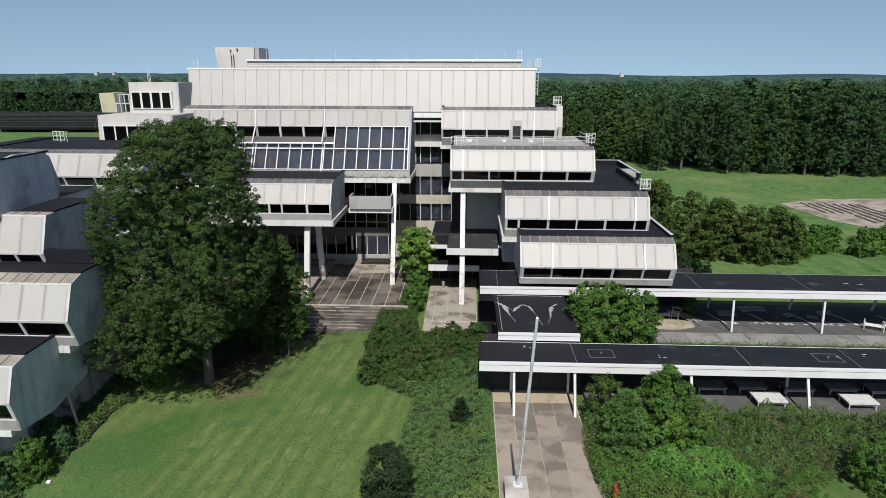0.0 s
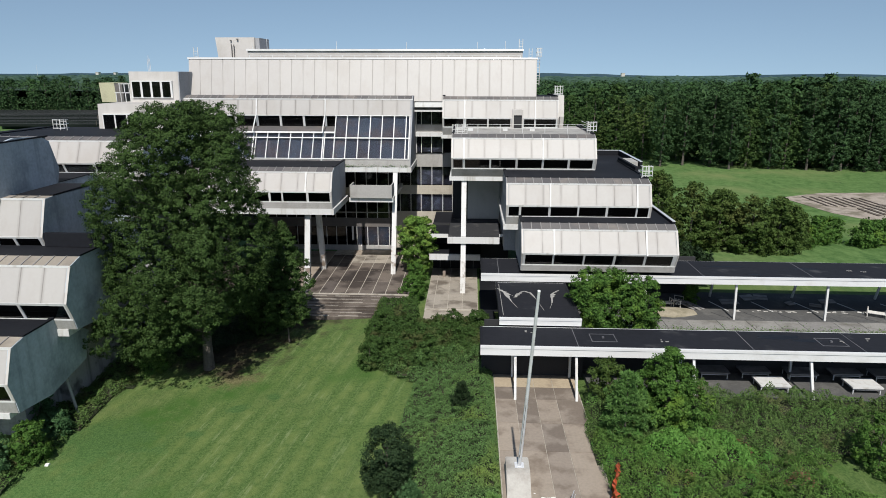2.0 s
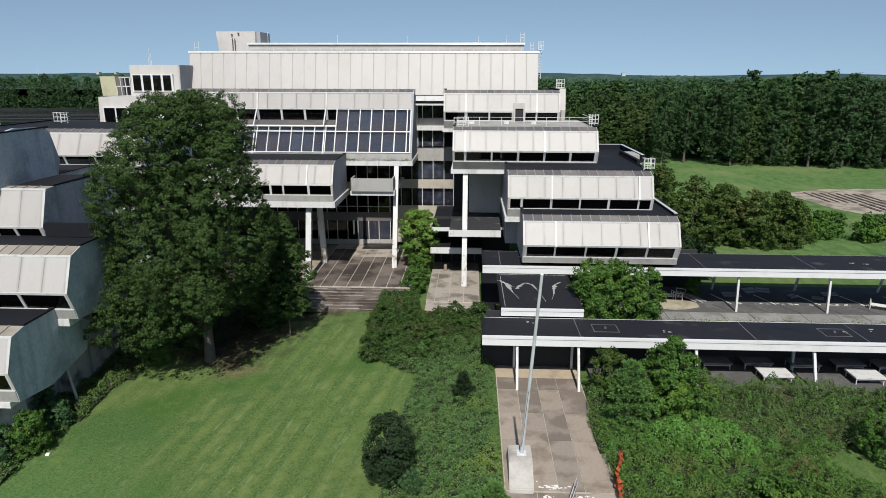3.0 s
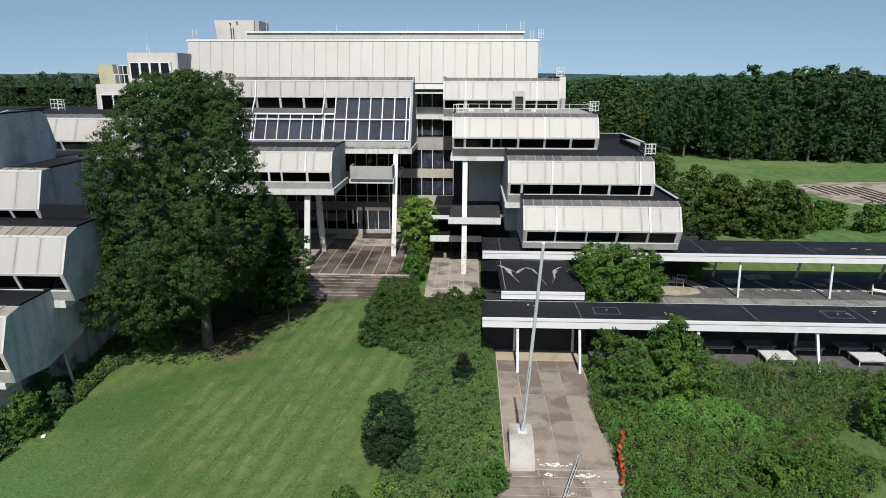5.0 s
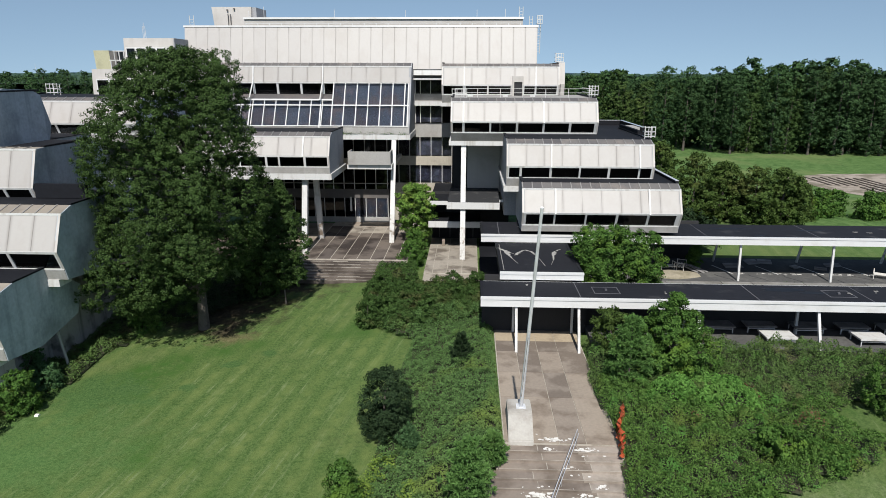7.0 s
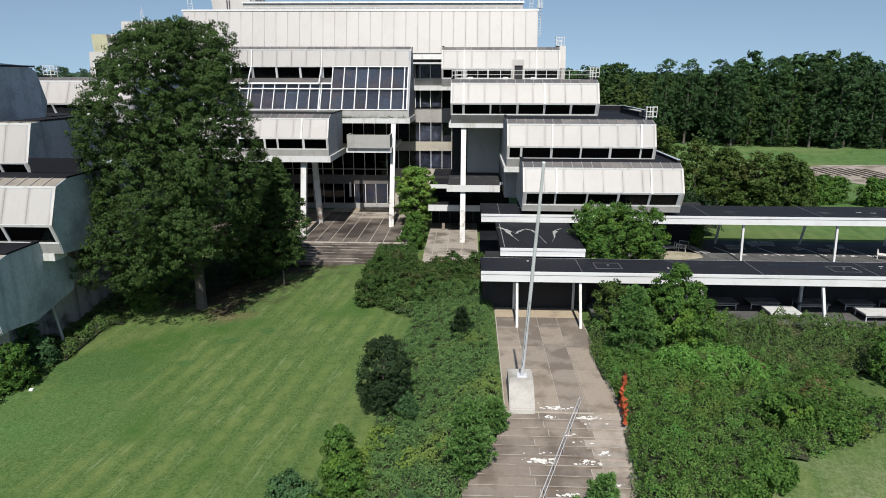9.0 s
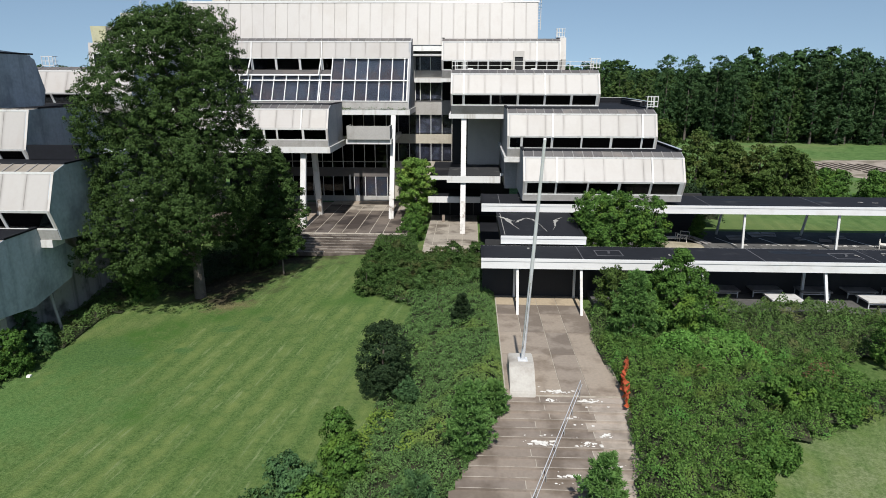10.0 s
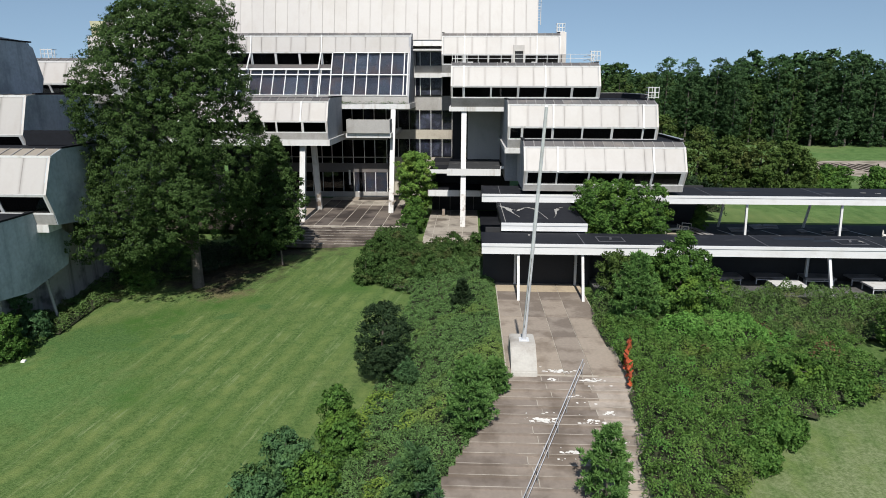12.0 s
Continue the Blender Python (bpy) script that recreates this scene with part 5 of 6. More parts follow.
# ---- plants ----
def quads(name, v, mat):
    """A mesh of loose quads from an array of n x 4 corners."""
    n = len(v)
    me = bpy.data.meshes.new(name)
    me.vertices.add(4 * n)
    me.vertices.foreach_set("co", v.reshape(-1))
    me.loops.add(4 * n)
    me.loops.foreach_set("vertex_index", np.arange(4 * n, dtype=np.int32))
    me.polygons.add(n)
    me.polygons.foreach_set("loop_start", np.arange(0, 4 * n, 4, dtype=np.int32))
    me.polygons.foreach_set("loop_total", np.full(n, 4, dtype=np.int32))
    me.update(calc_edges=True)
    me.materials.append(mat)
    return me


def unit(v):
    return v / (np.linalg.norm(v, axis=-1, keepdims=True) + 1e-9)


def leaf_mesh(name, pts, size, mat, seed, flat=0.0, slim=0.55, out=None, loose=0.55):
    """Diamond leaves at the points pts. With out, each leaf leans to that direction, loosely; else it turns at random and flat pulls it level."""
    r = np.random.RandomState(seed)
    n = len(pts)
    nrm = r.normal(size=(n, 3))
    if out is None:
        nrm[:, 2] = np.abs(nrm[:, 2]) + flat
    else:
        nrm = nrm * loose + out + np.array([0, 0, flat * 0.5])
    nrm = unit(nrm)
    a = unit(np.cross(nrm, r.normal(size=(n, 3))))
    b = np.cross(nrm, a)
    s = (size * r.uniform(0.6, 1.35, n))[:, None]
    v = np.empty((n, 4, 3))
    v[:, 0], v[:, 1], v[:, 2], v[:, 3] = pts + a * s, pts + b * s * slim, pts - a * s, pts - b * s * slim
    return quads(name, v, mat)


def billow(prof, masses, mass_r, sprays, spray_r, per, seed, tall=1.0, lean=(), fill=0.25, low=None):
    """Leaf points on rounded limb masses inside an outline; prof is (height, radius), lean is (height, x shift of the axis).
    Each mass carries sprays on its outer side, each spray is a tuft of leaves. Returns points, outward directions and mass centres."""
    r = np.random.RandomState(seed)
    hs, rs = np.array([p[0] for p in prof]), np.array([p[1] for p in prof])
    grid = np.linspace(hs[0], hs[-1], 300)
    wts = np.interp(grid, hs, rs) + 0.15 * rs.max()
    steps = np.cumsum(wts) / wts.sum()
    h = np.interp((np.arange(masses) + r.uniform(0.1, 0.9, masses)) / masses, steps, grid)
    # spread the masses evenly round the axis
    ang = (np.arange(masses) * 2.39996 + r.uniform(-0.5, 0.5, masses))
    mr = np.minimum(mass_r * r.uniform(0.75, 1.25, masses), np.interp(h, hs, rs) * 0.85 + 0.05)
    h = np.clip(h, hs[0] + 0.4 * mr, hs[-1] - 0.95 * mr * tall - 0.3 * spray_r)
    rad = np.interp(h, hs, rs)
    d = np.maximum(0.0, rad - mr * 0.95) * np.where(r.rand(masses) < fill, r.uniform(0.1, 0.6, masses), r.uniform(0.85, 1.06, masses))
    mc = np.stack([np.cos(ang) * d, np.sin(ang) * d, h], 1)
    pick = r.randint(0, masses, sprays)
    axis = np.stack([mc[pick][:, 0], mc[pick][:, 1], (mc[pick][:, 2] - hs.mean()) * 0.35], 1)
    dirs = unit(r.normal(size=(sprays, 3)) + 1.0 * unit(axis) + np.array([0, 0, 0.45]))
    c = mc[pick] + dirs * (mr[pick] * r.uniform(0.72, 1.05, sprays))[:, None] * np.array([1, 1, tall])
    # leaves inside the crown close it against the light
    inner = sprays // 4
    ih = np.interp(r.rand(inner), steps, grid)
    ia, ir = r.uniform(0, 6.283, inner), np.interp(ih, hs, rs) * 0.78 * np.sqrt(r.rand(inner))
    c[:inner] = np.stack([np.cos(ia) * ir, np.sin(ia) * ir, ih], 1)
    dirs[:inner] = unit(np.stack([np.cos(ia), np.sin(ia), np.full(inner, 0.3)], 1))
    if lean:
        c[:, 0] += np.interp(c[:, 2], [q[0] for q in lean], [q[1] for q in lean])
        mc[:, 0] += np.interp(mc[:, 2], [q[0] for q in lean], [q[1] for q in lean])
    if low is not None:
        keep = c[:, 2] > low(c[:, 0], c[:, 1])
        c, dirs = c[keep], dirs[keep]
        mc = mc[mc[:, 2] > low(mc[:, 0], mc[:, 1])]
    n = len(c)
    off = unit(r.normal(size=(n, per, 3))) * r.uniform(0.45, 1.0, (n, per, 1))
    off[:, :, 2] *= 0.75
    pts = c[:, None, :] + off * (spray_r * r.uniform(0.6, 1.35, n))[:, None, None]
    way = unit(off * 0.7 + dirs[:, None, :] * 0.9)
    return pts.reshape(-1, 3), way.reshape(-1, 3), mc


def woody(t, top, trunk, limbs, ends, seed):
    """A tapered, slightly bent trunk and limbs that run out to some of the points ends."""
    bm = bmesh.new()
    r = random.Random(seed)
    lean = Vector((r.uniform(-0.03, 0.03) * top, r.uniform(-0.03, 0.03) * top, 0))
    knots = [Vector((0, 0, -0.4))] + [lean * f + Vector((r.uniform(-0.06, 0.06), r.uniform(-0.06, 0.06), top * f)) for f in (0.15, 0.4, 0.65, 0.88)]
    for i in range(4):
        bar(bm, knots[i], knots[i + 1], trunk * (1.25, 0.9, 0.65, 0.4)[i], 9, trunk * (0.9, 0.65, 0.4, 0.12)[i])
    part("trunk", bm, BARK, t)
    for k in range(limbs):
        c = Vector(ends[r.randrange(len(ends))])
        f = min(0.85, max(0.1, (c.z / top) * 0.72))
        i = 0 if f < 0.15 else 1 if f < 0.4 else 2 if f < 0.65 else 3
        fs = (0, 0.15, 0.4, 0.65, 0.88)
        s = knots[i].lerp(knots[i + 1], (f - fs[i]) / (fs[i + 1] - fs[i]))
        bm = bmesh.new()
        mid = s.lerp(c, 0.5) + Vector((0, 0, 0.04 * top))
        bar(bm, s, mid, trunk * 0.3, 6, trunk * 0.2)
        bar(bm, mid, c, trunk * 0.2, 6, trunk * 0.05)
        part("limb", bm, BARK, t)


def grow(name, label, at, prof, masses, mass_r, sprays, spray_r, per, leaf, mat, seed, trunk=0.3, limbs=6, tall=1.0, lean=(), fill=0.25, low=None, flat=0.2, slim=0.55, loose=0.55, category="tree", group="", shift=(0.0, 0.0)):
    """A tree or shrub: tapered trunk with limbs and a crown of leafy limb masses."""
    t = thing(name, label, category, group, at=at)
    pts, way, mc = billow(prof, masses, mass_r, sprays, spray_r, per, seed, tall, lean, fill, low)
    move = np.array([shift[0], shift[1], 0.0])
    ob = new("crown", leaf_mesh("crown", pts + move, leaf, mat, seed + 1, flat, slim, way, loose))
    ob.parent = t
    woody(t, prof[-1][0], trunk, limbs, (mc + move).tolist(), seed)
    return t


def pine(name, label, at, h, w, mat, seed, category="tree", group="", needle=0.105, gap=0.40):
    """A young pine: whorls of rising branches, each set with tufts of needles, and a leading candle."""
    t = thing(name, label, category, group, at=at)
    r = np.random.RandomState(seed)
    ends, tufts, ways = [], [], []
    z = 0.15
    while z < h * 0.93:
        f = z / h
        reach = w * (1.0 - f) ** 0.7 * (0.6 + 0.4 * min(1.0, f / 0.2)) + 0.12
        n = 6 if f < 0.6 else 4
        for k in range(n):
            a = 6.283 * (k + r.uniform(-0.3, 0.3)) / n + z * 5.0
            d = unit(np.array([math.cos(a), math.sin(a), 0.35 + 0.6 * f + r.uniform(-0.15, 0.15)]))
            long = reach * r.uniform(0.65, 1.2)
            ends.append(np.array([0, 0, z]) + d * long)
            across_d = np.array([-d[1], d[0], 0.0])
            for q, side in ((0.5, 0.0), (0.72, -0.22), (0.72, 0.22), (1.0, 0.0)):
                if long * q > 0.12:
                    tufts.append(np.array([0, 0, z]) + d * long * q + across_d * side * long)
                    ways.append(unit(d + across_d * side * 2.0 + np.array([0, 0, 0.7])))
        z += gap * r.uniform(0.8, 1.2)
    for k in range(3):
        tufts.append(np.array([0, 0, h - 0.16 * k]))
        ways.append(np.array([0, 0, 1.0]))
    per = 54
    c = np.repeat(np.array(tufts), per, axis=0)
    d = unit(np.repeat(np.array(ways), per, axis=0) * 0.75 + r.normal(size=(len(c), 3)) * 0.6)
    side = unit(np.cross(d, r.normal(size=(len(c), 3))))
    ln = (needle * r.uniform(0.7, 1.3, len(c)))[:, None]
    p = c + r.normal(size=(len(c), 3)) * 0.035
    v = np.stack([p + d * ln * 2, p + d * ln + side * 0.027, p, p + d * ln - side * 0.027], 1)
    ob = new("crown", quads("crown", v, mat))
    ob.parent = t
    bm = bmesh.new()
    bar(bm, (0, 0, -0.3), (0, 0, h * 0.95), 0.03 + 0.012 * h, 7, 0.012)
    part("trunk", bm, BARK, t)
    pick = random.Random(seed)
    for k in range(8):
        e = Vector(ends[pick.randrange(len(ends))])
        solid("limb", BARK, t, bar, (0, 0, max(0.1, e.z - 0.45 * math.hypot(e.x, e.y))), e, 0.02, 5, 0.008)
    return t


# the great oak on the lawn
OAK = [(3.6, 2.6), (5.0, 4.6), (6.5, 5.9), (8.2, 6.15), (10.0, 6.1), (12.4, 6.3), (14.7, 6.4), (17.0, 5.8), (19.0, 4.6), (20.6, 3.2), (22.0, 1.2)]
OAK_LEAN = [(3.6, -3.2), (5.0, -2.6), (6.5, -1.0), (8.2, 0.0), (10.0, 0.4), (12.4, 0.3), (14.7, -0.4), (17.0, 0.0), (19.0, 0.6), (20.6, 1.0), (22.0, 1.3)]
grow("oak_tree", "large dense dark green oak standing on the lawn", (-21.3, 47.4, -2.25), OAK, 66, 2.15, 7600, 0.27, 44, 0.069, LEAF_OAK, 24, trunk=0.4, limbs=26, tall=1.25, lean=OAK_LEAN,
     low=lambda x, y: 5.0 + 0.55 * np.clip(x, -2.6, 5.0) - 1.3 * np.clip(y + 2.0, 0.0, 3.0), shift=(0.0, -2.2), flat=0.1, fill=0.15, loose=0.42)
# separate tree added in place of the oak's low branches on this side
grow("side_tree", "pointed tree standing in for the great oak's low side branches", (-15.8, 51.8, -0.9), [(1.7, 1.5), (2.6, 2.2), (4.0, 2.6), (6.6, 2.2), (8.8, 1.1), (10.5, 0.1)], 44, 1.05, 800, 0.27, 50, 0.085, LEAF_OAK, 31, trunk=0.07, limbs=6)
# added tree that closes the lit gap behind the oak with dark foliage
grow("side_tree", "leafy tree added to fill the shade behind the great oak", (-18.6, 53.6, -1.2), [(0.4, 1.8), (2.0, 2.6), (4.2, 2.6), (6.0, 1.8), (7.4, 0.3)], 36, 1.05, 620, 0.27, 46, 0.09, LEAF_OAK, 35, trunk=0.1, limbs=6)
grow("under_tree", "low leafy sapling under the great oak", (-25.9, 46.9, -2.4), [(0.2, 1.1), (1.0, 1.4), (1.8, 1.1), (2.5, 0.3)], 20, 0.7, 170, 0.28, 48, 0.085, LEAF_BANK, 33, trunk=0.08, limbs=4)
grow("small_tree", "light green small tree before the entrance", (-5.6, 67.3, 0.1), [(1.2, 1.5), (3.0, 2.3), (5.0, 2.3), (6.2, 1.4), (6.8, 0.3)], 34, 1.1, 440, 0.32, 60, 0.10, LEAF_LIME, 41, trunk=0.12, limbs=7)
grow("round_bush", "dark round evergreen bush at the lawn edge", (-4.55, 32.0, -1.5), [(0.2, 1.2), (1.0, 1.6), (2.2, 1.6), (3.2, 1.1), (3.95, 0.3)], 44, 0.75, 460, 0.22, 50, 0.055, LEAF_DARK, 51, trunk=0.1, limbs=5, category="bush")
grow("maple_tree", "leafy green tree standing behind the short canopy", (10.9, 48.4, 0.2), [(0.6, 2.3), (2.4, 3.3), (4.0, 3.5), (5.4, 2.8), (6.6, 0.9)], 44, 1.25, 620, 0.34, 60, 0.09, LEAF_SHRUB, 61, trunk=0.14, limbs=8)
grow("sapling", "slim leafy sapling rising behind the short canopy", (14.0, 47.6, 0.2), [(0.8, 0.9), (3.0, 1.2), (5.0, 0.9), (6.5, 0.15)], 20, 0.65, 190, 0.30, 48, 0.09, LEAF_SHRUB, 64, trunk=0.07, limbs=5)
pine("pine_shrub", "bushy green pine on the bank of the walkway", (9.6, 35.2, -0.1), 4.6, 1.9, LEAF_PINE, 71, needle=0.12)
grow("bank_tree", "bushy green tree on the bank beside the walkway", (12.6, 36.9, 0.0), [(0.2, 2.2), (1.4, 2.9), (2.8, 2.6), (3.6, 1.6), (4.4, 0.7), (5.5, 0.3)], 42, 1.0, 620, 0.28, 56, 0.08, LEAF_SHRUB, 81, trunk=0.14, limbs=8)
grow("bank_sapling", "spreading pale green sapling beside the walkway posts", (9.2, 38.9, 0.0), [(0.8, 0.7), (2.0, 1.2), (3.0, 1.1), (3.7, 0.4)], 16, 0.6, 130, 0.26, 40, 0.085, LEAF_EDGE, 84, trunk=0.06, limbs=6, fill=0.0)
for i, (x, y, h, w, mt) in enumerate(((0.1, 25.2, 3.6, 1.35, LEAF_PINE), (-1.8, 20.9, 3.2, 1.35, LEAF_PINE_BLUE), (5.3, 21.3, 3.0, 1.3, LEAF_PINE), (1.3, 27.6, 1.7, 0.7, LEAF_PINE), (-0.4, 39.3, 2.0, 0.8, LEAF_DARK), (-3.1, 30.6, 1.8, 0.7, LEAF_PINE_BLUE))):
    pine("young_pine", "bushy young green pine among the ground cover", (x, y, ground_z(x, y)), h, w, mt, 100 + 3 * i, group="young pines")
for i, (x, y, h, w) in enumerate(((-5.9, 26.2, 3.0, 1.0), (-5.5, 24.9, 2.2, 1.0), (-7.4, 23.4, 2.5, 1.3), (-6.2, 22.6, 2.0, 1.3), (-8.3, 21.9, 1.7, 1.2), (15.4, 28.4, 1.7, 1.5), (13.2, 24.9, 1.2, 1.1), (11.6, 23.2, 1.1, 0.9), (17.6, 28.0, 1.3, 1.2), (14.4, 48.6, 2.6, 0.9), (-28.2, 35.2, 2.9, 1.4), (-28.3, 38.0, 1.8, 1.1), (-29.8, 33.6, 2.8, 1.6), (-30.2, 39.3, 2.8, 1.2), (23.5, 33.1, 3.3, 1.9), (25.8, 32.4, 2.7, 1.8), (-5.8, 61.0, 2.7, 1.5), (-5.4, 64.2, 3.0, 1.5), (20.9, 57.9, 2.9, 0.7))):
    grow("shrub", "leafy green shrub standing in rough growth", (x, y, ground_z(x, y)), [(0.1, w * 0.8), (h * 0.4, w), (h * 0.75, w * 0.75), (h, 0.2)], 15, 0.52 * w, 190, 0.21, 42, 0.075, LEAF_PINE_BLUE if x < -6.5 and y < 25 or x < -28.25 else LEAF_SHRUB, 200 + 3 * i, trunk=0.06, limbs=4, category="shrub", group="shrubs")
# overgrown bushes heaped before the forecourt
heap = random.Random(17)
for i in range(30):
    x, y = -7.9 + 1.75 * (i % 6) + heap.uniform(-0.6, 0.6), 46.3 + 1.75 * (i // 6) + heap.uniform(-0.5, 0.5)
    if x > 1.2 or x < -8.4 + 0.4 * max(0.0, 47.5 - y):
        continue
    h, w = heap.uniform(1.2, 2.1), heap.uniform(0.95, 1.35)
    grow("hedge_bush", "overgrown olive green bush in a hedge", (x, y, ground_z(x, y)), [(0.1, w * 0.85), (h * 0.45, w), (h * 0.8, w * 0.7), (h, 0.2)], 15, 0.58 * w, 110, 0.22, 38, 0.07, LEAF_HEDGE, 600 + 3 * i, trunk=0.05, limbs=3, category="bush", group="hedge bushes")


def rolling(x, y, seed):
    """Smooth lattice noise between -1 and 1 over arrays."""
    xi, yi = np.floor(x), np.floor(y)
    fx, fy = x - xi, y - yi
    fx, fy = fx * fx * (3 - 2 * fx), fy * fy * (3 - 2 * fy)

    def knot(a, b):
        v = np.sin(a * 127.1 + b * 311.7 + seed * 74.7) * 43758.5453
        return 2.0 * (v - np.floor(v)) - 1.0
    top = knot(xi, yi) * (1 - fx) + knot(xi + 1, yi) * fx
    low = knot(xi, yi + 1) * (1 - fx) + knot(xi + 1, yi + 1) * fx
    return top * (1 - fy) + low * fy


def thicket(name, label, inside, x0, x1, y0, y1, height, density, leaf, mat, seed, relief=0.35, scale=0.8):
    """A bed of low plants: leaves over a rolling, tufted surface, on a dark mat of stems."""
    r = np.random.RandomState(seed)
    n = int((x1 - x0) * (y1 - y0) * density)
    xy = np.stack([r.uniform(x0, x1, n), r.uniform(y0, y1, n)], 1)
    chance = r.rand(n)
    rows = []
    for (x, y), c in zip(xy.tolist(), chance.tolist()):
        e = inside(x, y)
        if e > 0 and c <= min(1.0, e * 3.0):
            rows.append((x, y, height(x, y) * min(1.0, 0.25 + e * 1.3), ground_z(x, y)))
    x, y, h, g = np.array(rows).T

    def swell(x, y, fine=1.0):
        return 0.55 * rolling(x * 0.33, y * 0.33, seed) + 0.55 * rolling(x * scale, y * scale, seed + 1) + fine * (0.50 * rolling(x * scale * 2.3, y * scale * 2.3, seed + 2) + 0.28 * rolling(x * scale * 5.5, y * scale * 5.5, seed + 3))
    # tufts stand apart: leaves in the hollows between them sink or are missing
    tuft = rolling(x * scale * 3.6, y * scale * 3.6, seed + 5)
    keep = (tuft > -0.42) | (r.rand(len(x)) < 0.35)
    x, y, h, g, tuft = x[keep], y[keep], h[keep], g[keep], tuft[keep]
    q = swell(x, y)
    gx = (swell(x + 0.06, y) - q) / 0.06 * h * relief
    gy = (swell(x, y + 0.06) - q) / 0.06 * h * relief
    way = unit(np.stack([-gx, -gy, np.ones_like(gx)], 1))
    top = g + 0.12 + np.maximum(0.05, h * (1 + relief * q))
    pts = np.stack([x, y, top - h * (0.35 * r.rand(len(x)) ** 2.0 + 0.45 * np.clip(-tuft, 0.0, 1.0))], 1)
    ob = new(name, leaf_mesh(name, pts, leaf * 1.15, mat, seed, 0.0, 0.55, way, 0.45))
    tagged(ob, label, "ground cover", kind="stuff")
    step = 0.5
    gx, gy = int((x1 - x0) / step) + 1, int((y1 - y0) / step) + 1
    vs, fs, idx = [], [], {}
    for j in range(gy):
        for i in range(gx):
            x, y = x0 + i * step, y0 + j * step
            e = inside(x, y)
            if e > 0:
                h = height(x, y) * min(1.0, 0.25 + e * 1.3)
                q = float(swell(np.array([x]), np.array([y]), 0.0)[0])
                idx[i, j] = len(vs)
                vs.append((x, y, ground_z(x, y) + 0.02 + 0.45 * h * (1 + relief * q)))
    for (i, j) in list(idx):
        k = [(i, j), (i + 1, j), (i + 1, j + 1), (i, j + 1)]
        if all(c in idx for c in k):
            fs.append([idx[c] for c in k])
    me = bpy.data.meshes.new("stems")
    me.from_pydata(vs, [], fs)
    me.materials.append(STEMS)
    st = new("stems", me)
    st.parent = ob
    return ob


STEMS = surface("stems_and_litter", (0.030, 0.040, 0.016), (0.05, 0.045, 0.025), 0.95, 1.5, 9.0, grain=0.3, bump=0.4)


def lerp_list(pts, v):
    for (a, p), (b, q) in zip(pts[:-1], pts[1:]):
        if v <= b:
            return p + (q - p) * max(0.0, (v - a) / (b - a))
    return pts[-1][1]


BED_L = [(10, -10.0), (20, -8.0), (26.6, -6.6), (28.7, -5.2), (34, -4.9), (40, -4.6), (44.2, -4.2), (45.2, -6.2), (47.3, -8.3), (51, -9.2), (55.6, -9.4)]
BED_R = [(10, -6.0), (19, -2.6), (21.9, -0.7), (23.8, 0.1), (26.6, 1.3), (29, 1.9), (49, 1.9), (54.9, 2.0)]
thicket("ground_cover", "thick green creeping ground cover beside the walkway", lambda x, y: min(x - lerp_list(BED_L, y), lerp_list(BED_R, y) - x, 47.2 - y), -10.5, 2.2, 12, 56,
        lambda x, y: 0.55 + 0.85 * smooth(43.5, 47.5, y) * (1.0 if x < 0.6 else 0.9), 620, 0.046, LEAF_BED, 7, 0.55)
thicket("hedge", "overgrown green hedge before the forecourt", lambda x, y: min(x + 9.0, x - lerp_list(BED_L, y), 1.7 - x, y - 45.2, 54.6 + 4.5 * smooth(-4.2, -5.2, x) - y), -9, 1.5, 45, 60,
        lambda x, y: 0.95, 330, 0.066, LEAF_HEDGE, 9, 0.5)
BANK_L = [(15, 5.0), (19, 6.0), (22, 6.7), (27, 7.45), (30, 7.6), (36, 7.3), (40, 7.9)]
BANK_F = [(5.0, 14.0), (7.8, 17.0), (10.8, 21.5), (14.0, 25.4), (19.3, 27.4), (24.0, 30.5), (30.0, 33.0), (46.0, 36.0)]


def on_bank(x, y):
    return min(x - lerp_list(BANK_L, y), y - lerp_list(BANK_F, x), 40.3 - y, 2.2 * (math.hypot((x - 24.2) / 4.2, (y - 31.8) / 2.3) - 1.0) + 0.5 * noise.noise(Vector((x * 0.5, y * 0.8, 2.0))))


def upper_edge(x, y):
    return y - 34.2 + 0.12 * (x - 14.0) - 1.3 * noise.noise(Vector((x * 0.35, y * 0.35, 6.0)))


thicket("bank_cover", "tangled green creeper on the bank", lambda x, y: on_bank(x, y) if upper_edge(x, y) < 0 else 0.0, 5.0, 32, 15, 41,
        lambda x, y: 0.8, 760, 0.045, LEAF_BANK, 13, 0.8)
thicket("bramble_cover", "olive brown bramble along the top of the bank", lambda x, y: on_bank(x, y) if upper_edge(x, y) >= -0.6 else 0.0, 5.0, 32, 30, 41,
        lambda x, y: 0.75 + 0.2 * smooth(36, 38.5, y), 640, 0.047, LEAF_BRAMBLE, 15, 0.8)
thicket("vine_cover", "bright green vine spread over the bank", lambda x, y: 0.6 * (2.6 - math.hypot((x - 13.2) / 1.5, (y - 33.5) / 0.8)), 8.8, 17.6, 30, 36.5,
        lambda x, y: 1.3, 760, 0.058, LEAF_BRIGHT, 17, 0.4)
LIME = ((-4.4, 29.3, 1.0, 1.6), (-5.1, 26.8, 0.95, 2.2), (-5.9, 23.2, 1.1, 2.6), (-2.9, 27.0, 0.7, 1.0), (-3.6, 22.6, 0.9, 1.5))
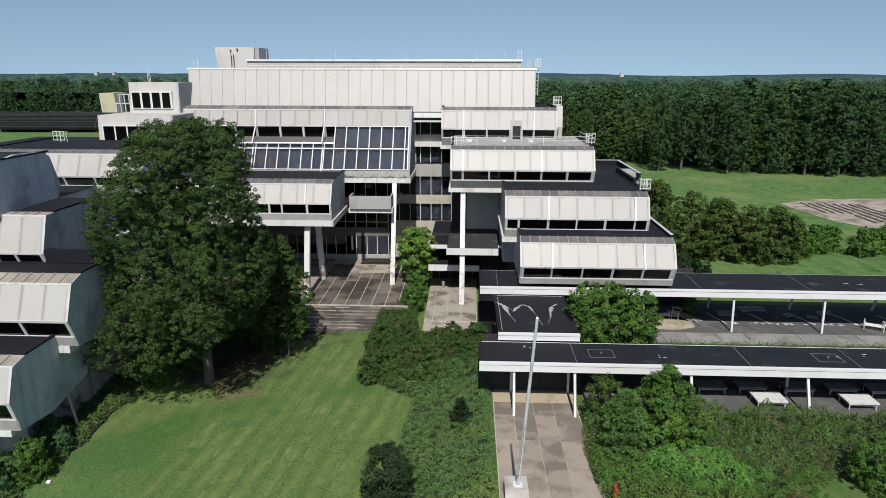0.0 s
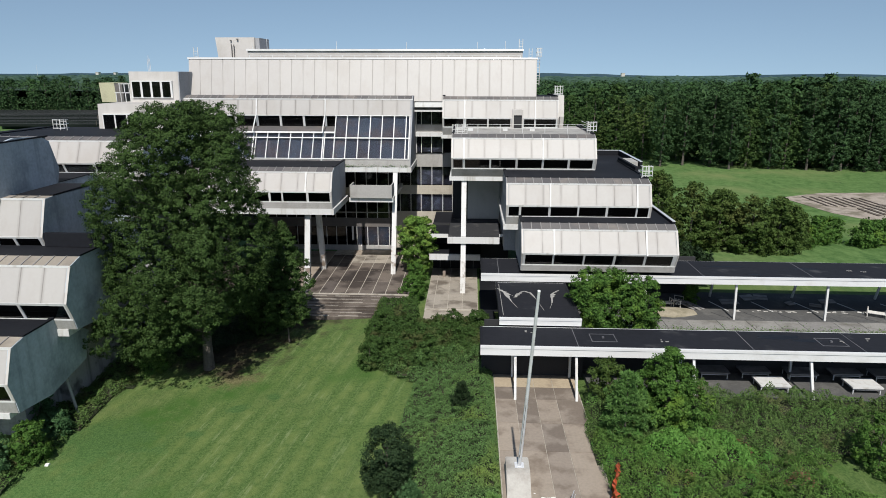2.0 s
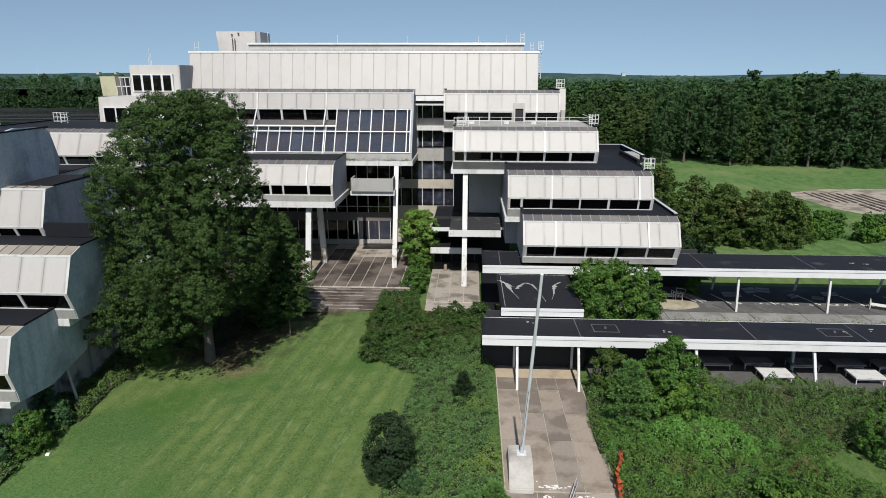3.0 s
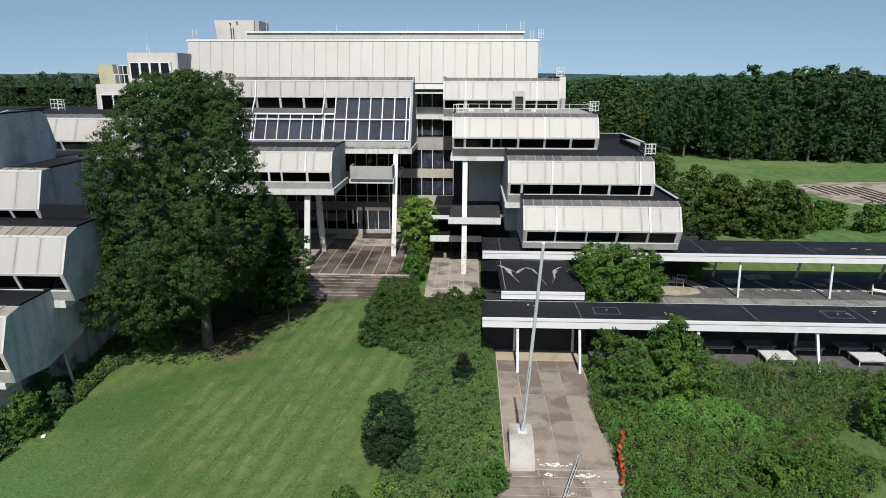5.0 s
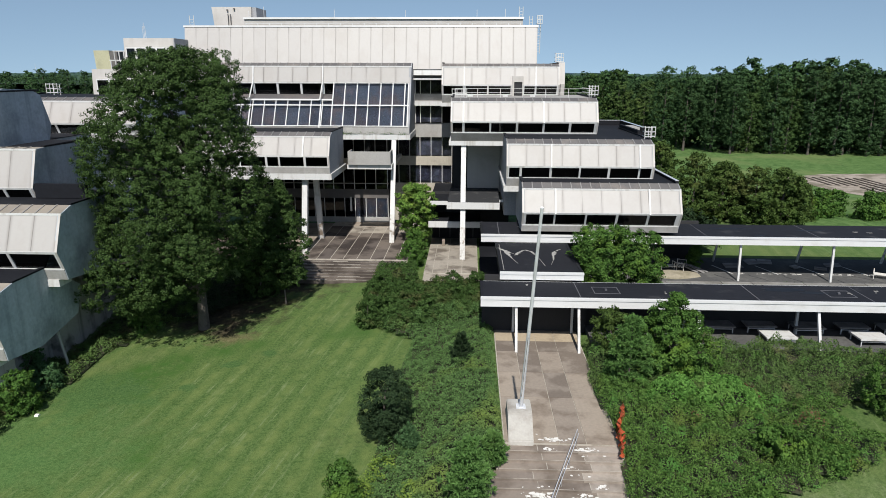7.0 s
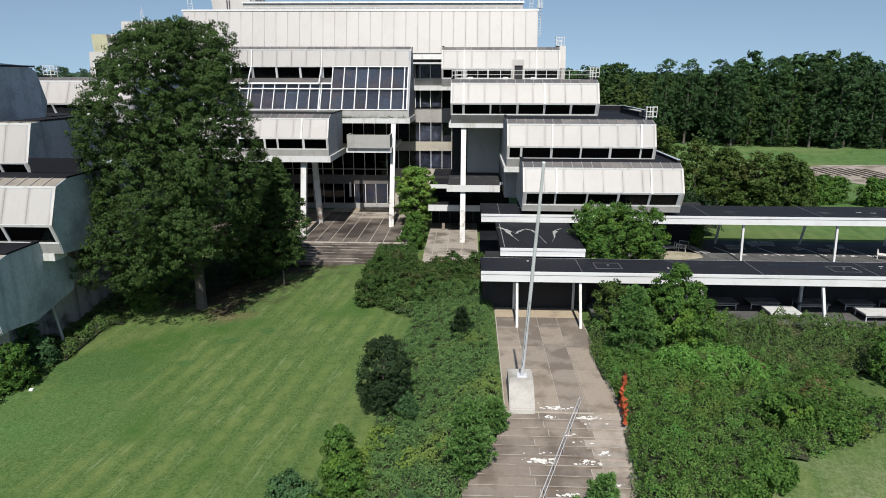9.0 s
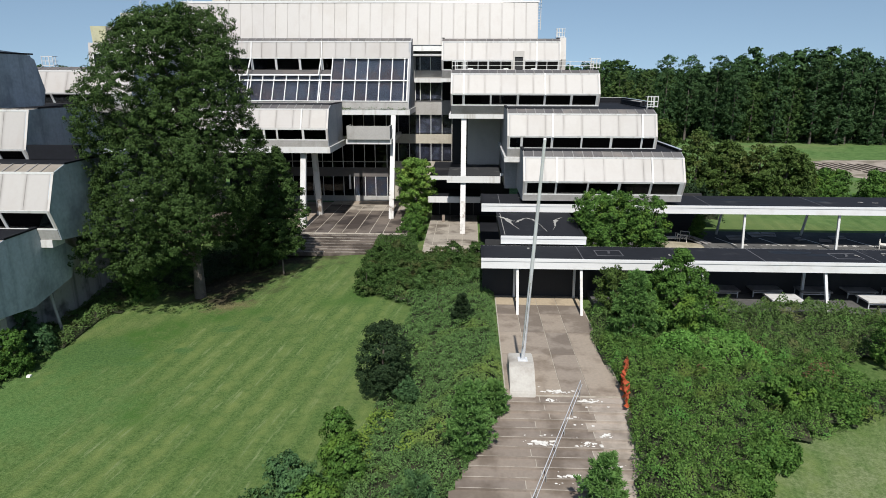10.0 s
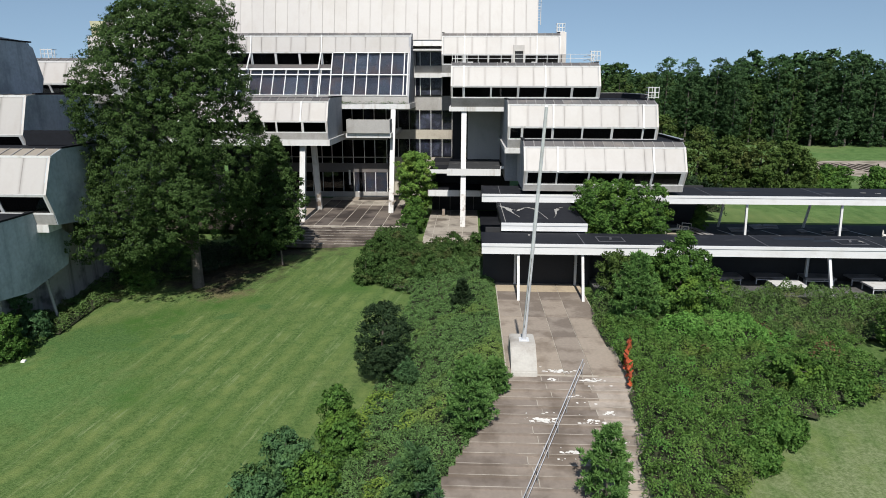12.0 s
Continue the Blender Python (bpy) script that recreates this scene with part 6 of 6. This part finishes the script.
thicket("lime_cover", "lime yellow ground cover among green creepers", lambda x, y: 0.8 * max(0.0, *(1.0 - math.hypot((x - cx) / rx, (y - cy) / ry) - 0.3 * abs(noise.noise(Vector((x * 1.2, y * 1.2, 3.0)))) for cx, cy, rx, ry in LIME)), -7.5, -1.5, 19, 32,
        lambda x, y: 0.72, 260, 0.06, LEAF_YELLOW, 23, 0.5)
thicket("dry_cover", "red brown withered creeper on the bank", lambda x, y: max(0.7 - math.hypot(x - 16.1, y - 33.6), 0.8 - math.hypot((x - 17.8) / 1.5, y - 30.3), 0.6 - math.hypot((x - 12.1) / 1.3, y - 31.0), 0.0), 8, 20, 26, 35,
        lambda x, y: 1.1, 110, 0.06, LEAF_DRY, 27, 0.6)
WING_E = [(30, -28.2), (33, -27.7), (37, -27.2), (41, -26.9), (45, -26.1), (47, -25.0), (49, -23.6), (52, -20.5), (56, -18.0)]
thicket("wing_cover", "rough green undergrowth at the foot of the wing", lambda x, y: min(lerp_list(WING_E, y) + 1.0 * noise.noise(Vector((x, y * 0.6, 4.0))) - x, x + 31.0, y - 31.0, 49.0 - y), -31, -22, 31, 49,
        lambda x, y: 0.55, 420, 0.055, LEAF_BRAMBLE, 19, 0.8)
# leaves take the dark tone so the oak's shade is in their colour
thicket("oak_undergrowth", "low undergrowth coloured dark for the great oak's shade", lambda x, y: min(lerp_list(WING_E, y) + 1.5 - x, x + 31.0, y - 48.6, 57.5 - y), -31, -15, 48, 58,
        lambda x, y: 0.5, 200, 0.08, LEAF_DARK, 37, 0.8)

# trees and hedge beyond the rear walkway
# added thicket, its leaves dark to stand for the shade under the trees
thicket("shade_filler_growth", "dense growth coloured dark for the shade behind the rear walkway", lambda x, y: min(x - 15.0, 25.0 + 0.8 * noise.noise(Vector((y, 3.0, 1.0))) - x, y - 62.2, 67.5 - y), 15, 26, 62, 68,
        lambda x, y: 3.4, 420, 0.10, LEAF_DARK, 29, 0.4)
edge_spots = ((23.5, 80.0, 10.4, 3.6), (27.5, 78.5, 9.2, 3.6), (31.2, 79.5, 7.8, 3.5), (34.6, 77.8, 7.6, 3.3), (38.2, 78.6, 7.4, 3.4), (25.3, 84.5, 9.0, 3.6), (33.0, 84.0, 7.4, 3.4), (40.6, 80.2, 6.0, 2.6), (21.0, 84.0, 10.0, 3.4))
for i, (x, y, h, w) in enumerate(edge_spots):
    grow("row_tree", "dense green tree in a row beyond the walkway", (x, y, -0.2), [(0.3, w * 0.8), (h * 0.3, w), (h * 0.6, w * 0.85), (h * 0.85, w * 0.5), (h, 0.3)], 42, 1.35, 360, 0.40, 30, 0.15, LEAF_EDGE, 300 + 5 * i, trunk=0.2, limbs=5, group="row of trees")
for i in range(12):
    x, y = 42.5 + i * 2.6, 81.5 + (i % 3) * 1.6
    grow("hedge_shrub", "overgrown green shrub in a field hedge", (x, y, -0.1), [(0.1, 1.7), (1.6, 2.0), (2.8, 1.2), (3.6 + 0.4 * (i % 2), 0.3)], 24, 1.0, 170, 0.42, 24, 0.16, LEAF_SHRUB, 400 + 5 * i, trunk=0.08, limbs=3, category="shrub", group="field hedge")

# gravel pad with concrete kerb rows in the meadow
pad = tagged(new("gravel_pad"), "pale gravel pad with rows of dark bars in the meadow", "gravel pad", kind="structure")
PAD = surface("pale_gravel", (0.37, 0.315, 0.265), (0.19, 0.165, 0.12), 0.95, 0.35, 3.0, grain=0.3, dirt_at=(0.42, 0.62))
PAD_BAR = surface("dark_pad_bar", (0.085, 0.066, 0.055), (0.16, 0.13, 0.105), 0.9, 0.8, 6.0)
bm = bmesh.new()
vs = [bm.verts.new(p + (0.06,)) for p in ((56.5, 117.5), (66, 122.5), (84, 124), (100, 112), (96, 99), (62.5, 97.0), (58.5, 104))]
bm.faces.new(vs)
part("gravel", bm, PAD, pad)
# thin dark brown bars with pale strips beside them
for i in range(8):
    solid("dark_bar", PAD_BAR, pad, box, 60.6 + i * 1.35, 60.95 + i * 1.35, 109.6 - 0.2 * i, 118.4 - 0.2 * i, 0.05, 0.18)
    solid("kerb_strip", NOSING, pad, box, 60.97 + i * 1.35, 61.3 + i * 1.35, 109.6 - 0.2 * i, 118.4 - 0.2 * i, 0.05, 0.13)
for i in range(11):
    solid("kerb_strip", NOSING, pad, box, 65.1 + i * 1.5, 65.5 + i * 1.5, 101.9 + 0.9 * i, 107.6 + 0.9 * i, 0.05, 0.14)
    solid("dark_bar", PAD_BAR, pad, box, 64.4 + i * 1.5, 64.7 + i * 1.5, 101.9 + 0.9 * i, 107.6 + 0.9 * i, 0.05, 0.18)

# woods: pines stand one by one along the field, the rest closes behind
near_kinds, broad_kinds, deep_kinds = [], [], []
for k in range(10):
    sort = "near" if k < 4 else "broad" if k < 7 else "deep"
    low = (1.2, 4.0, 0.8, 2.5, 0.6, 1.0, 0.5, 1.5, 3.0, 0.8)[k]
    if sort == "broad":
        prof = [(low, 2.6), (5.0, 4.2), (11.0, 4.4), (16.0, 3.5), (19.0, 2.0), (20.0, 0.8)]
    else:
        prof = [(low, 1.5), (low + 2.5, 3.2), (9.0, 3.9), (14.0, 3.8), (17.5, 3.1), (19.3, 1.9), (20.0, 0.8)]
    tree = grow("forest_tree", "tall dark green tree at the edge of the woods", (46.0 + 6.0 * k, (158.0 if k < 7 else 176.0) + 2 * (k % 2), -0.2), prof, 46 if sort != "deep" else 30, 2.2, 520 if sort != "deep" else 170, 0.43 if sort != "deep" else 0.7, 17 if sort != "deep" else 10, 0.20 if sort != "deep" else 0.42,
                LEAF_FOREST if sort != "broad" else LEAF_BROAD, 500 + 7 * k, trunk=0.26, limbs=0, tall=0.62 if sort != "broad" else 0.85, fill=0.2, flat=0.5, slim=0.5, group="woodland edge")
    {"near": near_kinds, "broad": broad_kinds, "deep": deep_kinds}[sort].append(tree)
rng = random.Random(77)
EDGE_TOP = [(14, 16.0), (30, 17.2), (36, 17.6), (41, 15.6), (48, 16.6), (55, 18.0), (60, 20.0), (66, 21.6), (73, 22.4), (80, 21.8), (85, 22.5), (90, 21.8), (95, 19.0), (104, 19.5), (170, 18.0)]


def edge_height(x, y):
    """How tall the woods stand at the bearing x / y."""
    b = x * 158.0 / y
    for (p, q), (u, v) in zip(EDGE_TOP[:-1], EDGE_TOP[1:]):
        if b <= u:
            return q + (v - q) * max(0.0, (b - p) / (u - p))
    return EDGE_TOP[-1][1]


def plant(x, y, s, kinds):
    o = copy_thing(kinds[rng.randrange(len(kinds))], Matrix.Translation((x, y, -0.2)) @ Matrix.Rotation(rng.uniform(0, 6.28), 4, "Z"))
    o.scale = (s * rng.uniform(0.9, 1.15), s * rng.uniform(0.9, 1.15), s)


for row in range(3):
    for i in range(36):
        x = 17 + i * 4.1 + 2.0 * row + rng.uniform(-1.2, 1.2)
        y = 172 - 0.14 * (x - 40) + row * 5.5 + rng.uniform(-2, 2) - 14 * smooth(50, 62, x)
        tall = edge_height(x, y) / 20.0 * y / 158.0 * (0.72 if row == 0 and rng.random() < 0.3 else 0.97)
        plant(x, y, tall * rng.uniform(0.9, 1.04), deep_kinds if row > 0 else broad_kinds if x * 158.0 / y < 52 or rng.random() < 0.12 else near_kinds)
for row in range(2):
    for i in range(24):
        tx = -330 + i * 11.0 + rng.uniform(-3, 3)
        plant(tx, (356 if tx < -120 else 262) + row * 9 + rng.uniform(-4, 4), rng.uniform(0.9, 1.05) if tx < -120 else rng.uniform(0.8, 0.97), deep_kinds)


def far_woods():
    """Nearer crowns of leaf clumps, then low domes out to the skyline."""
    r = np.random.RandomState(90)
    pts = []
    for k in range(5200):
        y = 196.0 + 520.0 * r.rand() ** 1.5
        x = r.uniform(-0.80, 0.66) * y
        if x < 10 and y < (375 if x < -120 else 275):
            continue
        top = r.uniform(14.5, 19.0) * (0.9 if x < 0 else 0.95) + 2.0 * noise.noise(Vector((x / 60, y / 60, 0)))
        n = 46 if y < 330 else 26
        d = r.normal(size=(n, 3))
        d /= np.linalg.norm(d, axis=1)[:, None]
        d[:, 2] = np.abs(d[:, 2]) * 1.6
        pts.append(np.array([x, y, top - 5.0]) + d * r.uniform(2.2, 3.4) * r.uniform(0.75, 1.0, n)[:, None])
    tagged(new("woods", leaf_mesh("woods", np.concatenate(pts), 0.66, LEAF_FOREST, 91, 0.4)), "dense dark green woods behind the field edge", "woods", kind="stuff")
    V, F = [], []
    for k in range(3000):
        y = 620.0 * (1500.0 / 620.0) ** (r.rand() ** 0.8)
        x = r.uniform(-0.80, 0.68) * y
        sz = r.uniform(3.5, 6.0) * (1 + y / 1500.0)
        top = r.uniform(13.0, 17.0) + 3.0 * noise.noise(Vector((x / 130, y / 130, 0)))
        base = len(V)
        for fr, dz in ((1.0, -5.0), (0.72, -0.9)):
            for a in range(6):
                t = a * 1.047 + r.rand() * 0.5
                q = sz * fr * r.uniform(0.75, 1.25)
                V.append((x + math.cos(t) * q, y + math.sin(t) * q, top + dz + r.uniform(-0.7, 0.7)))
        V.append((x, y, top + r.uniform(0, 1.2)))
        for a in range(6):
            b = (a + 1) % 6
            F.append((base + a, base + b, base + 6 + b, base + 6 + a))
            F.append((base + 6 + a, base + 6 + b, base + 12))
    me = bpy.data.meshes.new("far_woods")
    me.from_pydata(V, [], F)
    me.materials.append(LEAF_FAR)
    tagged(new("far_woods", me), "woods stretching to the skyline, haze tinted into their green", "woods", kind="stuff")
    # closed canopy under the crowns
    xs = np.linspace(-3200, 3200, 90)
    ys = 215.0 * (1350.0 / 215.0) ** np.linspace(0, 1, 60)
    vv = [(float(x), float(y) + (165 if x < 10 else 0), 11.0 + 3 * noise.noise(Vector((x / 120, y / 120, 3)))) for y in ys for x in xs]
    ff = [(j * 90 + i, j * 90 + i + 1, (j + 1) * 90 + i + 1, (j + 1) * 90 + i) for j in range(59) for i in range(89)]
    me = bpy.data.meshes.new("woods_floor")
    me.from_pydata(vv, [], ff)
    me.materials.append(CANOPY)
    tagged(new("woods_canopy", me), "closed dark green canopy of distant woods", "woods", kind="stuff")


# plain backdrop whose blue base colour is painted haze
RIDGE = surface("haze_painted_ridge", (0.046, 0.080, 0.108), (0.060, 0.096, 0.125), 1.0, 0.002, 0.02, spec=0.0)
bm = bmesh.new()
last = None
for i in range(121):
    x = -4800 + i * 80.0
    h = 9 + 16 * max(0.0, 0.5 + noise.noise(Vector((x / 900, 1.0, 0)))) + 6 * noise.noise(Vector((x / 150, 4.0, 0)))
    pair = (bm.verts.new((x, 4300, -5)), bm.verts.new((x, 4300, h)))
    if last:
        bm.faces.new((last[0], pair[0], pair[1], last[1]))
    last = pair
tagged(part("backdrop", bm, RIDGE), "wooded ridge on the skyline, painted haze blue", "ridge", kind="structure")
CANOPY = surface("canopy", (0.018, 0.042, 0.020), (0.030, 0.058, 0.03), 0.95, 0.05, 0.4, grain=0.3)
far_woods()

# small growth and flaking paint on the slab under the hall
r = np.random.RandomState(61)
mx = np.concatenate([r.normal(c, w, n) for c, w, n in ((-13.6, 0.8, 260), (-11.2, 0.5, 90), (-9.0, 0.5, 90), (-7.4, 0.25, 70))])
mp = np.stack([np.clip(mx, -14.9, -6.7), r.uniform(70.3, 70.6, len(mx)), 11.70 + 0.28 * r.uniform(0, 1, len(mx)) ** 2], 1)
tagged(new("ledge_moss", leaf_mesh("ledge_moss", mp, 0.06, LEAF_SHRUB, 62, 0.6)), "small green weeds along a concrete ledge", "weeds", kind="stuff")
# weeds along the kerb of the lot
wx = r.uniform(9.0, 44.0, 5200)
wp = np.stack([wx, 50.95 + 0.5 * r.normal(size=5200) ** 2 * 0.5, 0.76 + 0.30 * r.uniform(0, 1, 5200) ** 2 * (0.4 + np.abs(np.sin(wx * 1.7)))], 1)
tagged(new("kerb_weeds", leaf_mesh("kerb_weeds", wp, 0.06, LEAF_BANK, 63, 0.4)), "dry green weeds along an asphalt kerb", "weeds", kind="stuff")

# black shade netting stretched over the far field, on wires
netting = thing("shade_netting", "black netting stretched on wires over a field", "netting", at=(-200, 300, 0))
NET = surface("black_netting", (0.009, 0.012, 0.010), (0.016, 0.022, 0.017), 1.0, 0.1, 1.0, spec=0.03)
for k in range(11):
    f = k / 11
    a, b = Vector((-186, 249, 1.2)).lerp(Vector((-262, 350, 1.2)), f), Vector((-140, 251, 1.2)).lerp(Vector((-196, 352, 1.2)), f)
    c, d = Vector((-186, 249, 1.2)).lerp(Vector((-262, 350, 1.2)), f + 0.085), Vector((-140, 251, 1.2)).lerp(Vector((-196, 352, 1.2)), f + 0.085)
    bm = bmesh.new()
    lift_a, lift_b = Vector((0, 0, 0.5)), Vector((0, 0, 0.9))
    lo = [bm.verts.new(v) for v in (a, b, d, c)]
    hi = [bm.verts.new(v) for v in (a + lift_a, b + lift_a, d + lift_b, c + lift_b)]
    bm.faces.new(hi)
    bm.faces.new(lo[::-1])
    for i in range(4):
        bm.faces.new((lo[i], lo[(i + 1) % 4], hi[(i + 1) % 4], hi[i]))
    o = part("net_strip", bm, NET, netting)
    o.matrix_parent_inverse = Matrix.Translation((200, -300, 0))
    o = solid("wire", PALE_LINE, netting, bar, a + Vector((0, 0, 1.1)), b + Vector((0, 0, 1.1)), 0.05, 4)
    o.matrix_parent_inverse = Matrix.Translation((200, -300, 0))
    if k % 3 == 0:
        o = solid("net_post", BARK, netting, bar, b + Vector((-8, 0, -1.2)), b + Vector((-8, 0, 2.6)), 0.12, 5)
        o.matrix_parent_inverse = Matrix.Translation((200, -300, 0))

# low growth closing the foot of the woods
r = np.random.RandomState(88)
ux = r.uniform(15.0, 168.0, 11000)
uy = 179 - 0.14 * (ux - 40) - 14 * np.clip((ux - 52) / 14, 0, 1) + r.normal(0, 1.6, 11000)
uz = 0.2 + 5.5 * r.uniform(0, 1, 11000) ** 1.4
vx = r.uniform(-330.0, -100.0, 7000)
vy = 352.0 + r.normal(0, 1.5, 7000)
vz = 0.2 + 9.0 * r.uniform(0, 1, 7000) ** 1.2
under = np.concatenate([np.stack([ux, uy, uz], 1), np.stack([vx, vy, vz], 1)])
tagged(new("underwood", leaf_mesh("underwood", under, 0.55, LEAF_FOREST, 89, 0.4)), "dark green underwood along the foot of the woods", "underwood", kind="stuff")

# pale buildings and a mast on the skyline
for bx, bw, bz in ((668.0, 16.0, 26.5), (-1740.0, 14.0, 26.0), (-1655.0, 10.0, 25.5)):
    far_house = thing("distant_building", "pale far building on the wooded skyline", "building", "buildings on the skyline", at=(bx, 3000, 0))
    solid("wall", PANEL_PLAIN, far_house, box, 0.0, bw, 0.0, 20.0, 0.0, bz - 2.0)
    solid("roof", BAND, far_house, box, -0.5, bw + 0.5, -0.5, 20.5, bz - 1.99, bz - 1.2)
mast = thing("radio_mast", "slender radio mast on the wooded skyline", "mast", at=(-2016, 3000, 0))
solid("shaft", STEEL, mast, bar, (0, 0, 0), (0, 0, 58.0), 0.9, 5, 0.4)
